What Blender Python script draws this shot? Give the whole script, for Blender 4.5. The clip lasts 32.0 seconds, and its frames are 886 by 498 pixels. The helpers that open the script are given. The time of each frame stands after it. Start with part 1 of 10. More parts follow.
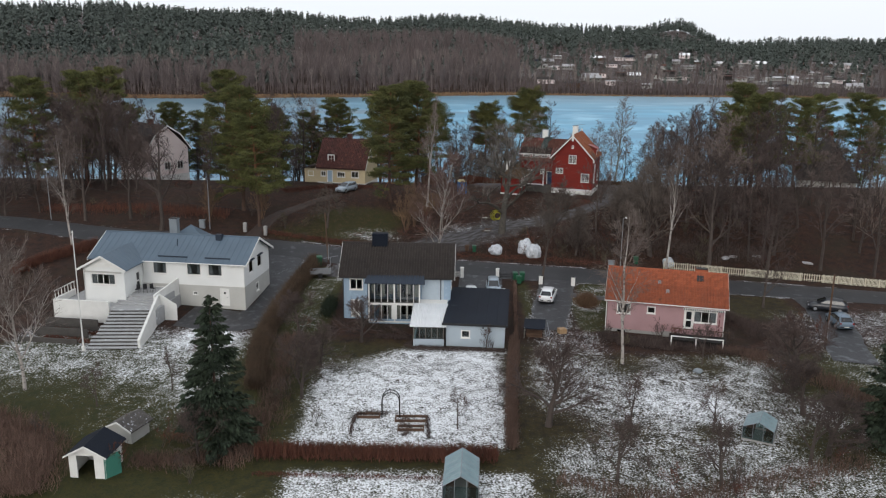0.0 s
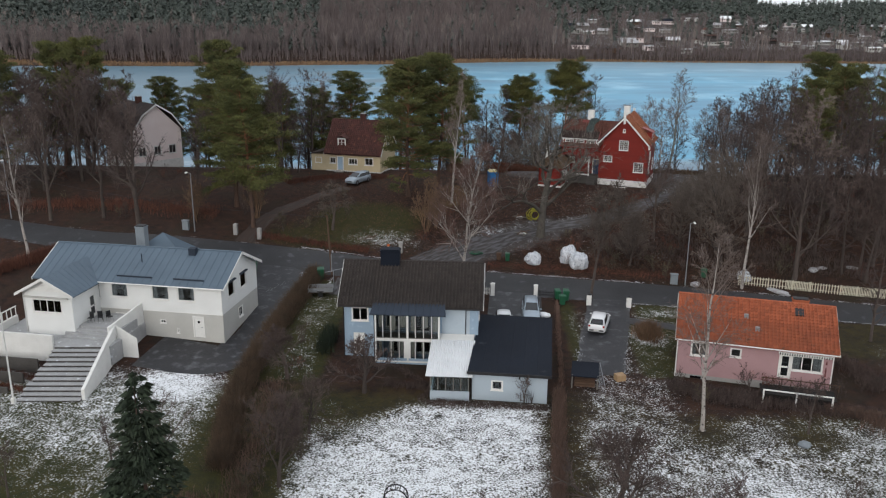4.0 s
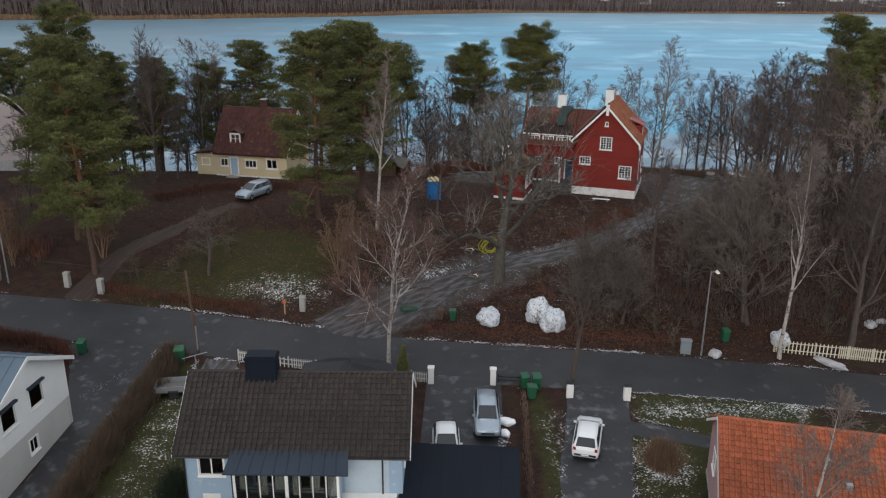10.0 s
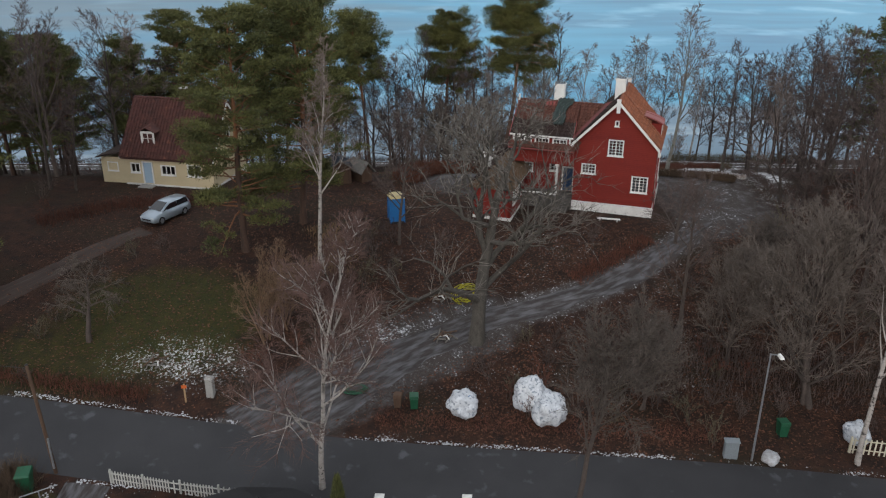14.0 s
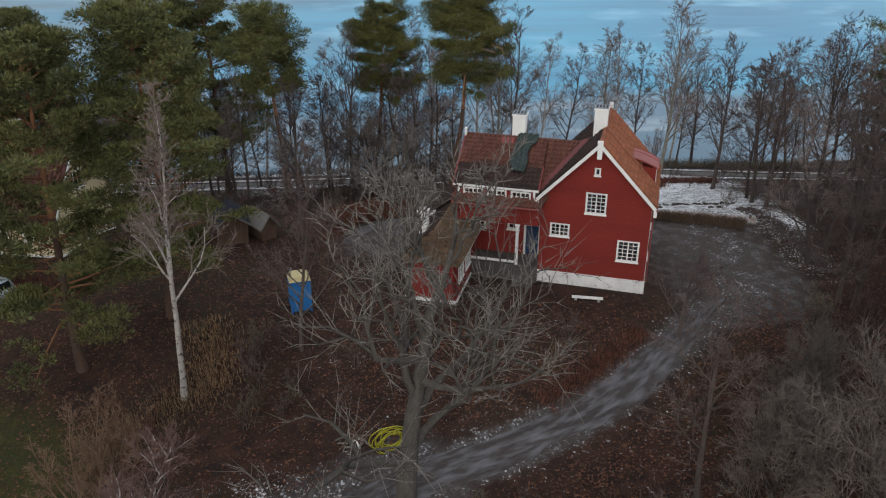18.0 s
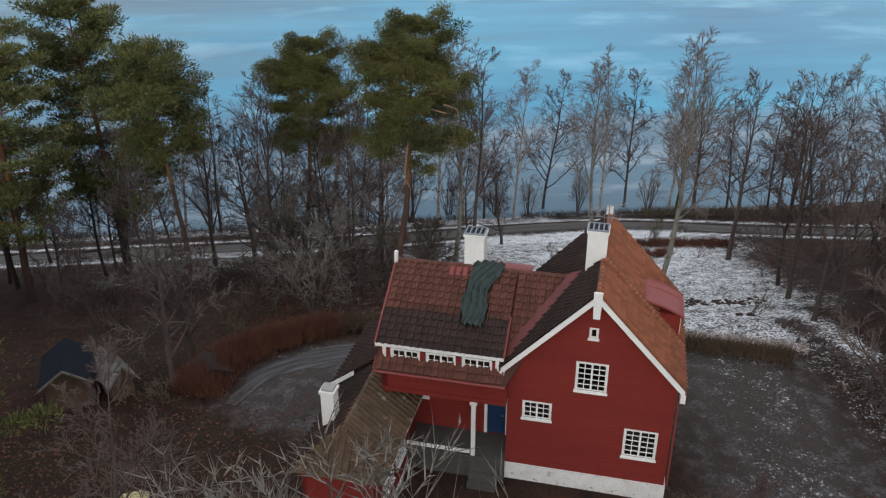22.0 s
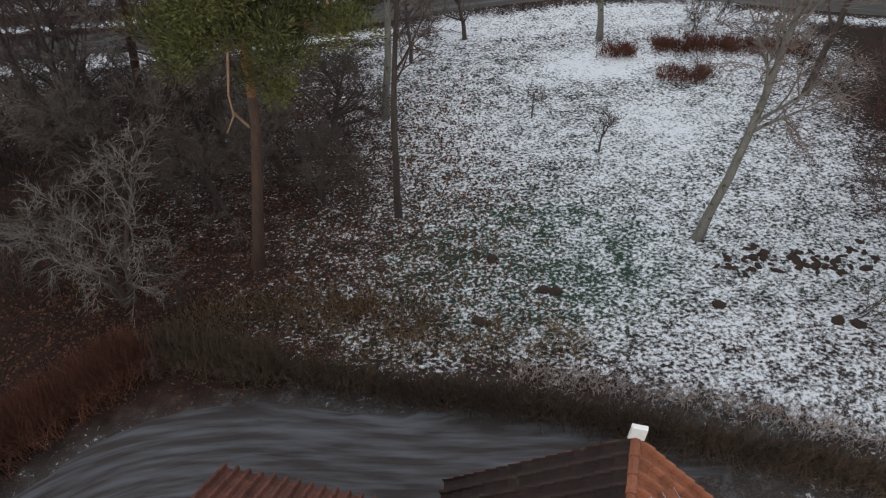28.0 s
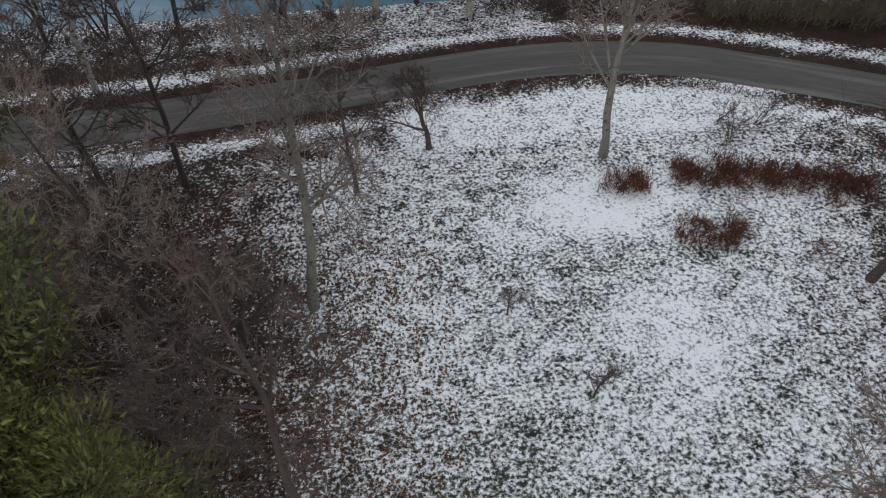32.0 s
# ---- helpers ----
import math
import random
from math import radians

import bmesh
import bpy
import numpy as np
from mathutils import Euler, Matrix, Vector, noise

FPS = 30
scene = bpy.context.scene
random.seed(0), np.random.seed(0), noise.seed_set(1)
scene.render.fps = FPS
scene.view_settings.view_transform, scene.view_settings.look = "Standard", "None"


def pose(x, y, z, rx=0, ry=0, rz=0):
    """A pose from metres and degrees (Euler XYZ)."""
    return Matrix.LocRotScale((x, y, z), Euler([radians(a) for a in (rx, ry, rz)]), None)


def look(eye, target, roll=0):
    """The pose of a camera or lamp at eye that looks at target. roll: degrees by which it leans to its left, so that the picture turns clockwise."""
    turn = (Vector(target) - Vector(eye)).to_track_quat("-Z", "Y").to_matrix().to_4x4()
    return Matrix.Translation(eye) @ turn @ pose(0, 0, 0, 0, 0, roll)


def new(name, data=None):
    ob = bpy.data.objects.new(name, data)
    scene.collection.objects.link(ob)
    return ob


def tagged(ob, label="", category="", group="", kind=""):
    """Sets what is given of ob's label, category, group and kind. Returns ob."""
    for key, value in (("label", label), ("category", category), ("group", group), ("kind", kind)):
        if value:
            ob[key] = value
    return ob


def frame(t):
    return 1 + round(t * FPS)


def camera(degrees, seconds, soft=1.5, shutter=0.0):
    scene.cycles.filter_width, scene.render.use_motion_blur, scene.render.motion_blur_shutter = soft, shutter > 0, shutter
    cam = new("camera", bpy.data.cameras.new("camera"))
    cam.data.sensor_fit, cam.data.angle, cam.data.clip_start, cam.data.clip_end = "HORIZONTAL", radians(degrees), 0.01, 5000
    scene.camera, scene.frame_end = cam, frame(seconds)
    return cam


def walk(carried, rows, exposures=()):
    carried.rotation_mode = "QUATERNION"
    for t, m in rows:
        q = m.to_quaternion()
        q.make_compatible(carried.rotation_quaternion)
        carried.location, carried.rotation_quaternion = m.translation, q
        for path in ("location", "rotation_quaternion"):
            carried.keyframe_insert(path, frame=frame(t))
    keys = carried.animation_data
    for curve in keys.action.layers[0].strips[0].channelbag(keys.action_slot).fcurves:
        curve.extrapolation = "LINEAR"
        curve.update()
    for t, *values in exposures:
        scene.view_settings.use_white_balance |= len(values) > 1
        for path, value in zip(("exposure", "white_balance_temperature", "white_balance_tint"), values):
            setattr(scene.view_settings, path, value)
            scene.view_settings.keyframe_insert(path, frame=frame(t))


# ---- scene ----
cam = camera(56.4, 32.0, 1.2)
METRES, EYE, TILT, LEAN, TURN = 156.0, 36.5, -2.6, 0.0, 0.0
ROWS = [
    (0.0, 0.0, 0.0, 0.0, 0.13, -11.23, -0.65),
    (0.5, 0.0004, 0.016, 0.0008, 0.64, -11.46, -0.65),
    (1.0, 0.0005, 0.0319, 0.0016, 1.11, -11.74, -0.64),
    (1.5, 0.0006, 0.0481, 0.0023, 1.43, -11.98, -0.59),
    (2.0, 0.001, 0.0641, 0.0033, 1.55, -12.18, -0.57),
    (2.5, 0.0012, 0.0803, 0.0041, 1.75, -12.17, -0.54),
    (3.0, 0.0012, 0.0963, 0.0049, 2.01, -12.43, -0.53),
    (3.5, 0.0012, 0.1122, 0.0058, 2.35, -13.03, -0.47),
    (5.5, 0.0038, 0.1747, 0.0099, 1.19, -14.4, -0.41),
    (6.0, 0.0046, 0.1909, 0.011, 1.44, -14.49, -0.37),
    (6.5, 0.0055, 0.207, 0.012, 1.12, -15.0, -0.38),
    (7.0, 0.0065, 0.2231, 0.013, 1.18, -15.25, -0.39),
    (7.5, 0.0079, 0.2392, 0.0138, 0.92, -15.54, -0.35),
    (8.0, 0.0091, 0.2551, 0.0147, 0.86, -15.87, -0.36),
    (8.5, 0.0104, 0.2707, 0.0154, 0.84, -16.24, -0.34),
    (9.0, 0.0116, 0.2866, 0.0163, 0.3, -16.22, -0.33),
    (9.5, 0.013, 0.3024, 0.0171, -0.68, -16.43, -0.31),
    (10.0, 0.0144, 0.3184, 0.0181, -1.07, -16.92, -0.31),
    (10.5, 0.016, 0.3344, 0.0189, -0.95, -16.98, -0.31),
    (11.0, 0.0177, 0.35, 0.0197, -0.78, -17.52, -0.3),
    (11.5, 0.0193, 0.366, 0.0208, -0.71, -17.57, -0.29),
    (12.0, 0.0213, 0.3822, 0.0216, -0.86, -17.57, -0.3),
    (12.5, 0.0234, 0.3984, 0.0224, -1.43, -17.84, -0.27),
    (13.0, 0.0256, 0.4141, 0.0234, -1.67, -18.54, -0.21),
    (13.5, 0.0277, 0.4299, 0.0242, -1.8, -19.4, -0.2),
    (15.5, 0.0357, 0.4917, 0.0285, -2.89, -21.71, -0.21),
    (16.0, 0.0382, 0.5075, 0.0294, -3.79, -21.69, -0.15),
    (16.5, 0.0409, 0.5232, 0.0302, -4.23, -22.59, -0.11),
    (17.0, 0.0435, 0.5392, 0.0309, -4.18, -22.69, -0.09),
    (17.5, 0.0468, 0.5547, 0.0319, -4.49, -22.67, -0.02),
    (18.0, 0.0503, 0.5702, 0.0325, -4.74, -22.65, 0.02),
    (18.5, 0.0538, 0.5856, 0.0334, -5.15, -22.67, 0.07),
    (19.0, 0.0574, 0.6013, 0.0341, -5.07, -22.66, 0.15),
    (19.5, 0.0605, 0.6169, 0.0348, -5.1, -22.65, 0.15),
    (20.0, 0.0634, 0.6313, 0.0353, -5.61, -22.63, 0.18),
    (20.5, 0.0669, 0.6464, 0.0363, -6.01, -22.65, 0.21),
    (21.0, 0.0706, 0.6616, 0.0366, -5.89, -22.65, 0.27),
    (21.5, 0.0745, 0.6766, 0.0375, -6.0, -22.7, 0.35),
    (22.0, 0.0783, 0.6917, 0.0381, -6.14, -23.15, 0.33),
    (22.5, 0.0822, 0.7063, 0.0385, -6.06, -24.1, 0.38),
    (23.0, 0.086, 0.7211, 0.0392, -5.96, -25.34, 0.39),
    (23.5, 0.0897, 0.7363, 0.0395, -5.9, -26.42, 0.43),
    (24.0, 0.0934, 0.7512, 0.0401, -5.82, -28.23, 0.51),
    (24.5, 0.0973, 0.7662, 0.0407, -6.07, -32.05, 0.6),
    (25.0, 0.1019, 0.781, 0.0412, -6.17, -32.29, 0.68),
    (25.5, 0.106, 0.7958, 0.0419, -6.26, -35.63, 0.75),
    (27.5, 0.1198, 0.8517, 0.0399, -6.66, -48.58, 0.65),
    (28.0, 0.1232, 0.866, 0.0402, -6.58, -48.64, 0.62),
    (28.5, 0.1266, 0.8797, 0.0411, -6.52, -48.7, 0.56),
    (29.0, 0.1296, 0.8933, 0.0417, -6.47, -53.55, 0.46),
    (29.5, 0.1327, 0.9075, 0.0423, -6.43, -55.84, 0.4),
    (30.0, 0.136, 0.9223, 0.0429, -6.35, -55.96, 0.38),
    (30.5, 0.1391, 0.9373, 0.0434, -6.27, -56.11, 0.29),
    (31.0, 0.1425, 0.9528, 0.0441, -6.14, -56.37, 0.2),
    (31.5, 0.1463, 0.9682, 0.0445, -6.02, -56.55, 0.14),
    (32.0, 0.15, 0.9836, 0.0446, -5.93, -56.79, -0.01),
]
walk(cam, [(t, pose(0, 0, EYE, TILT, LEAN, TURN) @ pose(METRES * x, METRES * y, METRES * z, 90 + pitch, roll, yaw)) for t, x, y, z, yaw, pitch, roll in ROWS])

# ---- light: a dull overcast winter day, low soft sun behind cloud ----
world = bpy.data.worlds.new("world")
scene.world = world
world.use_nodes = True
wn, wl = world.node_tree.nodes, world.node_tree.links
sky = wn.new("ShaderNodeTexSky")
sky.sky_type, sky.sun_disc = "NISHITA", False
sky.sun_elevation, sky.sun_rotation = radians(22), radians(197)
sky.air_density, sky.dust_density, sky.ozone_density = 1.0, 2.5, 2.0
wbg = wn["Background"]
wbg.inputs["Strength"].default_value = 0.10
overcast = wn.new("ShaderNodeMix")
overcast.data_type = "RGBA"
overcast.inputs["Factor"].default_value = 0.86
overcast.inputs["B"].default_value = (10.2, 10.7, 11.4, 1)
wl.new(sky.outputs["Color"], overcast.inputs["A"])
wl.new(overcast.outputs["Result"], wbg.inputs["Color"])
sun = new("sun", bpy.data.lights.new("sun", "SUN"))
sun.data.energy, sun.data.angle, sun.data.color = 1.0, radians(32), (1.0, 0.96, 0.91)
sun.matrix_world = look((-25, -80, 34), (0, 0, 0))
scene.view_settings.exposure = 0.0

# ---- materials ----


def mat(name, c1, c2=None, scale=1.5, rough=0.8, bump=0.2, metal=0.0, fine=14.0, streak=(1, 1, 1), vary=0.0, spec=0.4, wear=None, wear_at=0.62, wear_soft=0.05, coord="Object"):
    """Colour mixed at two scales, fine relief, optional third colour as wear, optional change from piece to piece."""
    m = bpy.data.materials.new(name)
    m.use_nodes = True
    n, l = m.node_tree.nodes, m.node_tree.links
    b = n["Principled BSDF"]
    b.inputs["Roughness"].default_value, b.inputs["Metallic"].default_value = rough, metal
    b.inputs["Specular IOR Level"].default_value = spec
    tc, mp = n.new("ShaderNodeTexCoord"), n.new("ShaderNodeMapping")
    mp.inputs["Scale"].default_value = streak
    l.new(tc.outputs[coord], mp.inputs["Vector"])
    big, small = n.new("ShaderNodeTexNoise"), n.new("ShaderNodeTexNoise")
    for t, s, d in ((big, scale, 4), (small, fine, 5)):
        t.inputs["Scale"].default_value, t.inputs["Detail"].default_value = s, d
        l.new(mp.outputs["Vector"], t.inputs["Vector"])
    add = n.new("ShaderNodeMath")
    add.operation = "MULTIPLY_ADD"
    add.inputs[1].default_value = 0.55
    l.new(small.outputs["Fac"], add.inputs[0])
    half = n.new("ShaderNodeMath")
    half.operation = "MULTIPLY"
    half.inputs[1].default_value = 0.5
    l.new(big.outputs["Fac"], half.inputs[0])
    l.new(half.outputs[0], add.inputs[2])
    ramp = n.new("ShaderNodeMapRange")
    ramp.inputs["From Min"].default_value, ramp.inputs["From Max"].default_value = 0.36, 0.68
    l.new(add.outputs[0], ramp.inputs["Value"])
    mix = n.new("ShaderNodeMix")
    mix.data_type = "RGBA"
    c2 = c2 or tuple(v * 0.72 for v in c1)
    mix.inputs["A"].default_value, mix.inputs["B"].default_value = (*c1, 1), (*c2, 1)
    l.new(ramp.outputs["Result"], mix.inputs["Factor"])
    out = mix.outputs["Result"]
    if wear:
        wt = n.new("ShaderNodeTexNoise")
        wt.inputs["Scale"].default_value, wt.inputs["Detail"].default_value = scale * 2.7, 6
        l.new(mp.outputs["Vector"] if coord == "UV" else tc.outputs["Object"], wt.inputs["Vector"])
        wr = n.new("ShaderNodeMapRange")
        wr.inputs["From Min"].default_value, wr.inputs["From Max"].default_value = wear_at - wear_soft, wear_at + wear_soft
        l.new(wt.outputs["Fac"], wr.inputs["Value"])
        wm = n.new("ShaderNodeMix")
        wm.data_type = "RGBA"
        wm.inputs["B"].default_value = (*wear, 1)
        l.new(wr.outputs["Result"], wm.inputs["Factor"])
        l.new(out, wm.inputs["A"])
        out = wm.outputs["Result"]
    if vary:
        info, hsv, vr = n.new("ShaderNodeObjectInfo"), n.new("ShaderNodeHueSaturation"), n.new("ShaderNodeMapRange")
        vr.inputs["To Min"].default_value, vr.inputs["To Max"].default_value = 1 - vary, 1 + vary
        l.new(info.outputs["Random"], vr.inputs["Value"])
        l.new(vr.outputs["Result"], hsv.inputs["Value"])
        l.new(out, hsv.inputs["Color"])
        out = hsv.outputs["Color"]
    l.new(out, b.inputs["Base Color"])
    if bump:
        bp = n.new("ShaderNodeBump")
        bp.inputs["Strength"].default_value, bp.inputs["Distance"].default_value = bump, 0.03
        l.new(small.outputs["Fac"], bp.inputs["Height"])
        l.new(bp.outputs["Normal"], b.inputs["Normal"])
    return m


def islands(m, amount):
    """Lets each separate piece of a joined mesh differ a little in brightness."""
    n, l = m.node_tree.nodes, m.node_tree.links
    b = n["Principled BSDF"]
    src = b.inputs["Base Color"].links[0].from_socket
    geo, hsv, vr = n.new("ShaderNodeNewGeometry"), n.new("ShaderNodeHueSaturation"), n.new("ShaderNodeMapRange")
    vr.inputs["To Min"].default_value, vr.inputs["To Max"].default_value = 1 - amount, 1 + amount
    l.new(geo.outputs["Random Per Island"], vr.inputs["Value"])
    l.new(vr.outputs["Result"], hsv.inputs["Value"])
    l.new(src, hsv.inputs["Color"])
    l.new(hsv.outputs["Color"], b.inputs["Base Color"])
    return m


def boards(m, pitch, axis, depth=0.012):
    """Board joints as relief: axis 2 for lying boards, 0 for upright ones."""
    n, l = m.node_tree.nodes, m.node_tree.links
    b = n["Principled BSDF"]
    tc, sep, mod = n.new("ShaderNodeTexCoord"), n.new("ShaderNodeSeparateXYZ"), n.new("ShaderNodeMath")
    l.new(tc.outputs["Object"], sep.inputs[0])
    src = sep.outputs[axis]
    if axis == 0:
        both = n.new("ShaderNodeMath")
        l.new(sep.outputs[0], both.inputs[0])
        l.new(sep.outputs[1], both.inputs[1])
        src = both.outputs[0]
    mod.operation, mod.inputs[1].default_value = "PINGPONG", pitch / 2
    l.new(src, mod.inputs[0])
    sharp = n.new("ShaderNodeMapRange")
    sharp.inputs["From Max"].default_value = pitch * 0.12
    l.new(mod.outputs[0], sharp.inputs["Value"])
    bp = n.new("ShaderNodeBump")
    bp.inputs["Strength"].default_value, bp.inputs["Distance"].default_value = 0.9, depth
    l.new(sharp.outputs["Result"], bp.inputs["Height"])
    old = b.inputs["Normal"].links
    if old:
        l.new(old[0].from_socket, bp.inputs["Normal"])
    l.new(bp.outputs["Normal"], b.inputs["Normal"])
    return m


def glass_mat(name, tint):
    m = bpy.data.materials.new(name)
    m.use_nodes = True
    n, l = m.node_tree.nodes, m.node_tree.links
    n.remove(n["Principled BSDF"])
    tr, gl, fr, mx = n.new("ShaderNodeBsdfTransparent"), n.new("ShaderNodeBsdfGlossy"), n.new("ShaderNodeFresnel"), n.new("ShaderNodeMixShader")
    tr.inputs["Color"].default_value = (*tint, 1)
    gl.inputs["Roughness"].default_value = 0.03
    fr.inputs["IOR"].default_value = 1.6
    l.new(fr.outputs[0], mx.inputs[0])
    l.new(tr.outputs[0], mx.inputs[1])
    l.new(gl.outputs[0], mx.inputs[2])
    l.new(mx.outputs[0], n["Material Output"].inputs["Surface"])
    return m


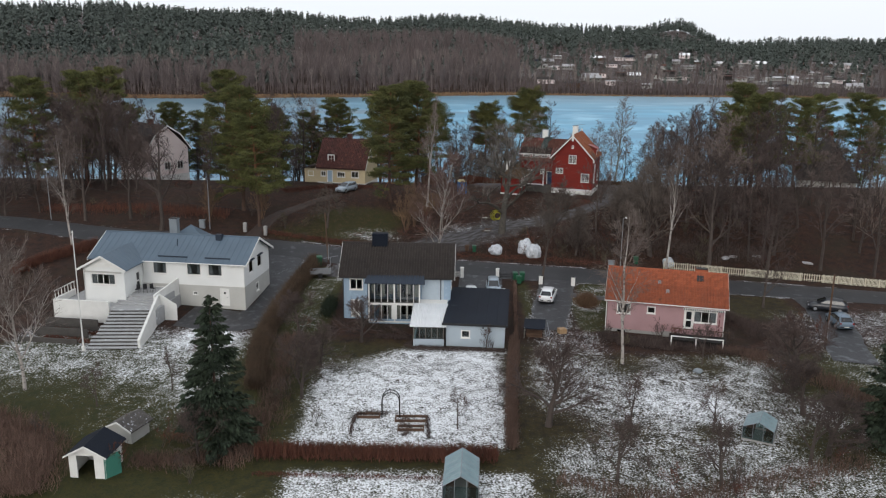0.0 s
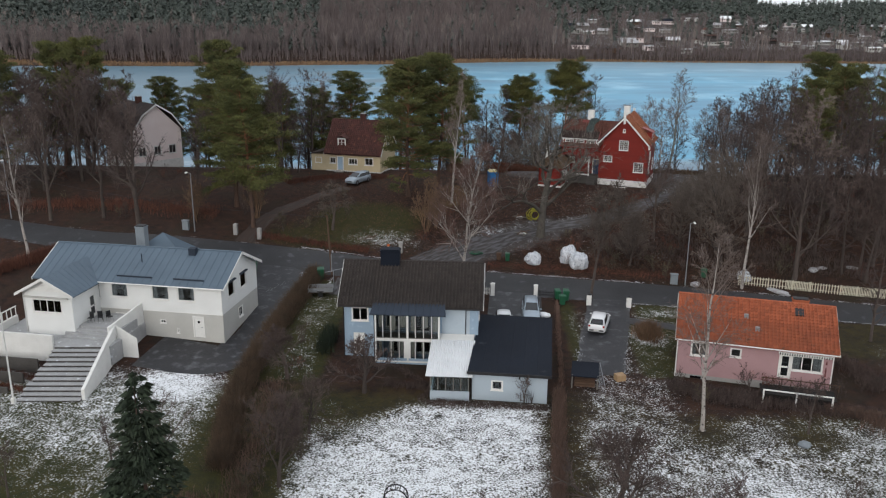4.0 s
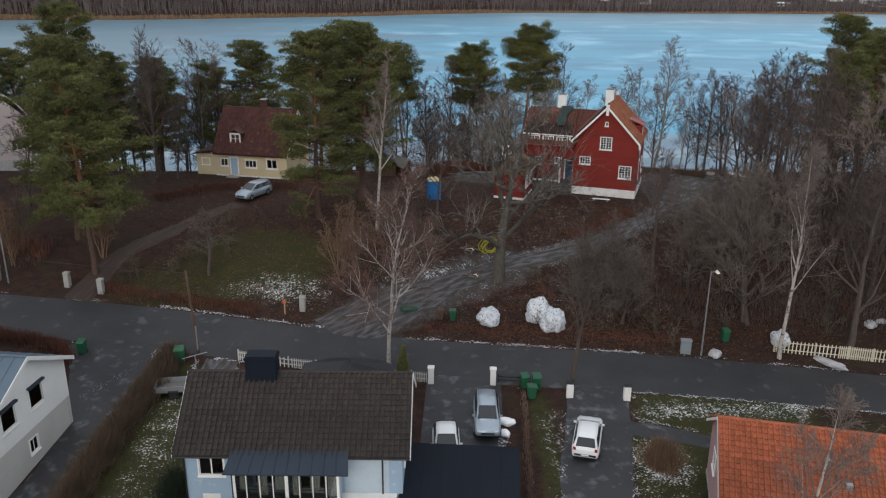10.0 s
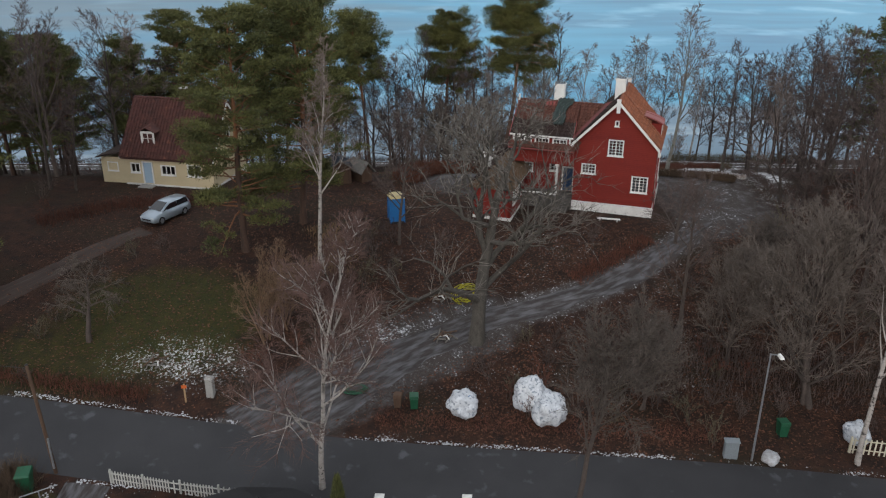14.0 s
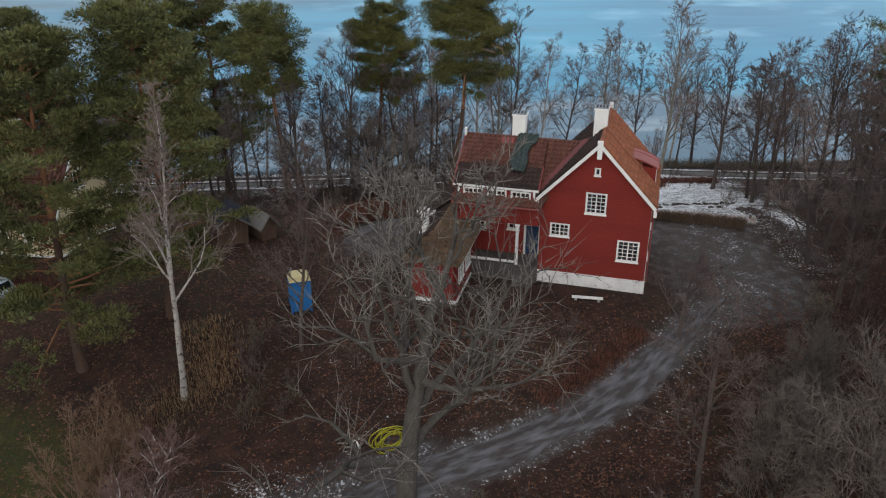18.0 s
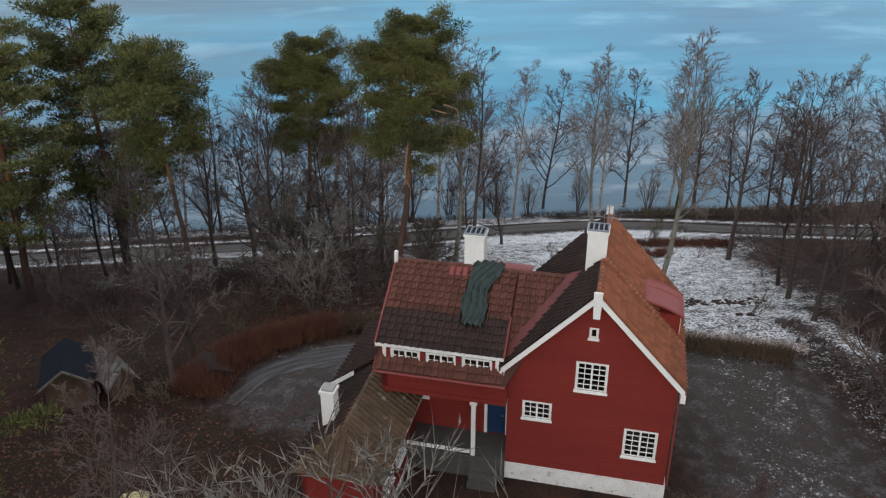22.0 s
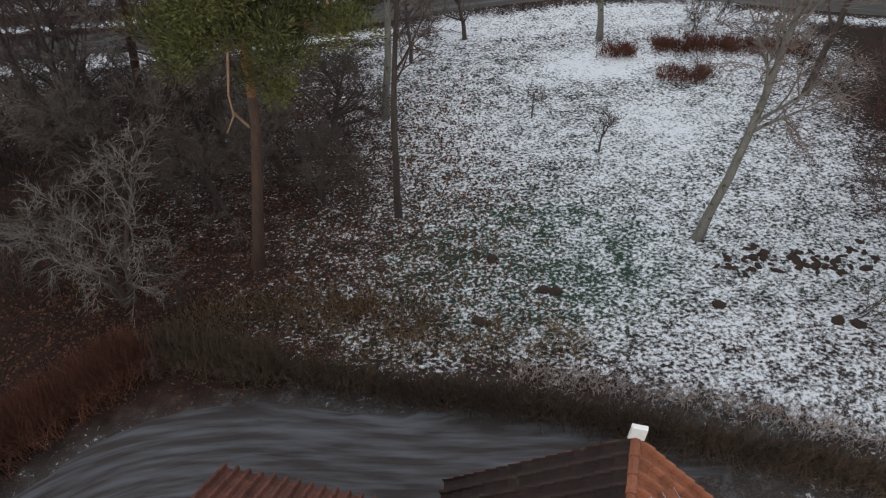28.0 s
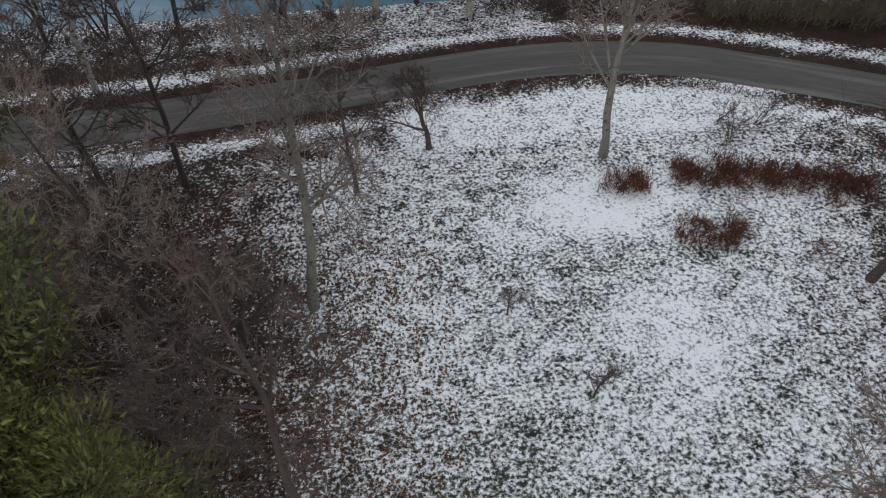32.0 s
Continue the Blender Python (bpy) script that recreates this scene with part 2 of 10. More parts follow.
M = dict(
    asphalt=mat("asphalt", (0.036, 0.035, 0.038), (0.019, 0.019, 0.021), 0.35, 0.6, 0.25, fine=30, wear=(0.07, 0.072, 0.08), wear_at=0.66),
    lane=mat("gravelled_lane", (0.095, 0.088, 0.082), (0.05, 0.045, 0.042), 0.5, 0.8, 0.3, fine=12, streak=(1.4, 0.05, 1), wear=(0.16, 0.15, 0.145), wear_at=0.62, wear_soft=0.1, coord="UV"),
    drive=mat("wet_asphalt", (0.034, 0.033, 0.037), (0.018, 0.018, 0.021), 0.45, 0.5, 0.3, fine=25, wear=(0.15, 0.157, 0.17), wear_at=0.68, wear_soft=0.14),
    gravel=mat("icy_gravel", (0.052, 0.042, 0.039), (0.022, 0.017, 0.016), 1.1, 0.75, 0.6, fine=9.0, streak=(1.0, 0.22, 1), wear=(0.155, 0.157, 0.17), wear_at=0.62, wear_soft=0.2, coord="UV"),
    icytrack=mat("icy_wheel_tracks", (0.050, 0.041, 0.038), (0.026, 0.020, 0.018), 1.3, 0.75, 0.6, fine=9.0, streak=(1.0, 0.10, 1), wear=(0.135, 0.142, 0.16), wear_at=0.60, wear_soft=0.2, coord="UV"),
    mud=mat("muddy_track", (0.055, 0.034, 0.026), (0.026, 0.017, 0.014), 1.3, 0.8, 0.6, fine=7.0, streak=(1.0, 0.08, 1), wear=(0.08, 0.066, 0.06), wear_at=0.66, wear_soft=0.12, coord="UV"),
    red=boards(mat("falun_red", (0.21, 0.022, 0.014), (0.15, 0.015, 0.011), 0.7, 0.85, 0.15, streak=(0.3, 0.3, 2)), 0.16, 2),
    white=mat("white_paint", (0.78, 0.77, 0.74), (0.66, 0.65, 0.62), 1.2, 0.55, 0.08),
    whitewall=mat("white_boards", (0.78, 0.78, 0.76), (0.68, 0.68, 0.66), 0.5, 0.8, 0.1),
    greige=mat("greige_render", (0.50, 0.49, 0.46), (0.43, 0.42, 0.39), 0.6, 0.9, 0.25),
    blue=mat("blue_render", (0.31, 0.40, 0.50), (0.25, 0.34, 0.43), 0.6, 0.9, 0.25, wear=(0.38, 0.48, 0.58)),
    paleblue=mat("pale_blue_render", (0.42, 0.48, 0.53), (0.35, 0.41, 0.46), 0.5, 0.9, 0.25),
    flashred=mat("dark_red_iron", (0.16, 0.03, 0.03), (0.09, 0.02, 0.02), 2, 0.6, 0.1),
    linen=mat("cream_linen", (0.62, 0.58, 0.50), (0.46, 0.43, 0.37), 3, 0.9, 0.2),
    pink=mat("pink_render", (0.43, 0.265, 0.272), (0.35, 0.213, 0.22), 0.5, 0.9, 0.3, wear=(0.45, 0.255, 0.245), wear_at=0.66),
    palepink=mat("faded_pink_render", (0.82, 0.72, 0.70), (0.74, 0.62, 0.60), 0.5, 0.9, 0.2),
    yellow=mat("yellow_boards", (0.60, 0.50, 0.33), (0.50, 0.41, 0.26), 0.6, 0.85, 0.15),
    plinth=mat("limewashed_stone", (0.76, 0.75, 0.73), (0.56, 0.54, 0.52), 1.6, 0.9, 0.5, wear=(0.3, 0.29, 0.28), wear_at=0.67),
    tile=islands(mat("clay_tile", (0.30, 0.105, 0.05), (0.17, 0.06, 0.035), 1.1, 0.8, 0.25, vary=0.18, wear=(0.12, 0.06, 0.04), wear_at=0.66), 0.18),
    tiledark=islands(mat("dark_clay_tile", (0.042, 0.022, 0.018), (0.022, 0.014, 0.012), 0.9, 0.85, 0.3, vary=0.2, wear=(0.06, 0.055, 0.03), wear_at=0.66), 0.2),
    tilered=islands(mat("red_clay_tile", (0.135, 0.047, 0.031), (0.058, 0.026, 0.020), 0.9, 0.85, 0.3, vary=0.2), 0.2),
    tilemaroon=islands(mat("dark_maroon_tile", (0.085, 0.030, 0.024), (0.045, 0.020, 0.018), 0.7, 0.85, 0.3, vary=0.2, wear=(0.13, 0.05, 0.035), wear_at=0.64), 0.2),
    tileorange=islands(mat("orange_tile", (0.37, 0.105, 0.045), (0.24, 0.066, 0.033), 0.8, 0.8, 0.3, vary=0.18, wear=(0.15, 0.06, 0.035), wear_at=0.66), 0.13),
    tilebrown=islands(mat("brown_concrete_tile", (0.047, 0.037, 0.032), (0.026, 0.021, 0.019), 0.4, 0.8, 0.3, vary=0.18), 0.18),
    mosstile=islands(mat("moss_grown_tile", (0.15, 0.085, 0.052), (0.085, 0.065, 0.04), 0.8, 0.95, 0.6, vary=0.2, wear=(0.28, 0.27, 0.2), wear_at=0.68), 0.2),
    sheetred=mat("red_sheet_metal", (0.26, 0.055, 0.05), (0.19, 0.04, 0.036), 1.2, 0.5, 0.08),
    valleyred=mat("dull_red_sheet", (0.15, 0.036, 0.034), (0.10, 0.026, 0.026), 1.2, 0.6, 0.1),
    sheetblue=mat("blue_grey_sheet", (0.092, 0.13, 0.17), (0.07, 0.10, 0.132), 0.4, 0.5, 0.06),
    sheetnavy=mat("navy_sheet", (0.028, 0.038, 0.056), (0.02, 0.028, 0.042), 0.5, 0.65, 0.06, spec=0.25),
    felt=mat("black_felt", (0.010, 0.014, 0.023), (0.006, 0.008, 0.014), 0.3, 0.6, 0.3, fine=20, spec=0.12, wear=(0.04, 0.045, 0.055), wear_at=0.72),
    black=mat("black_metal", (0.018, 0.018, 0.02), (0.012, 0.012, 0.014), 1, 0.5, 0.05),
    soil=mat("dug_soil", (0.05, 0.03, 0.022), (0.028, 0.018, 0.014), 3, 0.95, 0.8, fine=9),
    darkgap=mat("dark_interior", (0.02, 0.018, 0.017), (0.012, 0.011, 0.01), 1, 0.9, 0),
    pvc=mat("white_corrugated_plastic", (0.72, 0.73, 0.74), (0.62, 0.63, 0.64), 0.6, 0.4, 0.03),
    tarp=mat("green_tarpaulin", (0.022, 0.040, 0.034), (0.010, 0.018, 0.016), 2.5, 0.35, 0.3, fine=5),
    bluedoor=mat("blue_door_paint", (0.012, 0.04, 0.10), (0.008, 0.03, 0.08), 1, 0.5, 0.05),
    iceblue=mat("light_blue_paint", (0.35, 0.46, 0.58), (0.3, 0.4, 0.5), 1, 0.6, 0.05),
    plasticblue=mat("blue_plastic", (0.02, 0.14, 0.36), (0.016, 0.11, 0.30), 0.9, 0.45, 0.05),
    plasticcream=mat("cream_plastic", (0.55, 0.46, 0.22), (0.42, 0.36, 0.2), 1.2, 0.5, 0.1),
    plasticgreen=mat("green_plastic", (0.018, 0.10, 0.05), (0.012, 0.07, 0.036), 1.0, 0.45, 0.05),
    plasticgrey=mat("grey_metal_box", (0.22, 0.25, 0.27), (0.17, 0.19, 0.21), 1.0, 0.5, 0.05),
    yellowhose=mat("yellow_plastic", (0.42, 0.40, 0.02), (0.32, 0.30, 0.02), 2, 0.5, 0.05),
    steel=mat("galvanised_steel", (0.34, 0.35, 0.37), (0.24, 0.25, 0.27), 2, 0.45, 0.05, metal=0.6),
    darkstone=mat("dark_step_stone", (0.085, 0.078, 0.072), (0.05, 0.045, 0.041), 0.9, 0.9, 0.3),
    concrete=mat("concrete", (0.36, 0.35, 0.33), (0.26, 0.25, 0.24), 0.9, 0.9, 0.3),
    slab=mat("step_stone", (0.40, 0.40, 0.40), (0.30, 0.30, 0.30), 0.9, 0.9, 0.3, wear=(0.65, 0.67, 0.7), wear_at=0.68),
    greywood=mat("weathered_wood", (0.20, 0.185, 0.165), (0.12, 0.11, 0.10), 1.2, 0.9, 0.4, streak=(4, 4, 0.6)),
    brownwood=mat("brown_wood", (0.12, 0.07, 0.045), (0.075, 0.045, 0.03), 1.2, 0.9, 0.4, streak=(4, 4, 0.6)),
    palewood=mat("pale_wood", (0.40, 0.27, 0.15), (0.31, 0.20, 0.11), 1.2, 0.8, 0.2, streak=(4, 4, 0.6)),
    fence=mat("cream_fence_paint", (0.62, 0.57, 0.44), (0.50, 0.46, 0.36), 1.2, 0.8, 0.15),
    snow=mat("snow", (0.88, 0.89, 0.91), (0.78, 0.80, 0.83), 1.5, 0.9, 0.5, fine=6),
    dirtysnow=mat("dirty_snow", (0.52, 0.53, 0.56), (0.24, 0.22, 0.21), 1.2, 0.9, 0.6, fine=7),
    roadsnow=mat("road_snow", (0.56, 0.57, 0.60), (0.26, 0.255, 0.26), 1.5, 0.9, 0.4, fine=9),
    bag=mat("white_woven_bag", (0.70, 0.72, 0.75), (0.46, 0.48, 0.52), 2.2, 0.7, 1.0, fine=5, wear=(0.24, 0.27, 0.31), wear_at=0.58),
    bark=islands(mat("grey_brown_bark", (0.090, 0.070, 0.061), (0.047, 0.036, 0.031), 2, 0.95, 0.7, streak=(3, 3, 0.8), vary=0.22), 0.2),
    twig=islands(mat("brown_twigs", (0.105, 0.078, 0.069), (0.055, 0.037, 0.033), 1, 0.95, 0.0, vary=0.22), 0.3),
    oaktwig=islands(mat("lichened_twigs", (0.235, 0.212, 0.185), (0.095, 0.08, 0.07), 1, 0.95, 0.3), 0.3),
    bushtwig=islands(mat("grey_brown_twigs", (0.145, 0.118, 0.10), (0.066, 0.052, 0.044), 1, 0.95, 0.0, vary=0.2), 0.3),
    tantwig=islands(mat("tan_stems", (0.20, 0.125, 0.075), (0.10, 0.062, 0.04), 1, 0.95, 0.0), 0.3),
    hedgetwig=islands(mat("mossy_hedge_twigs", (0.118, 0.078, 0.05), (0.062, 0.043, 0.029), 0.8, 0.95, 0.0), 0.4),
    oakbark=mat("lichened_oak_bark", (0.105, 0.094, 0.080), (0.048, 0.041, 0.035), 2, 0.95, 0.7, streak=(3, 3, 0.8)),
    redtwig=islands(mat("reddish_twigs", (0.140, 0.056, 0.035), (0.078, 0.031, 0.022), 1, 0.95, 0.0, vary=0.2), 0.35),
    beech=islands(mat("brown_hedge_twigs", (0.18, 0.115, 0.088), (0.098, 0.06, 0.047), 1, 0.95, 0.0, vary=0.2), 0.35),
    rustleaf=islands(mat("withered_rust_leaves", (0.16, 0.062, 0.036), (0.08, 0.034, 0.022), 1, 0.95, 0.0), 0.35),
    olivetwig=islands(mat("olive_twigs", (0.117, 0.101, 0.066), (0.070, 0.058, 0.039), 1, 0.95, 0.0, vary=0.2), 0.3),
    birch=mat("birch_bark", (0.46, 0.42, 0.385), (0.26, 0.23, 0.21), 1.5, 0.85, 0.3, streak=(1, 1, 3), wear=(0.06, 0.05, 0.045), wear_at=0.60),
    redbirch=islands(mat("red_birch_twigs", (0.185, 0.112, 0.094), (0.095, 0.055, 0.047), 1, 0.95, 0.0, vary=0.15), 0.3),
    birchtwig=islands(mat("birch_twigs", (0.203, 0.164, 0.144), (0.109, 0.078, 0.066), 1, 0.95, 0.0, vary=0.2), 0.3),
    aspen=mat("mossy_grey_bark", (0.25, 0.235, 0.21), (0.12, 0.112, 0.095), 1.5, 0.95, 0.6, streak=(2, 2, 0.8), wear=(0.06, 0.07, 0.03), wear_at=0.62),
    pinebark=mat("pine_bark", (0.105, 0.06, 0.042), (0.045, 0.03, 0.025), 1.4, 0.95, 0.7, streak=(3, 3, 0.7)),
    pinetop=mat("orange_pine_bark", (0.24, 0.105, 0.05), (0.13, 0.062, 0.035), 1.4, 0.9, 0.4),
    palebark=mat("peeled_pale_wood", (0.30, 0.19, 0.12), (0.19, 0.115, 0.07), 3, 0.9, 0.3),
    # copy of the pine needles with a sunlit crown's yellow-green in its colour
    needlesunlit=islands(mat("sunlit_pine_needles", (0.145, 0.138, 0.034), (0.034, 0.042, 0.016), 0.5, 0.85, 0.0), 0.45),
    needle=islands(mat("pine_needles", (0.148, 0.146, 0.042), (0.046, 0.056, 0.021), 0.35, 0.85, 0.0, vary=0.15), 0.45),
    spruce=islands(mat("spruce_needles", (0.03, 0.042, 0.022), (0.015, 0.024, 0.014), 0.5, 0.85, 0.0, vary=0.15), 0.4),
    # far woods: distance haze put into paler, greyer base colours
    farpine=islands(mat("hazed_conifer", (0.082, 0.096, 0.082), (0.05, 0.062, 0.056), 0.02, 0.9, 0.0), 0.4),
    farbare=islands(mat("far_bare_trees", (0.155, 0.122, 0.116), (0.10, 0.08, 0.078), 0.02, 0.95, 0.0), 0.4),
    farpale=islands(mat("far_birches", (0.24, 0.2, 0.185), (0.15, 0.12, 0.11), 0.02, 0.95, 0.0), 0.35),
    reed=islands(mat("reed_straw", (0.28, 0.18, 0.10), (0.17, 0.10, 0.06), 0.1, 0.95, 0.0), 0.3),
    froststalk=islands(mat("frosted_stalks", (0.50, 0.42, 0.38), (0.26, 0.20, 0.17), 0.6, 0.95, 0.0), 0.35),
    grassdry=islands(mat("dry_grass", (0.24, 0.155, 0.085), (0.12, 0.08, 0.045), 0.5, 0.95, 0.0), 0.35),
    carwhite=mat("white_car_paint", (0.74, 0.75, 0.76), (0.70, 0.71, 0.72), 0.5, 0.25, 0.0, spec=0.6),
    carsilver=mat("silver_car_paint", (0.36, 0.42, 0.48), (0.33, 0.39, 0.45), 0.5, 0.3, 0.0, metal=0.4, spec=0.6),
    carblue=mat("grey_blue_car_paint", (0.16, 0.21, 0.26), (0.14, 0.19, 0.24), 0.5, 0.3, 0.0, metal=0.3, spec=0.6),
    cardark=mat("dark_car_paint", (0.02, 0.022, 0.028), (0.016, 0.018, 0.024), 0.5, 0.3, 0.0, spec=0.6),
    carglass=mat("car_glass", (0.014, 0.017, 0.02), (0.01, 0.012, 0.015), 1, 0.06, 0.0, spec=0.7),
    tyre=mat("tyre_rubber", (0.018, 0.018, 0.018), (0.012, 0.012, 0.012), 3, 0.85, 0.1),
    lampred=mat("red_lamp_lens", (0.30, 0.015, 0.012), (0.22, 0.012, 0.01), 3, 0.2, 0.0),
    lampclear=mat("clear_lamp_lens", (0.6, 0.62, 0.64), (0.5, 0.52, 0.54), 3, 0.15, 0.0),
    leafrust=islands(mat("fallen_leaf", (0.125, 0.053, 0.028), (0.05, 0.024, 0.016), 0.6, 0.9, 0.0), 0.55),
    orange=mat("orange_sign", (0.6, 0.13, 0.02), (0.5, 0.1, 0.02), 3, 0.6, 0.0),
    stone=mat("grey_rock", (0.10, 0.09, 0.083), (0.05, 0.045, 0.042), 1.6, 0.95, 0.8, wear=(0.5, 0.52, 0.56), wear_at=0.66),
    glass=glass_mat("window_glass", (0.62, 0.66, 0.68)),
    greenglass=glass_mat("greenhouse_glass", (0.72, 0.82, 0.82)),
    curtain=mat("pale_curtain", (0.5, 0.5, 0.5), (0.36, 0.36, 0.36), 3, 0.9, 0.1),
)

# ---- small tools ----


def part(name, bm, material, parent=None, label="", smooth=False):
    """Links a bmesh as one mesh object under a thing or a part."""
    me = bpy.data.meshes.new(name)
    bmesh.ops.recalc_face_normals(bm, faces=bm.faces)
    bm.to_mesh(me)
    bm.free()
    return link(name, me, material, parent, label, smooth)


def link(name, me, material, parent=None, label="", smooth=False):
    if not me.materials:
        me.materials.append(M[material])
    if smooth:
        me.polygons.foreach_set("use_smooth", [True] * len(me.polygons))
    ob = new(name, me)
    if me.materials[0] != M[material]:
        ob.material_slots[0].link = "OBJECT"
        ob.material_slots[0].material = M[material]
    if parent is not None:
        ob.parent = parent
    if label:
        ob["label"] = label
    return ob


def raw(name, verts, faces, material, parent=None, label="", smooth=False):
    me = bpy.data.meshes.new(name)
    me.from_pydata([tuple(v) for v in verts], [], faces)
    return link(name, me, material, parent, label, smooth)


def thing(name, x, y, z, turn=0, label="", category="", group="", kind=""):
    """An empty at a thing's base, which carries its parts."""
    e = new(name)
    e.empty_display_size = 0.2
    e.matrix_basis = pose(x, y, z, 0, 0, turn)
    return tagged(e, label, category, group, kind)


def BM():
    return bmesh.new()


def box(bm, x0, x1, y0, y1, z0, z1, bevel=0.0):
    vs = [bm.verts.new(p) for p in ((x0, y0, z0), (x1, y0, z0), (x1, y1, z0), (x0, y1, z0), (x0, y0, z1), (x1, y0, z1), (x1, y1, z1), (x0, y1, z1))]
    fs = [bm.faces.new([vs[i] for i in f]) for f in ((0, 3, 2, 1), (4, 5, 6, 7), (0, 1, 5, 4), (1, 2, 6, 5), (2, 3, 7, 6), (3, 0, 4, 7))]
    if bevel:
        es = list({e for f in fs for e in f.edges})
        bmesh.ops.bevel(bm, geom=es, offset=bevel, segments=2, affect="EDGES", profile=0.7)
    return bm


def hexa(bm, lo, hi):
    """A block between two rings of four points each."""
    a = [bm.verts.new(p) for p in lo]
    b = [bm.verts.new(p) for p in hi]
    bm.faces.new(a[::-1])
    bm.faces.new(b)
    for i in range(len(a)):
        j = (i + 1) % len(a)
        bm.faces.new((a[i], a[j], b[j], b[i]))
    return bm


def tube(bm, p, q, r, r2=None, n=8):
    p, q = Vector(p), Vector(q)
    r2 = r if r2 is None else r2
    d = (q - p).normalized()
    a = d.cross(Vector((0.3, 0.9, 0.2)) if abs(d.z) > 0.9 else Vector((0, 0, 1))).normalized()
    b = d.cross(a)
    rings = [[bm.verts.new(c + (a * math.cos(k * math.tau / n) + b * math.sin(k * math.tau / n)) * rr) for k in range(n)] for c, rr in ((p, r), (q, r2))]
    for k in range(n):
        j = (k + 1) % n
        bm.faces.new((rings[0][k], rings[0][j], rings[1][j], rings[1][k]))
    bm.faces.new(rings[0][::-1])
    bm.faces.new(rings[1])
    return bm


def wall(bm, length, z0, top, openings, y0, y1):
    """A wall along x from 0 to length, from y0 to y1, with real openings (x0, x1, z0, z1). top: list of (x, z) of its upper edge."""
    xs = sorted({0.0, length, *[p[0] for p in top], *[o[0] for o in openings], *[o[1] for o in openings]})
    def up(x):
        return float(np.interp(x, [p[0] for p in top], [p[1] for p in top]))
    for xa, xb in zip(xs, xs[1:]):
        if xb - xa < 1e-4:
            continue
        holes = sorted((o[2], o[3]) for o in openings if o[0] < xb - 1e-4 and o[1] > xa + 1e-4)
        lo = z0
        for ha, hb in holes + [(None, None)]:
            ta, tb = (up(xa), up(xb)) if ha is None else (ha, ha)
            if max(ta, tb) - lo > 1e-3:
                hexa(bm, ((xa, y0, lo), (xb, y0, lo), (xb, y1, lo), (xa, y1, lo)), ((xa, y0, ta), (xb, y0, tb), (xb, y1, tb), (xa, y1, ta)))
            if hb is not None:
                lo = hb
    bmesh.ops.remove_doubles(bm, verts=bm.verts, dist=0.0005)
    return bm


def ring(bm, x0, x1, z0, z1, w, y0, y1):
    """A mitred rectangular frame of width w between y0 and y1."""
    rows = []
    for y in (y0, y1):
        for d in (0, w):
            rows.append([bm.verts.new(p) for p in ((x0 + d, y, z0 + d), (x1 - d, y, z0 + d), (x1 - d, y, z1 - d), (x0 + d, y, z1 - d))])
    for a, b in ((0, 1), (1, 3), (3, 2), (2, 0)):
        for k in range(4):
            j = (k + 1) % 4
            bm.faces.new((rows[a][k], rows[a][j], rows[b][j], rows[b][k]))
    return bm


def in_frame(ob, m):
    ob.matrix_local = m
    return ob


def window(parent, m, w, h, nx=2, ny=1, casing=0.09, panes=False, mullions=1, sill=True, curtain=False, name="window"):
    """A window whose outer face looks along -y of m; its origin is the lower left corner of the opening."""
    c = casing
    f = 0.045
    ob = in_frame(part(name, ring(BM(), -c, w + c, -c, h + c, c, -0.035, 0.10), "white", parent), m)
    part("sash", ring(BM(), 0, w, 0, h, f, 0.02, 0.07), "white", ob)
    for k in range(1, mullions + 1):
        x = w * k / (mullions + 1)
        part("mullion", box(BM(), x - 0.04, x + 0.04, 0.015, 0.075, f, h - f), "white", ob)
    cols = nx * (mullions + 1)
    for k in range(1, cols):
        if k % nx:
            x = w * k / cols
            part("glazing_bar", box(BM(), x - 0.018, x + 0.018, 0.022, 0.06, f, h - f), "white", ob)
    for k in range(1, ny):
        z = h * k / ny
        part("glazing_bar", box(BM(), f, w - f, 0.025, 0.058, z - 0.018, z + 0.018), "white", ob)
    if panes:
        pw, ph = w / cols, h / ny
        me = None
        for i in range(cols):
            for j in range(ny):
                if me is None:
                    me = box_mesh("pane", 0, pw, 0.042, 0.046, 0, ph)
                p = link("pane", me, "glass", ob)
                p.location = (i * pw, 0, j * ph)
                p.visible_shadow = False
    else:
        p = part("pane", box(BM(), 0, w, 0.042, 0.046, 0, h), "glass", ob)
        p.visible_shadow = False
    if sill:
        part("sill", hexa(BM(), ((-c - 0.04, -0.10, -c - 0.04), (w + c + 0.04, -0.10, -c - 0.04), (w + c + 0.04, 0.0, -c - 0.04), (-c - 0.04, 0.0, -c - 0.04)), ((-c - 0.04, -0.10, -c), (w + c + 0.04, -0.10, -c), (w + c + 0.04, 0.0, -c + 0.03), (-c - 0.04, 0.0, -c + 0.03))), "white", ob)
    if curtain:
        bm = BM()
        for side in (0, 1):
            n = 8
            x0, x1 = (0, w * 0.28) if side == 0 else (w * 0.72, w)
            for k in range(n):
                xa, xb = x0 + (x1 - x0) * k / n, x0 + (x1 - x0) * (k + 1) / n
                hexa(bm, ((xa, 0.16 + 0.04 * (k % 2), 0), (xb, 0.16 + 0.04 * ((k + 1) % 2), 0), (xb, 0.17 + 0.04 * ((k + 1) % 2), 0), (xa, 0.17 + 0.04 * (k % 2), 0)),
                     ((xa, 0.16 + 0.04 * (k % 2), h), (xb, 0.16 + 0.04 * ((k + 1) % 2), h), (xb, 0.17 + 0.04 * ((k + 1) % 2), h), (xa, 0.17 + 0.04 * (k % 2), h)))
        part("curtain", bm, "curtain", ob)
    return ob


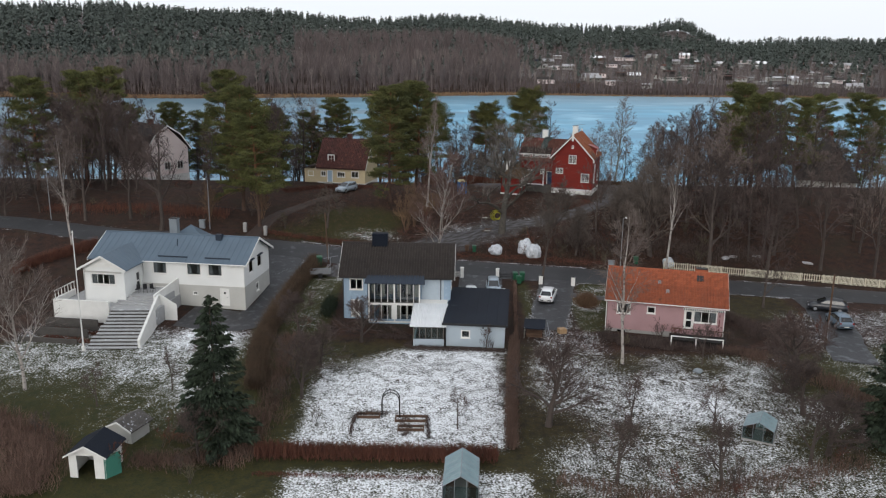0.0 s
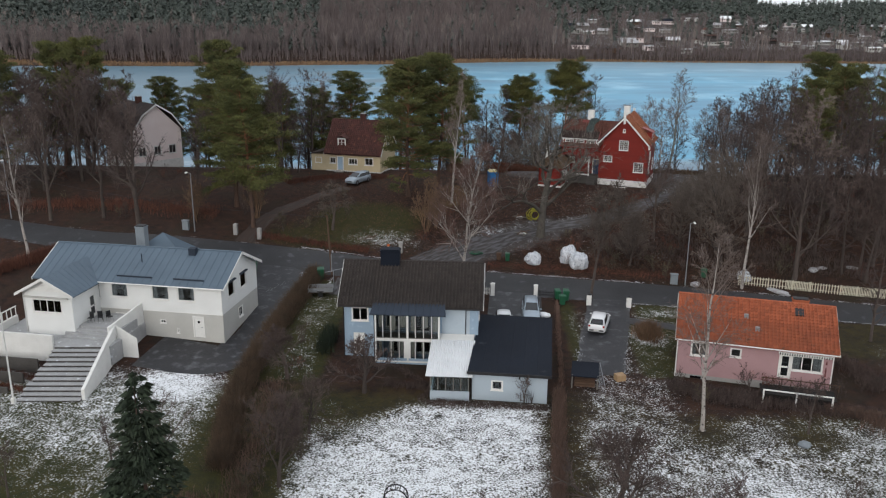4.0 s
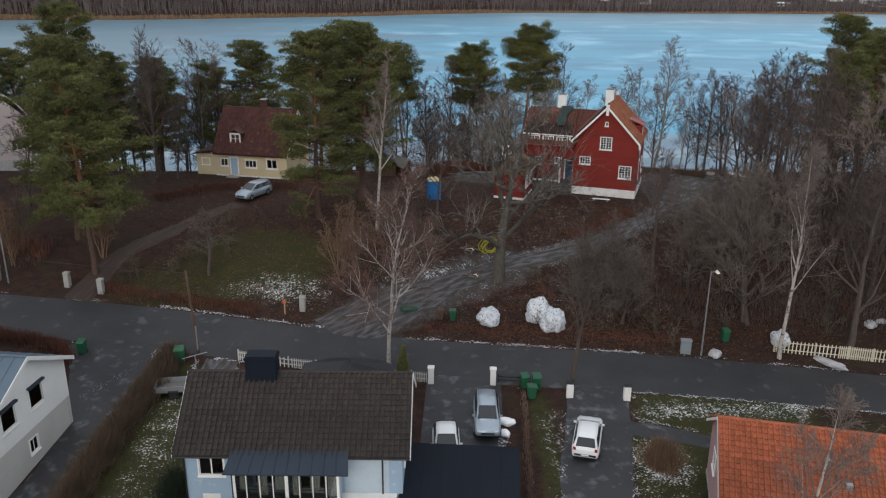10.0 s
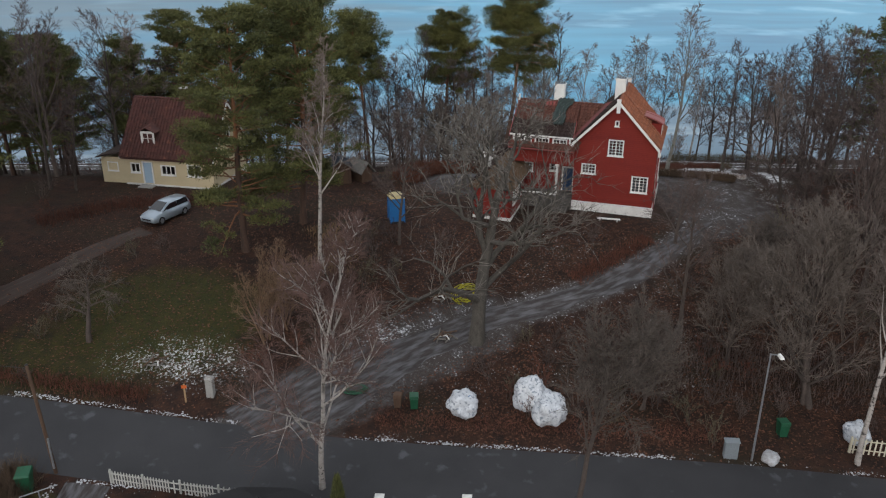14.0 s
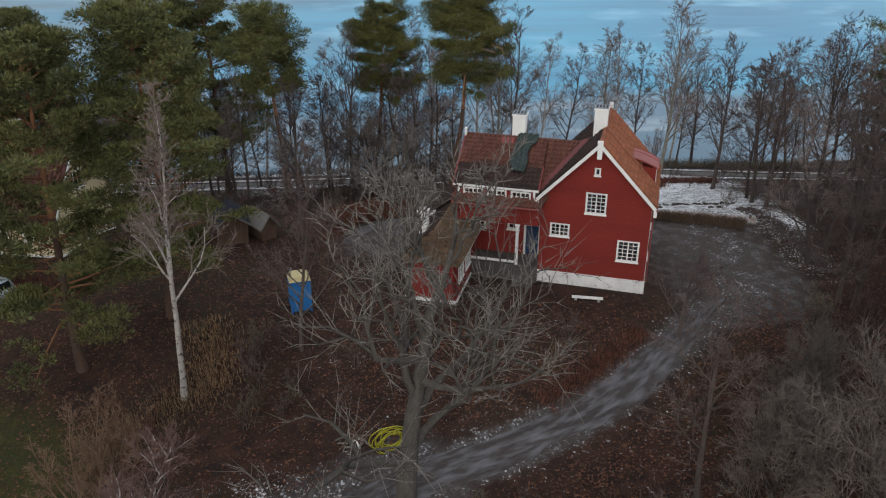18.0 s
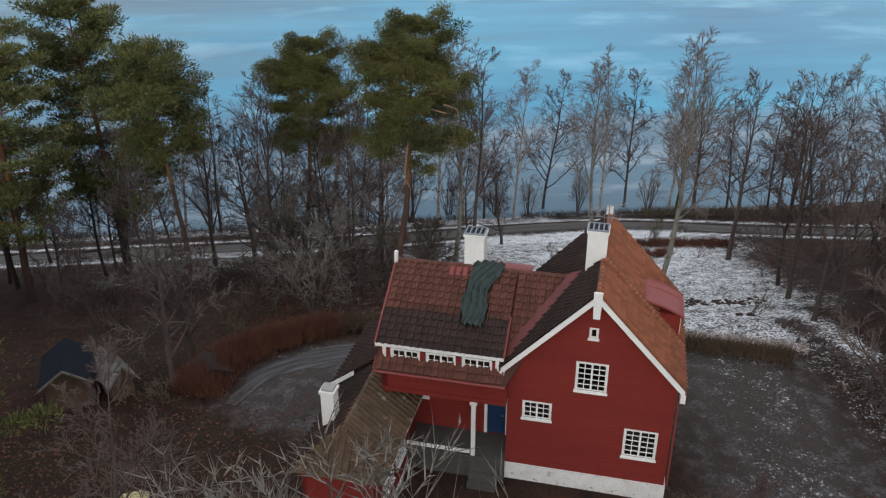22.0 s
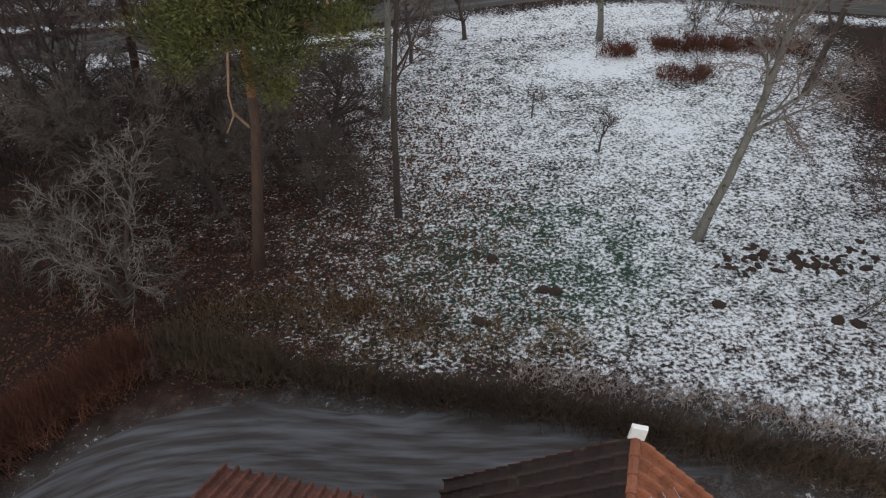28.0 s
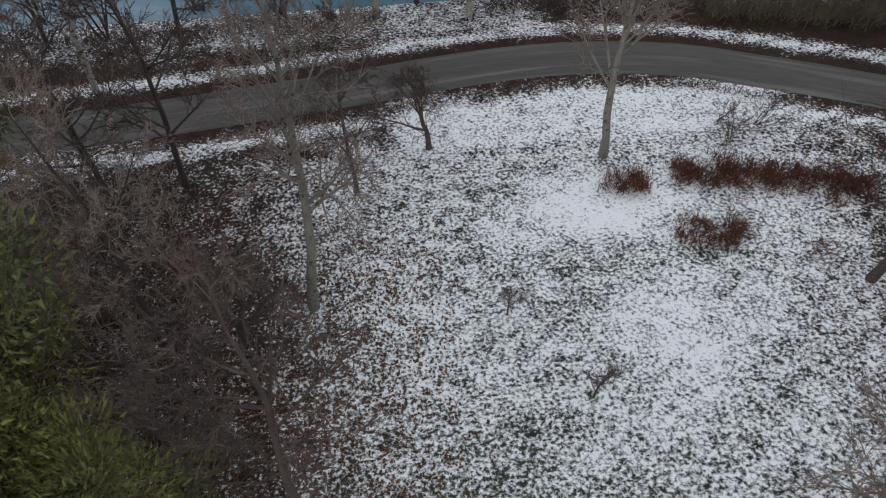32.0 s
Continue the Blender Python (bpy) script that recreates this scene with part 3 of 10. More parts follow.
def box_mesh(name, *a):
    bm = box(BM(), *a)
    bmesh.ops.recalc_face_normals(bm, faces=bm.faces)
    me = bpy.data.meshes.new(name)
    bm.to_mesh(me)
    bm.free()
    return me


def slab(bm, pts, thick):
    """A sheet through the points (in order round it), with its thickness downwards."""
    hexa(bm, [(p[0], p[1], p[2] - thick) for p in pts], pts)
    return bm


def tile_mesh(name, w, l):
    """One pantile: w wide, l long up the slope (y), a rolled profile."""
    xs = [0, 0.10 * w, 0.30 * w, 0.70 * w, 0.84 * w, 1.04 * w]
    zs = [0.115, 0.03, 0.0, 0.006, 0.12, 0.115]
    v, f = [], []
    for y, dz in ((0, 0.06), (l * 1.06, 0.0)):
        v += [(x, y, z + dz) for x, z in zip(xs, zs)]
    v += [(x, 0, z + 0.012) for x, z in zip(xs, zs)]
    k = len(xs)
    for i in range(k - 1):
        f.append((i, i + 1, k + i + 1, k + i))
        f.append((2 * k + i, 2 * k + i + 1, i + 1, i))
    me = bpy.data.meshes.new(name)
    me.from_pydata(v, [], f)
    return me


def slope_frame(a, b, c):
    """Frame of a roof slope: a lower left corner, b lower right, c a point up the slope; x along the eave, y up the slope."""
    a, b, c = Vector(a), Vector(b), Vector(c)
    x = (b - a).normalized()
    y = (c - a) - (c - a).dot(x) * x
    y.normalize()
    z = x.cross(y)
    m = Matrix((x, y, z)).transposed().to_4x4()
    m.translation = a
    return m


LAST = []          # roof coverings are laid at the very end


def tiles(parent, a, b, c, width, run, material, single=0, inside=None, tw=0.30, tl=0.34, lift=0.03):
    """Covers a slope with tiles; the first `single` of them are objects of their own, the rest one joined mesh."""
    LAST.append((parent, slope_frame(a, b, c), width, run, material, single, inside, tw, tl, lift))


def lay_tiles(parent, m, width, run, material, single, inside, tw, tl, lift):
    nx, ny = max(1, round(width / tw)), max(1, round(run / tl))
    w, l = width / nx, run / ny
    me = tile_mesh("tile", w, l)
    rng = random.Random(7 + nx * ny)
    bv = np.array([v.co[:] for v in me.vertices])
    bf = [tuple(p.vertices) for p in me.polygons]
    V, Fc, count = [], [], 0
    for j in range(ny - 1, -1, -1):
        for i in range(nx):
            if inside and not inside((i + 0.5) * w, (j + 0.5) * l):
                continue
            loc = Vector((i * w + rng.uniform(-0.006, 0.006), j * l + rng.uniform(-0.012, 0.012), lift + rng.uniform(0, 0.008)))
            if count < single:
                ob = link("tile", me, material, parent)
                ob.matrix_local = m @ Matrix.Translation(loc) @ Matrix.Rotation(rng.uniform(-0.012, 0.012), 4, "Z")
                count += 1
            else:
                base = len(V) * len(bv)
                V.append(bv + np.array(loc))
                Fc += [tuple(k + base for k in f) for f in bf]
    if V:
        ob = raw("tile_field", np.concatenate(V), Fc, material, parent)
        ob.matrix_local = m
        ob["kind"] = "stuff"


# ---- the lie of the land ----
YK = (-200, 40, 80, 100, 107, 113, 118, 125, 132, 146, 155, 162, 170, 176, 183, 187, 190, 194, 200, 260)
ZK = (3, 5, 6, 6.5, 7.0, 8.2, 9.9, 12.0, 13.0, 13.0, 10, 8, 5.5, 4.1, 2.4, 1.7, 0.9, -0.4, -1.5, -3)


def bay_shift(x):
    """How much nearer than the eastern part the far shore lies."""
    return np.interp(np.asarray(x, float), (-400, -235, -150, -110, -45, 10, 80), (112, 96, 82, 68, 48, 20, 0))


def land(x, y):
    """Height of the ground; works on numbers and arrays."""
    z = sum(np.interp(np.asarray(y, float) + d, YK, ZK) for d in (-3, -2, -1, 0, 1, 2, 3)) / 7
    w = np.interp(y, (84, 100, 112, 125), (0, 1, 1, 0))
    z = z - (0.05 * np.clip(x, -60, 0) + 0.015 * np.clip(x, 0, 40)) * w
    far = np.asarray(y, float) + np.where(np.asarray(y, float) > 400, bay_shift(x), 0.0)
    rise = np.interp(far, (640, 690, 780, 900, 1050, 1300, 1700), (0, 3.5, 10, 20, 34, 44, 46))
    lift = np.interp(np.asarray(x, float) / np.maximum(far, 1), (-0.6, -0.3, 0.0, 0.1, 0.25, 0.32, 0.6), (1.62, 1.56, 1.45, 1.25, 1.0, 0.88, 0.84))
    steep = np.interp(np.asarray(x, float) / np.maximum(far, 1), (-0.6, 0.02, 0.1, 0.6), (1.35, 1.25, 1.0, 1.0))
    lift = lift + 0.10 * np.sin(np.asarray(x, float) / 95.0) + 0.07 * np.sin(np.asarray(x, float) / 41.0 + 1.0)
    lift = lift + np.where(far > 1150, 0.55 * np.exp(-((np.asarray(x, float) / np.maximum(far, 1) - 0.275) / 0.035) ** 2), 0.0)
    up = np.where(far > 640, rise * lift * np.where(far < 900, steep, 1.0 + (steep - 1.0) * np.clip((1050 - far) / 150, 0, 1)), 0.0)
    return np.where(far > 640, np.maximum(z, -3.0) * np.clip((690 - far) / 50, 0, 1) + up, z)


def gz(x, y):
    return float(land(x, y))


def line_dist(x, y, pts):
    """Distance to a polyline."""
    best = np.full(np.shape(x), 1e9)
    for (ax, ay), (bx, by) in zip(pts, pts[1:]):
        dx, dy = bx - ax, by - ay
        t = np.clip(((x - ax) * dx + (y - ay) * dy) / (dx * dx + dy * dy), 0, 1)
        best = np.minimum(best, np.hypot(x - ax - t * dx, y - ay - t * dy))
    return best


def blob(x, y, cx, cy, rx, ry, soft=0.35):
    d = np.hypot((x - cx) / rx, (y - cy) / ry)
    return np.clip((1 + soft - d) / (2 * soft), 0, 1)


def patch(x, y, x0, x1, y0, y1, soft=1.2):
    return np.clip((x - x0) / soft + 0.5, 0, 1) * np.clip((x1 - x) / soft + 0.5, 0, 1) * np.clip((y - y0) / soft + 0.5, 0, 1) * np.clip((y1 - y) / soft + 0.5, 0, 1)


ROAD = ((-120, 121), (-80, 118.5), (-48, 112.6), (-38, 112.2), (-22, 110.9), (-9, 109.2), (1, 108.0), (13, 106.9), (23, 106.0), (34, 104.4), (48, 102), (70, 98), (120, 90))
DRIVE = ((-5, 110.5), (-2, 113.5), (3, 117.0), (9, 120.1), (15.5, 122.3), (20, 124.6), (24.3, 128.2), (29, 132.5), (31.5, 137), (32, 143))
YDRIVE = ((-27, 114), (-25.5, 121), (-21.5, 126.5), (-17, 131.8))
SHORE_ROAD = ((-120, 179), (-60, 181.6), (-20, 182.4), (4, 182.6), (10.7, 183.0), (21, 184.3), (27.4, 185.3), (33.8, 185.7), (40, 184.8), (45.7, 182.6), (60, 177), (90, 171), (140, 167))


def zones(x, y):
    """Snow, grass and gravel on the open ground."""
    snow = np.zeros_like(x)
    grass = np.zeros_like(x)
    grav = np.zeros_like(x)
    def s(v):
        np.maximum(snow, v, out=snow)
    def g(v):
        np.maximum(grass, v, out=grass)
    def k(v):
        np.maximum(grav, v, out=grav)
    # gardens on the near side of the street
    s(0.60 * patch(x, y, -12.5, 6.2, 59.4, 81.2, 2.5))
    s(0.43 * patch(x, y, -46, -19.6, 61, 86, 3))
    s(0.48 * patch(x, y, -33, -20, 66, 84, 4))
    s(0.66 * blob(x, y, -25, 82.5, 5, 4, 0.5))
    s(0.45 * patch(x, y, 8.0, 36, 51, 80, 4))
    s(0.57 * blob(x, y, 22, 68, 10, 9, 0.7))
    s(0.56 * patch(x, y, -12, 7, 50, 56.5, 1.5))
    s(0.50 * patch(x, y, -20, 3, 40, 52.5, 3))
    s(0.36 * patch(x, y, 38, 56, 70, 96, 5))
    for cx, cy, r, q in ((9.6, 63.6, 2.6, 0.62), (15.7, 63, 1.3, 0.4), (22.6, 63.1, 1.3, 0.4), (18, 77.3, 2.4, 0.55), (25.9, 76.7, 1.9, 0.55), (-17.4, 63.4, 4.0, 0.7), (-36, 62, 4, 0.6), (32, 61, 3.0, 0.6), (35, 73, 3.0, 0.6)):
        snow *= 1 - q * blob(x, y, cx, cy, r, r, 0.6)
    snow *= 1 - 0.75 * blob(x, y, -35, 63.5, 9, 7, 0.7)
    far = np.clip((np.abs(x) - 42) / 20, 0, 1)
    g(0.9 * np.clip((87 + far * (9 * np.sin(x * 0.045) + 5 * np.sin(x * 0.13 + y * 0.05)) - y) / (6 + 10 * far), 0, 1) * (0.75 + 0.25 * np.sin(x * 0.05 + 1) * np.cos(y * 0.04)))
    grass *= 1 - 0.8 * patch(x, y, 15, 40, 80.5, 90, 3)
    g(patch(x, y, -20.6, -12.6, 84, 106, 2))
    g(0.9 * patch(x, y, 17.2, 30, 92, 104, 2.5))
    g(0.5 * patch(x, y, 30, 44, 90, 102, 4))
    g(0.62 * patch(x, y, 9.2, 11.4, 86, 104, 1.0))
    s(0.30 * patch(x, y, -17, -13, 84, 104, 1.5))
    s(0.40 * patch(x, y, 17.5, 30, 100.5, 103, 1.0))
    s(0.50 * blob(x, y, 17.5, 95.5, 2.2, 3.0, 0.5))
    s(0.42 * patch(x, y, -14, -6.5, 101, 105.5, 1.0))
    s(0.37 * patch(x, y, 9.0, 18, 74, 87, 3))
    s(0.16 * patch(x, y, 18, 34, 77, 81, 3))
    s(0.26 * patch(x, y, 9.5, 19, 84, 102, 2))
    s(0.20 * patch(x, y, -14, -6, 78, 84, 2))
    s(0.42 * patch(x, y, -7, 7, 78, 81.5, 1.2))
    snow *= 1 - 0.55 * blob(x, y, -11, 79.5, 4.5, 4, 0.6)
    g(0.8 * patch(x, y, 15.2, 19, 86, 100, 1.5))
    snow *= 1 - 0.6 * blob(x, y, -8.4, 81.4, 3.4, 2.6, 0.5)
    wave = np.sin(x * 0.11 + 1.3 * np.sin(y * 0.07)) * np.cos(y * 0.09 + 0.9 * np.sin(x * 0.06))
    s((0.34 + 0.2 * wave) * np.clip((52 - y) / 14 + far, 0, 1) * np.clip((84 - y) / 12, 0, 1))
    # the slope over the street
    g(0.95 * blob(x, y, -13, 120.5, 7, 5.5, 0.5))
    g(0.6 * blob(x, y, -18, 116.5, 9, 4, 0.5))
    s(0.42 * blob(x, y, -10.5, 116.4, 4.6, 2.4, 0.7))
    s(0.30 * blob(x, y, 3.5, 118.5, 7, 3.2, 0.5))
    k(0.9 * np.clip((4.2 - line_dist(x, y, DRIVE[:4])) / 2.5, 0, 1))
    k(0.8 * np.clip((1.9 - line_dist(x, y, DRIVE)) / 1.0, 0, 1))
    s(0.22 * np.clip((3.4 - line_dist(x, y, DRIVE)) / 2, 0, 1))
    s(0.42 * blob(x, y, 2.6, 119.4, 3.4, 1.9, 0.8))
    s(0.26 * blob(x, y, 16.5, 130.5, 5, 1.6, 0.6))
    s(0.20 * patch(x, y, 2, 26, 112, 131, 6))
    # the yard round the red house
    k(0.62 * patch(x, y, 25.5, 36.0, 129, 149, 3))
    s(0.30 * patch(x, y, 35.0, 39.5, 134, 148, 2.5))
    k(0.9 * blob(x, y, 16, 143.8, 11.5, 6.0, 0.3))
    k(0.95 * blob(x, y, 31, 138.5, 3.6, 8, 0.6))
    s(0.16 * blob(x, y, 31.6, 138, 2.4, 8.5, 0.8))
    s(0.24 * blob(x, y, 17, 146.0, 9, 3.0, 0.6))
    # the lawn towards the lake
    s(0.57 * np.clip((x - 6) / 15, 0, 1) * patch(x, y, 0, 47, 149.5, 181.5, 6) * np.clip((50 - x + (y - 165) * 0.25) / 8, 0, 1))
    s(0.72 * blob(x, y, 34, 167, 9, 10, 1.0))
    s(0.68 * patch(x, y, 23, 45, 177.5, 183.6, 3.0))
    s(0.53 * patch(x, y, 34, 44, 152, 174, 6))
    s(0.74 * blob(x, y, 33.5, 174, 10, 5.5, 0.8))
    s(0.46 * patch(x, y, 28, 40, 147, 156, 4))
    s(0.44 * patch(x, y, 18, 30, 149.0, 153, 2))
    s(0.54 * np.clip((y + 0.45 * (x - 28) - 146.6) / 1.2, 0, 1) * patch(x, y, 22, 40, 140, 152, 1.5))
    s(0.32 * patch(x, y, -12, 8, 168, 184, 4))
    s(0.20 * patch(x, y, 5, 20, 145.6, 149.5, 2))
    s(0.56 * patch(x, y, 26, 39, 147.6, 153, 3))
    g(0.8 * blob(x, y, 25.5, 155.5, 7, 6, 0.5))
    g(0.5 * patch(x, y, 18, 41, 150, 178, 4))
    s(0.30 * patch(x, y, 7, 20, 157, 181, 4))
    s(0.46 * patch(x, y, 42, 49, 168, 180, 4))
    snow *= 1 - 0.22 * blob(x, y, 25.0, 156, 6, 5, 0.7)
    snow *= 1 - 0.12 * blob(x, y, 17.5, 160, 3.5, 9, 0.7)
    d = line_dist(x, y, SHORE_ROAD)
    s(0.74 * np.clip(1 - np.abs(d - 3.1) / 1.3, 0, 1))
    s(0.50 * patch(x, y, -60, 34, 188, 198, 3))
    s(0.36 * patch(x, y, 34, 70, 189, 198, 3))
    s(0.45 * patch(x, y, -30, 12, 178, 183, 3))
    s(0.5 * np.clip(1 - np.abs(line_dist(x, y, ROAD) - 2.75) / 0.6, 0, 1) * (np.sin(x * 0.9) * 0.3 + 0.6))
    s(0.50 * np.clip((y - 190) / 6, 0, 1) * np.clip((215 - y) / 10, 0, 1) * np.clip((44 - x) / 12, 0.6, 1))
    # far shore
    s(0.30 * np.clip((y - 690) / 40, 0, 1))
    return snow, grass, grav

# ---- ground, street, lake ----


def ground_material():
    m = bpy.data.materials.new("winter_ground")
    m.use_nodes = True
    n, l = m.node_tree.nodes, m.node_tree.links
    b = n["Principled BSDF"]
    b.inputs["Roughness"].default_value = 0.92
    b.inputs["Specular IOR Level"].default_value = 0.25
    tc = n.new("ShaderNodeTexCoord")
    at, sep = n.new("ShaderNodeAttribute"), n.new("ShaderNodeSeparateColor")
    at.attribute_name = "zone"
    l.new(at.outputs["Color"], sep.inputs[0])

    def tex(scale, detail=4, rough=0.6):
        t = n.new("ShaderNodeTexNoise")
        t.inputs["Scale"].default_value, t.inputs["Detail"].default_value, t.inputs["Roughness"].default_value = scale, detail, rough
        l.new(tc.outputs["Object"], t.inputs["Vector"])
        return t.outputs["Fac"]

    def ranged(v, a, c, lo=0.0, hi=1.0):
        r = n.new("ShaderNodeMapRange")
        for k, x in (("From Min", a), ("From Max", c), ("To Min", lo), ("To Max", hi)):
            r.inputs[k].default_value = x
        l.new(v, r.inputs["Value"])
        return r.outputs["Result"]

    def maths(op, a, c):
        k = n.new("ShaderNodeMath")
        k.operation = op
        for i, v in enumerate((a, c)):
            if isinstance(v, (int, float)):
                k.inputs[i].default_value = v
            else:
                l.new(v, k.inputs[i])
        return k.outputs[0]

    def blend(f, a, c):
        k = n.new("ShaderNodeMix")
        k.data_type = "RGBA"
        l.new(f, k.inputs["Factor"])
        for i, v in (("A", a), ("B", c)):
            if isinstance(v, tuple):
                k.inputs[i].default_value = (*v, 1)
            else:
                l.new(v, k.inputs[i])
        return k.outputs["Result"]

    coarse, mid, fine, speck = tex(0.18, 3), tex(1.1, 5), tex(6.6, 6, 0.6), tex(22, 3)
    leaf = blend(ranged(mid, 0.35, 0.68), (0.018, 0.0105, 0.0085), (0.054, 0.024, 0.014))
    leaf = blend(ranged(coarse, 0.5, 0.66, 0, 0.75), leaf, (0.030, 0.022, 0.013))
    leaf = blend(ranged(fine, 0.52, 0.68), leaf, (0.012, 0.008, 0.007))
    leaf = blend(ranged(speck, 0.62, 0.72, 0, 0.7), leaf, (0.125, 0.07, 0.045))
    turf = blend(ranged(mid, 0.35, 0.65), (0.027, 0.031, 0.007), (0.050, 0.041, 0.010))
    lush = blend(ranged(mid, 0.35, 0.65), (0.020, 0.050, 0.031), (0.034, 0.050, 0.024))
    turf = blend(at.outputs["Alpha"], turf, lush)
    turf = blend(ranged(fine, 0.45, 0.7), turf, (0.014, 0.018, 0.009))
    turf = blend(ranged(speck, 0.6, 0.72, 0, 0.55), turf, (0.12, 0.095, 0.042))
    grit = blend(ranged(mid, 0.3, 0.7), (0.055, 0.044, 0.039), (0.030, 0.023, 0.021))
    grit = blend(ranged(maths("ADD", maths("MULTIPLY", mid, 0.6), maths("MULTIPLY", fine, 0.4)), 0.48, 0.66, 0, 0.75), grit, (0.15, 0.148, 0.155))
    grit = blend(ranged(speck, 0.48, 0.7, 0, 0.7), grit, (0.12, 0.108, 0.104))
    c = blend(ranged(maths("ADD", sep.outputs[1], maths("MULTIPLY", mid, 0.6)), 0.62, 0.95), leaf, turf)
    c = blend(ranged(maths("ADD", sep.outputs[2], maths("MULTIPLY", mid, 0.6)), 0.62, 0.95), c, grit)
    cover = maths("ADD", maths("MULTIPLY", fine, 0.74), maths("ADD", maths("MULTIPLY", mid, 0.28), maths("MULTIPLY", speck, 0.22)))
    cover = maths("ADD", maths("MULTIPLY", coarse, 0.12), maths("ADD", cover, 0.03))
    # cover runs about 0.7 round its middle; the zone shifts how much of it is white
    white = ranged(maths("ADD", cover, maths("MULTIPLY", sep.outputs[0], 0.46)), 0.895, 1.035)
    present = ranged(sep.outputs[0], 0.03, 0.12)
    white = maths("MULTIPLY", white, present)
    c = blend(white, c, (0.82, 0.835, 0.86))
    l.new(c, b.inputs["Base Color"])
    bp = n.new("ShaderNodeBump")
    bp.inputs["Strength"].default_value, bp.inputs["Distance"].default_value = 0.7, 0.09
    l.new(maths("ADD", fine, maths("MULTIPLY", speck, 0.5)), bp.inputs["Height"])
    l.new(bp.outputs["Normal"], b.inputs["Normal"])
    return m


M["ground"] = ground_material()


def build_ground():
    """One sheet: fine under the camera's way, coarser out to the horizon."""
    def axis(lo, hi, fine_lo, fine_hi, step, growth):
        a = list(np.arange(fine_lo, fine_hi + 0.01, step))
        d, p = step, fine_hi
        while p < hi:
            d *= growth
            p += d
            a.append(p)
        d, p = step, fine_lo
        while p > lo:
            d *= growth
            p -= d
            a.insert(0, p)
        return np.array(a)
    xs, ys = axis(-2600, 2600, -58, 60, 0.7, 1.12), axis(-900, 3000, 42, 204, 0.7, 1.06)
    X, Y = np.meshgrid(xs, ys)
    Z = land(X, Y)
    S, Gr, K = zones(X, Y)
    v = np.stack([X.ravel(), Y.ravel(), Z.ravel()], 1)
    nx, ny = len(xs), len(ys)
    i = (np.arange(ny - 1)[:, None] * nx + np.arange(nx - 1)[None, :]).ravel()
    f = np.stack([i, i + 1, i + nx + 1, i + nx], 1)
    me = bpy.data.meshes.new("ground")
    me.vertices.add(len(v))
    me.vertices.foreach_set("co", v.ravel())
    me.loops.add(f.size)
    me.loops.foreach_set("vertex_index", f.ravel())
    me.polygons.add(len(f))
    me.polygons.foreach_set("loop_start", np.arange(0, f.size, 4))
    me.polygons.foreach_set("use_smooth", np.ones(len(f), bool))
    me.update(calc_edges=True)
    col = me.color_attributes.new("zone", "FLOAT_COLOR", "POINT")
    col.data.foreach_set("color", np.stack([S.ravel(), Gr.ravel(), K.ravel(), (patch(X, Y, 19, 48, 150, 182, 6)).ravel()], 1).ravel())
    return tagged(link("ground", me, "ground"), "winter ground with brown leaves, turf and thin patchy snow", "ground", kind="structure")


build_ground()


def spline(pts, step=1.5):
    """A smooth line through the points."""
    p = np.array(pts, float)
    p = np.vstack([2 * p[0] - p[1], p, 2 * p[-1] - p[-2]])
    out = []
    for k in range(1, len(p) - 2):
        n = max(2, int(np.hypot(*(p[k + 1] - p[k])) / step))
        for t in np.arange(n) / n:
            a, b, c, d = p[k - 1], p[k], p[k + 1], p[k + 2]
            out.append(0.5 * ((2 * b) + (c - a) * t + (2 * a - 5 * b + 4 * c - d) * t * t + (3 * b - a - 3 * c + d) * t ** 3))
    out.append(p[-2])
    return np.array(out)


def strip(name, pts, width, material, lift, label, category, kind="structure", ragged=0.0, crown=0.0):
    """A band draped over the ground along a line."""
    p = spline(pts, 0.6 if ragged else 1.5)
    d = np.gradient(p, axis=0)
    d /= np.hypot(d[:, 0], d[:, 1])[:, None]
    nrm = np.stack([-d[:, 1], d[:, 0]], 1)
    rng = np.random.RandomState(len(pts) * 7)
    n = 6
    v, f = [], []
    wob = rng.uniform(-ragged, ragged, (len(p) + 6, 2))
    wob = sum(wob[q:q + len(p)] for q in range(7)) / 3.0
    w = np.broadcast_to(np.asarray(width, float), (len(p),)) if np.ndim(width) == 0 else np.interp(np.linspace(0, 1, len(p)), np.linspace(0, 1, len(width)), width)
    for k in range(len(p)):
        for j in range(n + 1):
            s = j / n - 0.5
            off = s * w[k] + (wob[k, int(j > 0)] if j in (0, n) else 0)
            x, y = p[k] + nrm[k] * off
            v.append((x, y, gz(x, y) + lift * (0.3 if j in (0, n) else 1) + crown * (0.25 - s * s)))
    for k in range(len(p) - 1):
        for j in range(n):
            a = k * (n + 1) + j
            f.append((a, a + 1, a + n + 2, a + n + 1))
    ob = raw(name, v, f, material, smooth=True)
    run = np.concatenate([[0], np.cumsum(np.hypot(*np.diff(p, axis=0).T))])
    uv = ob.data.uv_layers.new(name="way").data
    for lp in ob.data.loops:
        k, j = divmod(lp.vertex_index, n + 1)
        uv[lp.index].uv = ((j / n - 0.5) * w[k], run[k])
    return tagged(ob, label, category, kind=kind)


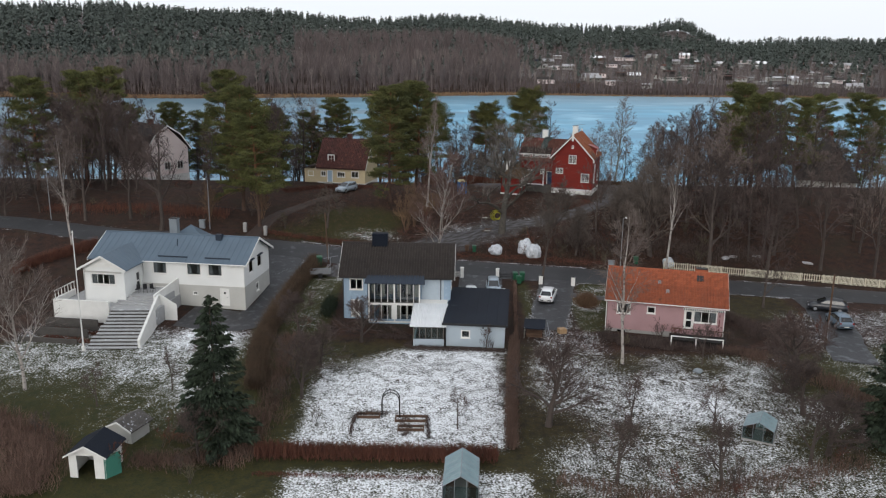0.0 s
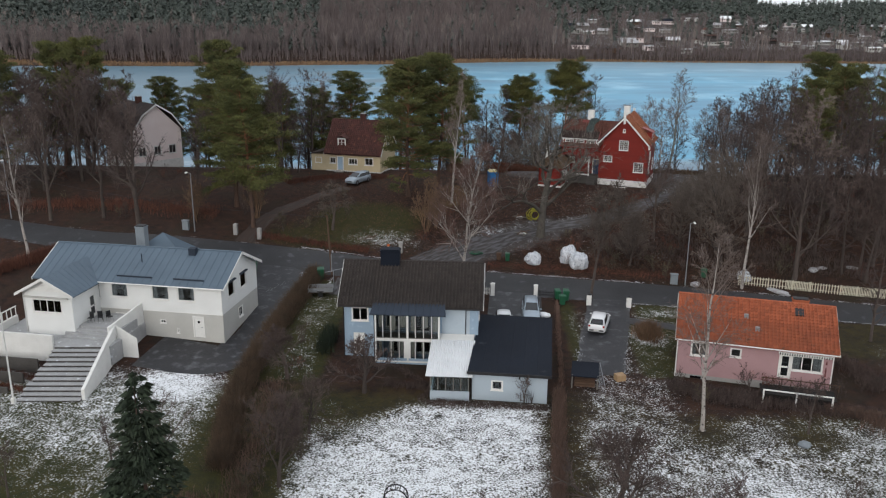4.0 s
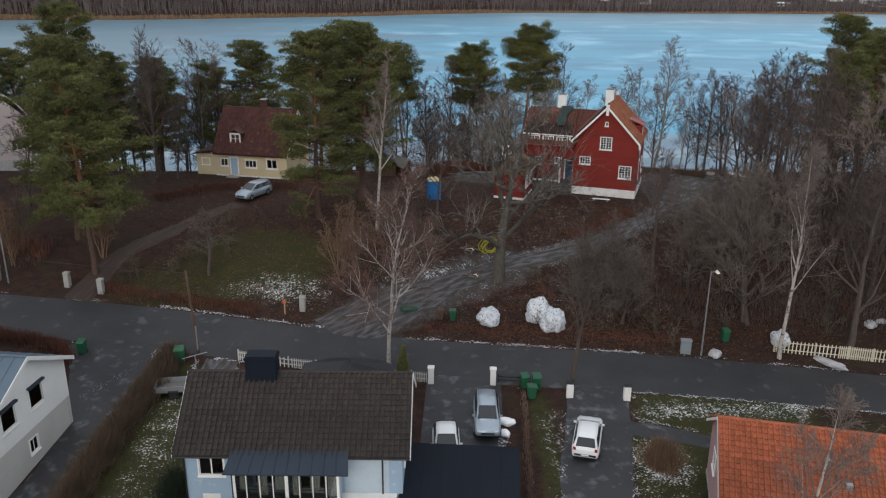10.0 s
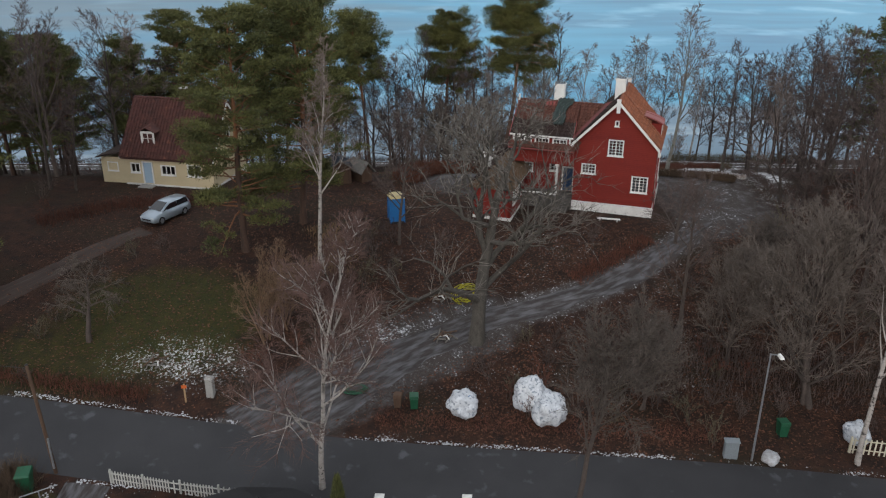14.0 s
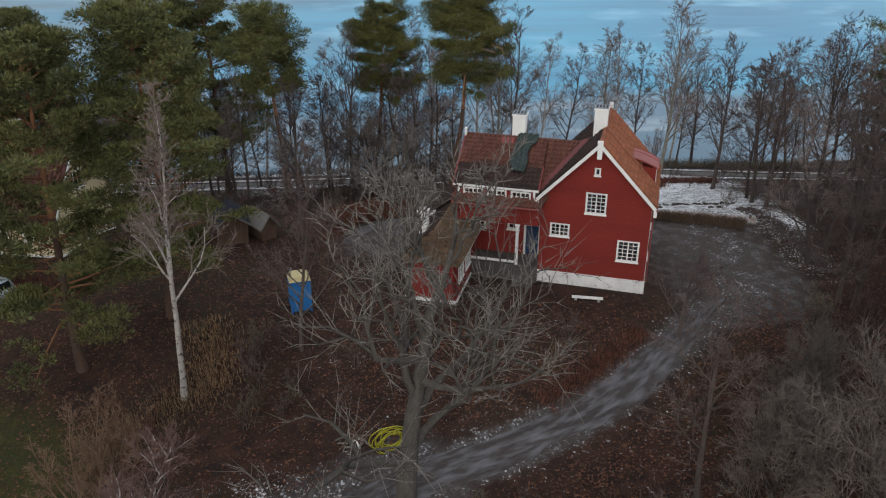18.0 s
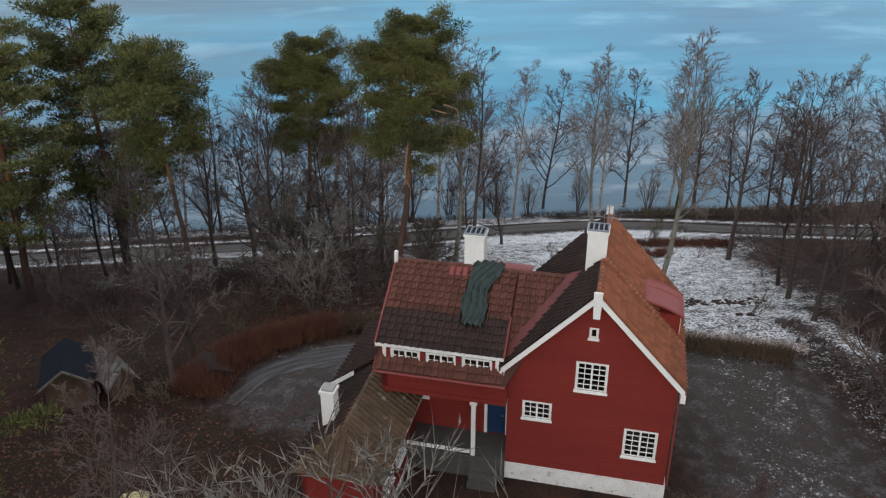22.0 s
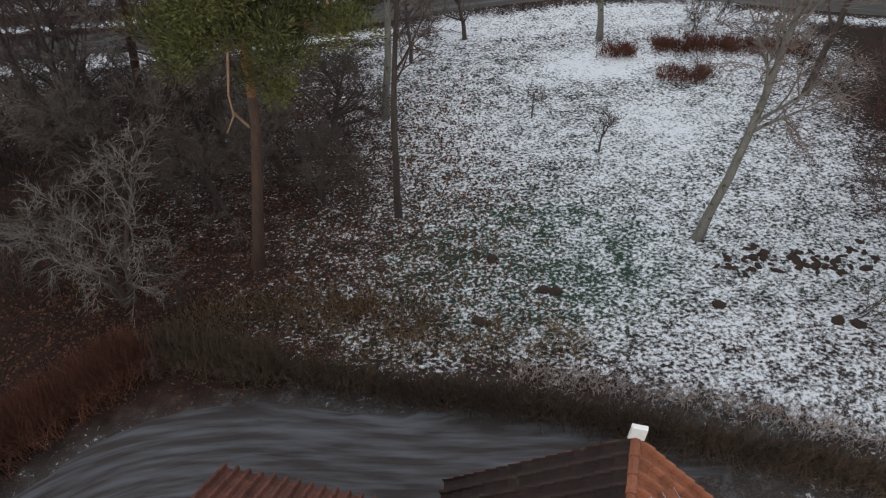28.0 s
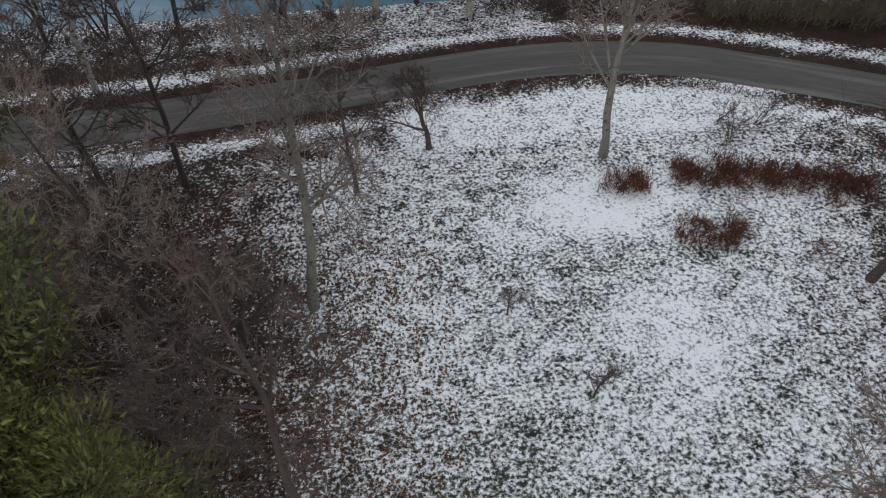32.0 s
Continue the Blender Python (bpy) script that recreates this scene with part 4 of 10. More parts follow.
strip("road", ROAD, 5.2, "asphalt", 0.06, "dark worn asphalt residential street with no markings", "road", crown=0.15)
strip("driveway", DRIVE[:8], (6.5, 5.0, 3.2, 2.2, 1.9, 1.9, 1.8, 0.2), "gravel", 0.06, "icy gravel driveway with frozen wheel tracks", "driveway", ragged=0.35)
strip("wheel_tracks", ((5.5, 142.2), (7.2, 145.2), (10.5, 146.9), (14.5, 147.0), (19, 146.2), (24, 145.6), (29, 144.9)), (0.6, 2.2, 3.6, 3.8, 3.2, 2.4, 0.6), "icytrack", 0.025, "frozen wheel tracks across the gravel yard", "tracks", ragged=0.4)
strip("driveway", YDRIVE, 2.2, "mud", 0.05, "narrow muddy gravel drive up the slope", "driveway", ragged=0.3)
strip("road", SHORE_ROAD, 3.1, "lane", 0.05, "narrow grey lakeside lane edged with snow", "road", crown=0.08)
strip("driveway", ((5.1, 106.4), (4.8, 101), (4.4, 93.6)), 5.6, "drive", 0.06, "dark wet asphalt parking drive", "driveway")
strip("driveway", ((15.2, 105.2), (14.2, 100), (12.6, 92), (11.6, 86.5)), (4.2, 4.6, 4.6, 4.4), "drive", 0.06, "wet asphalt drive with thin ice at its edges", "driveway", ragged=0.2)
strip("garden_path", ((16, 99.6), (20, 98.2), (26, 96)), 1.6, "drive", 0.05, "paved garden path powdered with snow", "path", ragged=0.15)
strip("driveway", ((-22.5, 109.2), (-20.5, 104), (-19.9, 97), (-20.6, 90), (-22.8, 87.4), (-29, 88.6)), (6.5, 6.4, 4.0, 3.8, 5.4, 5.6), "drive", 0.06, "dark asphalt yard beside the white house", "driveway", ragged=0.1)
strip("driveway", ((-13.4, 106.8), (-13.8, 102.4)), 2.6, "gravel", 0.06, "short gravel parking strip", "driveway", ragged=0.1)
strip("driveway", ((46.5, 103), (46, 96), (44.5, 88), (41.5, 78)), 4.2, "drive", 0.06, "dark asphalt drive streaked with snow", "driveway", ragged=0.3)


def ice_material():
    m = mat("lake_ice", (0.008, 0.155, 0.30), (0.048, 0.37, 0.56), 0.012, 0.3, 0.03, fine=0.05, streak=(0.3, 1, 1), spec=0.12, wear=(0.20, 0.48, 0.64), wear_at=0.61, wear_soft=0.08)
    return m


M["ice"] = ice_material()


def frost_bands(m):
    """Snow dusted on the ice by the near shore, clear blue ice further out, a greyer colour towards the far shore."""
    n, l = m.node_tree.nodes, m.node_tree.links
    b = n["Principled BSDF"]
    src = b.inputs["Base Color"].links[0].from_socket
    tc, sep, nz = n.new("ShaderNodeTexCoord"), n.new("ShaderNodeSeparateXYZ"), n.new("ShaderNodeTexNoise")
    mp = n.new("ShaderNodeMapping")
    mp.inputs["Scale"].default_value = (0.5, 1.4, 1)
    l.new(tc.outputs["Object"], sep.inputs[0])
    l.new(tc.outputs["Object"], mp.inputs["Vector"])
    l.new(mp.outputs["Vector"], nz.inputs["Vector"])
    nz.inputs["Scale"].default_value, nz.inputs["Detail"].default_value = 0.03, 7
    shift = n.new("ShaderNodeMath")
    shift.operation = "MULTIPLY_ADD"
    shift.inputs[1].default_value = 56
    l.new(nz.outputs["Fac"], shift.inputs[0])
    l.new(sep.outputs[1], shift.inputs[2])
    # thin grey wet ice in the western bay, with the edge of it broken up
    bay, bmix, bsum = n.new("ShaderNodeMapRange"), n.new("ShaderNodeMix"), n.new("ShaderNodeMath")
    bsum.operation = "MULTIPLY_ADD"
    bsum.inputs[1].default_value = 320
    l.new(nz.outputs["Fac"], bsum.inputs[0])
    l.new(sep.outputs[0], bsum.inputs[2])
    bay.inputs["From Min"].default_value, bay.inputs["From Max"].default_value, bay.inputs["To Max"].default_value = 190, 40, 0.85
    l.new(bsum.outputs[0], bay.inputs["Value"])
    bmix.data_type = "RGBA"
    bmix.inputs["B"].default_value = (0.10, 0.165, 0.21, 1)
    l.new(bay.outputs["Result"], bmix.inputs["Factor"])
    l.new(src, bmix.inputs["A"])
    out = bmix.outputs["Result"]
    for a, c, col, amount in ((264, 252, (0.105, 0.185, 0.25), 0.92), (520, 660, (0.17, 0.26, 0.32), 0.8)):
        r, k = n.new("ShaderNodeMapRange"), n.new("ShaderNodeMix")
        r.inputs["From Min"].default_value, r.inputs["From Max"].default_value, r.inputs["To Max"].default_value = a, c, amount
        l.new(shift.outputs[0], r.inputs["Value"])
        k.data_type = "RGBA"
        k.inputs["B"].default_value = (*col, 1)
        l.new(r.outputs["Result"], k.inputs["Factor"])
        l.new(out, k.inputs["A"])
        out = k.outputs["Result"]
    sn, rg, near, both, k = n.new("ShaderNodeTexNoise"), n.new("ShaderNodeMapRange"), n.new("ShaderNodeMapRange"), n.new("ShaderNodeMath"), n.new("ShaderNodeMix")
    sn.inputs["Scale"].default_value, sn.inputs["Detail"].default_value, sn.inputs["Roughness"].default_value = 0.09, 9, 0.68
    l.new(mp.outputs["Vector"], sn.inputs["Vector"])
    rg.inputs["From Min"].default_value, rg.inputs["From Max"].default_value, rg.inputs["To Max"].default_value = 0.5, 0.66, 0.8
    l.new(sn.outputs["Fac"], rg.inputs["Value"])
    near.inputs["From Min"].default_value, near.inputs["From Max"].default_value = 266, 250
    l.new(shift.outputs[0], near.inputs["Value"])
    both.operation = "MULTIPLY"
    l.new(rg.outputs["Result"], both.inputs[0])
    l.new(near.outputs["Result"], both.inputs[1])
    k.data_type = "RGBA"
    k.inputs["B"].default_value = (0.32, 0.40, 0.46, 1)
    l.new(both.outputs[0], k.inputs["Factor"])
    l.new(out, k.inputs["A"])
    l.new(k.outputs["Result"], b.inputs["Base Color"])


frost_bands(M["ice"])
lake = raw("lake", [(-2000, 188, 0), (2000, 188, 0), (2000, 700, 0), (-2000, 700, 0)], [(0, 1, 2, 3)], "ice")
tagged(lake, "wide frozen lake with blue wet ice", "lake", kind="structure")

# ---- trees ----


class Grower:
    """Collects tapered branch pieces and twigs as plain vertices and faces."""

    def __init__(self, seed):
        self.r = random.Random(seed)
        self.v, self.f = [], []

    def limb(self, pts, radii, sides):
        base = len(self.v)
        for k, p in enumerate(pts):
            d = (pts[min(k + 1, len(pts) - 1)] - pts[max(k - 1, 0)]).normalized()
            a = d.cross(Vector((0.31, 0.87, 0.37))).normalized()
            b = d.cross(a)
            for j in range(sides):
                t = j * math.tau / sides
                self.v.append(p + (a * math.cos(t) + b * math.sin(t)) * radii[k])
        for k in range(len(pts) - 1):
            for j in range(sides):
                n = (j + 1) % sides
                o = base + k * sides
                self.f.append((o + j, o + n, o + sides + n, o + sides + j))

    def twig(self, p, d, length, r):
        a = d.cross(Vector((0.31, 0.87, 0.37))).normalized() * r
        b = d.cross(a).normalized() * r
        base = len(self.v)
        q = p + d * length
        self.v += [p + a, p - a * 0.5 + b * 0.87, p - a * 0.5 - b * 0.87, q]
        self.f += [(base, base + 1, base + 3), (base + 1, base + 2, base + 3), (base + 2, base, base + 3)]

    def path(self, p, d, length, n, wander, lift):
        pts = [p.copy()]
        d = d.copy()
        for _ in range(n):
            d = (d + Vector((self.r.gauss(0, wander), self.r.gauss(0, wander), self.r.gauss(0, wander) + lift))).normalized()
            pts.append(pts[-1] + d * (length / n))
        return pts

    def off(self, d, angle):
        a = d.cross(Vector((self.r.gauss(0, 1), self.r.gauss(0, 1), self.r.gauss(0, 1)))).normalized()
        return (d * math.cos(angle) + a * math.sin(angle)).normalized()

    def mesh(self, name):
        me = bpy.data.meshes.new(name)
        me.from_pydata(self.v, [], self.f)
        me.polygons.foreach_set("use_smooth", [True] * len(me.polygons))
        return me


def bare_tree(seed, h, r0, first=0.3, spread=0.9, counts=(12, 6, 5, 3), wander=0.10, lift=0.05, droop=0.0, lean=0.0, crown=0.58, twig_r=0.019, trunks=1, stout=1.0):
    """Meshes of trunk and crown of a leafless tree."""
    T, C = Grower(seed), Grower(seed + 1)
    r = T.r
    for s in range(trunks):
        d0 = Vector((lean + (r.uniform(-0.35, 0.35) if trunks > 1 else 0), r.uniform(-0.3, 0.3) if trunks > 1 else 0, 1)).normalized()
        hh = h * (1 if s == 0 else r.uniform(0.7, 0.95))
        p = T.path(Vector((r.uniform(-0.25, 0.25) * (trunks > 1), r.uniform(-0.25, 0.25) * (trunks > 1), -0.3)), d0, hh, 9, wander * 0.55, 0.03)
        rad = [r0 * (1.25 if k == 0 else (1 - k / 9) ** 0.8 + 0.03) for k in range(10)]
        T.limb(p, rad, 7 if r0 > 0.05 else 4)
        for i in range(counts[0]):
            u = first + (1 - first) * ((i + r.random()) / counts[0]) ** 0.9
            k = min(int(u * 9), 8)
            q = p[k].lerp(p[k + 1], u * 9 - k)
            rr = rad[k] * 0.55
            d = T.off((p[k + 1] - p[k]).normalized(), spread * r.uniform(0.75, 1.15) * (1.1 - 0.45 * u))
            length = hh * crown * r.uniform(0.6, 1.05) * (1.12 - u * 0.85)
            b1 = T.path(q, d, length, 5, wander, lift - droop * 0.5)
            rad1 = [max(rr * (1 - m / 5.5), 0.012 * stout ** 2) for m in range(6)]
            (T if rr * stout > 0.05 else C).limb(b1, rad1, 5 if rr > 0.05 else 3)
            for j in range(counts[1]):
                u1 = 0.25 + 0.75 * (j + r.random()) / counts[1]
                k1 = min(int(u1 * 5), 4)
                q1 = b1[k1].lerp(b1[k1 + 1], u1 * 5 - k1)
                d1 = C.off((b1[k1 + 1] - b1[k1]).normalized(), r.uniform(0.45, 0.95))
                l1 = length * r.uniform(0.35, 0.6) * (1.15 - 0.6 * u1)
                b2 = C.path(q1, d1, l1, 3, wander * 1.3, lift - droop)
                r2 = max(rad1[k1] * 0.5 * stout, 0.012 * stout)
                (T if stout > 1.25 else C).limb(b2, [r2, r2 * 0.75, r2 * 0.5, r2 * 0.3], 3)
                for m in range(counts[2]):
                    u2 = 0.2 + 0.8 * (m + r.random()) / counts[2]
                    k2 = min(int(u2 * 3), 2)
                    q2 = b2[k2].lerp(b2[k2 + 1], u2 * 3 - k2)
                    d2 = C.off((b2[k2 + 1] - b2[k2]).normalized(), r.uniform(0.4, 0.9))
                    d2 = (d2 + Vector((0, 0, lift * 2 - droop * 1.6))).normalized()
                    l2 = l1 * r.uniform(0.35, 0.65)
                    C.twig(q2, d2, l2, twig_r * 1.25)
                    for w in range(counts[3]):
                        d3 = C.off(d2, r.uniform(0.35, 0.8))
                        d3 = (d3 + Vector((0, 0, -droop * 2))).normalized()
                        C.twig(q2 + d2 * l2 * r.uniform(0.15, 0.85), d3, l2 * r.uniform(0.4, 0.8), twig_r)
    return T.mesh("trunk"), C.mesh("crown")


def tuft(C, p, rad, n, size, flat=0.6):
    """A clump of needle sprays round p."""
    r = C.r
    for _ in range(n):
        d = Vector((r.gauss(0, 1), r.gauss(0, 1), r.gauss(0, 1) * 0.8 + 0.25)).normalized()
        q = p + Vector((d.x * rad, d.y * rad, d.z * rad * flat)) * r.random() ** 0.45
        a = C.off(d, r.uniform(0.8, 1.5)) * size * r.uniform(0.35, 0.7)
        b = (d + Vector((0, 0, 0.4))).normalized() * size * r.uniform(0.9, 1.7)
        base = len(C.v)
        C.v += [q - a * 0.5, q + a * 0.5, q + b]
        C.f.append((base, base + 1, base + 2))


def pine_tree(seed, h, r0, bare=0.45, width=3.2, lean=0.0, whorls=13, per=4, subs=5, needles=60, size=0.17, clump=1.0, top=0.5, flat=0.42):
    """A Scots pine: trunk, orange upper trunk with limbs in uneven whorls, needles in flat plates at the branch ends."""
    T, U, C = Grower(seed), Grower(seed + 1), Grower(seed + 2)
    r = T.r
    p = T.path(Vector((0, 0, -0.3)), Vector((lean, 0, 1)).normalized(), h, 12, 0.05, 0.02)
    rad = [r0 * (1.3 if k == 0 else (1 - k / 12.6) ** 0.75) for k in range(13)]
    cut = 6
    T.limb(p[:cut + 1], rad[:cut + 1], 8)
    U.limb(p[cut:], rad[cut:], 7)
    up = Vector((0, 0, 1))
    for i in range(whorls):
        s = (i + r.uniform(0.2, 0.8)) / whorls
        u = bare + (0.985 - bare) * s
        turn = r.uniform(0, math.tau)
        n = per + r.choice((-1, 0, 0, 1))
        # a whorl may be thin or lopsided, which leaves gaps between the plates
        heavy = r.uniform(0, math.tau)
        for q in range(n):
            v = min(u + r.uniform(-0.035, 0.035), 0.985)
            k = min(int(v * 12), 11)
            at = p[k].lerp(p[k + 1], v * 12 - k)
            az = turn + math.tau * q / n + r.uniform(-0.4, 0.4)
            shape = (0.55 + 0.45 * math.sin(math.pi * min(1.0, 0.12 + s * 0.75))) * (1 - top * s ** 1.6)
            reach = width * shape * r.uniform(0.6, 1.08) * (1 + 0.22 * math.cos(az - heavy))
            if s > 0.93:
                reach = max(0.6, reach * 0.7)
            d = Vector((math.cos(az), math.sin(az), -0.06 + 0.62 * s)).normalized()
            b = U.path(at, d, reach, 5, 0.12, 0.05)
            rr = max(rad[k] * 0.30, 0.022)
            U.limb(b, [rr, rr * 0.85, rr * 0.7, rr * 0.5, rr * 0.35, rr * 0.15], 4)
            side = d.cross(up).normalized()
            for t in range(subs):
                w = 0.38 + 0.62 * (t + r.random()) / subs
                j = min(int(w * 5), 4)
                o = b[j].lerp(b[j + 1], w * 5 - j)
                sd = (side * r.choice((-1, 1)) * r.uniform(0.5, 1.0) + d * r.uniform(0.2, 0.9) + up * r.uniform(0.0, 0.35)).normalized()
                ln = reach * r.uniform(0.14, 0.34) * (1.25 - 0.5 * w)
                e = o + sd * ln
                U.twig(o, sd, ln, 0.022)
                rd = clump * r.uniform(0.38, 0.72) * min(1.0, 0.45 + reach * 0.22)
                tuft(C, e + up * 0.08, rd, int(needles * (0.5 + rd)), size, flat)
                if ln > 0.8:
                    tuft(C, o + sd * ln * 0.45 + up * 0.05, rd * 0.7, int(needles * 0.5), size, 0.4)
            tuft(C, b[5] + up * 0.08, clump * r.uniform(0.4, 0.65), needles, size, flat)
    return T.mesh("trunk"), U.mesh("upper_trunk"), C.mesh("crown")


def spruce_tree(seed, h, width):
    T, C = Grower(seed), Grower(seed + 1)
    r = T.r
    p = T.path(Vector((0, 0, -0.2)), Vector((0, 0, 1)), h, 8, 0.01, 0)
    T.limb(p, [0.17 * (1 - k / 8.4) for k in range(9)], 7)
    n = 150
    for i in range(n):
        u = 0.05 + 0.94 * i / n
        z = h * u
        reach = width * (1 - u) ** 0.85 * r.uniform(0.75, 1.15) + 0.15
        az = r.uniform(0, math.tau)
        d = Vector((math.cos(az), math.sin(az), 0.10 - 0.35 * (1 - u)))
        b = C.path(Vector((0, 0, z)), d, reach, 4, 0.05, 0.03)
        C.limb(b, [0.02, 0.018, 0.014, 0.01, 0.004], 3)
        for k in range(int(12 + reach * 34)):
            t = r.random() ** 0.7
            j = min(int(t * 4), 3)
            c = b[j].lerp(b[j + 1], t * 4 - j)
            side = Vector((-math.sin(az), math.cos(az), 0)) * r.gauss(0, 0.16 * reach * (1.1 - t) + 0.06)
            c = c + side
            dd = Vector((math.cos(az), math.sin(az), -0.25)) + side * 1.5
            a = C.off(dd.normalized(), 1.4) * 0.10
            base = len(C.v)
            C.v += [c - a, c + a, c + dd.normalized() * r.uniform(0.22, 0.42) + Vector((0, 0, -0.08))]
            C.f.append((base, base + 1, base + 2))
    return T.mesh("trunk"), C.mesh("crown")


def plant(name, x, y, meshes, mats, label, category, scale=1.0, turn=None, group="", names=None, sink=0.0):
    rng = random.Random(int(x * 13 + y * 7))
    e = new(name)
    e.empty_display_size = 0.3
    e.matrix_basis = pose(x, y, gz(x, y) - sink, 0, 0, rng.uniform(0, 360) if turn is None else turn) @ Matrix.Scale(scale, 4)
    for me, mt, nm in zip(meshes, mats, names or ("trunk", "crown")):
        link(nm, me, mt, e)
    return tagged(e, label, category, group)


BARE = [bare_tree(11, 14, 0.20, 0.25, 0.9, (14, 7, 5, 3)), bare_tree(23, 15, 0.22, 0.22, 0.8, (14, 7, 5, 3), lift=0.08), bare_tree(37, 13, 0.17, 0.15, 1.0, (20, 7, 5, 3), lift=0.04, crown=0.40), bare_tree(41, 14, 0.17, 0.2, 1.05, (19, 7, 5, 3), lift=0.05, crown=0.42)]
ALDER = [bare_tree(51, 16, 0.17, 0.18, 1.0, (24, 7, 6, 3), 0.07, 0.03, crown=0.36), bare_tree(57, 15, 0.15, 0.2, 1.0, (22, 7, 6, 3), 0.08, 0.05, crown=0.34)]
BIRCH = [bare_tree(61, 16, 0.16, 0.22, 0.65, (18, 8, 6, 4), 0.07, 0.05, 0.05, crown=0.40, twig_r=0.013), bare_tree(67, 17, 0.17, 0.3, 0.55, (17, 8, 6, 4), 0.07, 0.05, 0.06, crown=0.42, twig_r=0.013, lean=0.05)]
BIGBARE = bare_tree(71, 15, 0.30, 0.2, 0.95, (16, 8, 6, 4), 0.11, 0.08, crown=0.55)
BUSHY = bare_tree(77, 9.5, 0.15, 0.10, 0.9, (20, 9, 6, 4), 0.12, 0.1, crown=0.68, twig_r=0.014, trunks=2)
WIDEBIRCH = bare_tree(63, 15.5, 0.18, 0.20, 0.9, (21, 9, 9, 7), 0.11, 0.09, 0.02, crown=0.54, twig_r=0.012, stout=1.75, lean=-0.06)
BIGAPPLE = bare_tree(95, 5.4, 0.26, 0.2, 1.2, (18, 9, 7, 4), 0.16, 0.06, crown=0.95, twig_r=0.014)
OAK = bare_tree(83, 13.2, 0.44, 0.17, 1.08, (16, 8, 6, 3), 0.34, 0.11, crown=0.80, twig_r=0.017, stout=1.5)
APPLE = [bare_tree(91, 5.2, 0.17, 0.22, 1.05, (13, 7, 6, 4), 0.14, 0.05, crown=0.8, twig_r=0.012), bare_tree(93, 4.6, 0.10, 0.25, 0.9, (11, 6, 5, 4), 0.13, 0.06, crown=0.65, twig_r=0.011)]
WEEP = bare_tree(113, 3.8, 0.14, 0.35, 1.1, (14, 8, 6, 4), 0.12, 0.0, 0.22, crown=0.8, twig_r=0.010)
HAZEL = bare_tree(117, 6.5, 0.07, 0.15, 0.5, (7, 6, 5, 3), 0.08, 0.05, crown=0.55, twig_r=0.009, trunks=6)
PINE = [pine_tree(131, 18, 0.28, 0.28, 5.1, whorls=17, per=5, subs=6, needles=80, size=0.17, clump=1.2), pine_tree(137, 19, 0.30, 0.20, 5.2, whorls=20, per=5, subs=6, needles=80, size=0.17, clump=1.2),
        pine_tree(139, 17.2, 0.25, 0.60, 3.5, whorls=14, per=6, subs=7, lean=0.09, needles=190, size=0.1, clump=1.15, top=0.3, flat=0.62), pine_tree(149, 17, 0.22, 0.60, 3.3, whorls=13, per=5, subs=6, needles=90, size=0.16, clump=1.3, top=0.3, flat=0.7)]
SPRUCE = spruce_tree(151, 11.4, 3.1)
PM, PN = ("pinebark", "pinetop", "needle"), ("trunk", "upper_trunk", "crown")

GT = "bare trees"
# along the street and on the slope
plant("ash_tree", -40.2, 112.4 + 2.6, BIGBARE, ("bark", "twig"), "tall bare ash tree with grey bark beside the street", "tree", 1.05, 40)
plant("bare_tree", -46, 119, BARE[0], ("bark", "twig"), "bare leafless tree with brown twigs on the slope", "tree", 1.1, group=GT)
plant("bare_tree", -52, 117.5, BARE[1], ("bark", "twig"), "bare leafless tree with brown twigs on the slope", "tree", 1.05, group=GT)
plant("birch_tree", -49.3, 106.7, BIRCH[0], ("birch", "birchtwig"), "slender white birch without leaves", "tree", 1.0, group="birches")
plant("birch_tree", -37.8, 69.7, WIDEBIRCH, ("birch", "birchtwig"), "white birch without leaves in the snowy garden", "tree", 0.9, 200, group="birches")
plant("birch_tree", -0.7, 106.9, WIDEBIRCH, ("birch", "redbirch"), "white birch with red-brown twigs at the street edge", "tree", 0.96, 0, group="birches")
plant("birch_tree", -2.6, 125.8, bare_tree(65, 16.5, 0.17, 0.34, 0.55, (14, 8, 6, 4), 0.13, 0.07, 0.02, crown=0.36, twig_r=0.013, stout=1.2, lean=0.03), ("birch", "birchtwig"), "tall grey-white birch above the driveway", "tree", 1.0, 0, group="birches")
plant("birch_tree", 18.0, 77.3, BIRCH[0], ("birch", "birchtwig"), "white birch standing in front of the pink house", "tree", 0.98, 250, group="birches")
plant("birch_tree", 30.4, 108.9 - 0.3, BIRCH[1], ("birch", "birchtwig"), "slender birch behind the picket fence", "tree", 0.97, 80, group="birches")
plant("oak_tree", 8.6, 118.5, OAK, ("oakbark", "oaktwig"), "old wide oak with crooked lichen-grey limbs", "tree", 1.18, 35)
plant("crab_tree", 13.2, 105.2 - 0.2, bare_tree(301, 10.4, 0.15, 0.34, 0.85, (20, 9, 7, 5), 0.15, 0.09, crown=0.62, twig_r=0.015, lean=0.12), ("bark", "bushtwig"), "leaning bare tree with fine twigs beside the street", "tree", 1.15, 0)
plant("bare_tree", 18.6, 112.8, BUSHY, ("bark", "bushtwig"), "dense bushy tree with brown-grey twigs", "tree", 0.66, 10, group=GT)
plant("bare_tree", 29.4, 113.2, BUSHY, ("bark", "bushtwig"), "dense bushy tree with brown-grey twigs", "tree", 1.3, 130, group=GT)
plant("bare_tree", 25.2, 116.4, BUSHY, ("bark", "bushtwig"), "dense bushy tree with brown-grey twigs", "tree", 0.8, 70, group=GT)
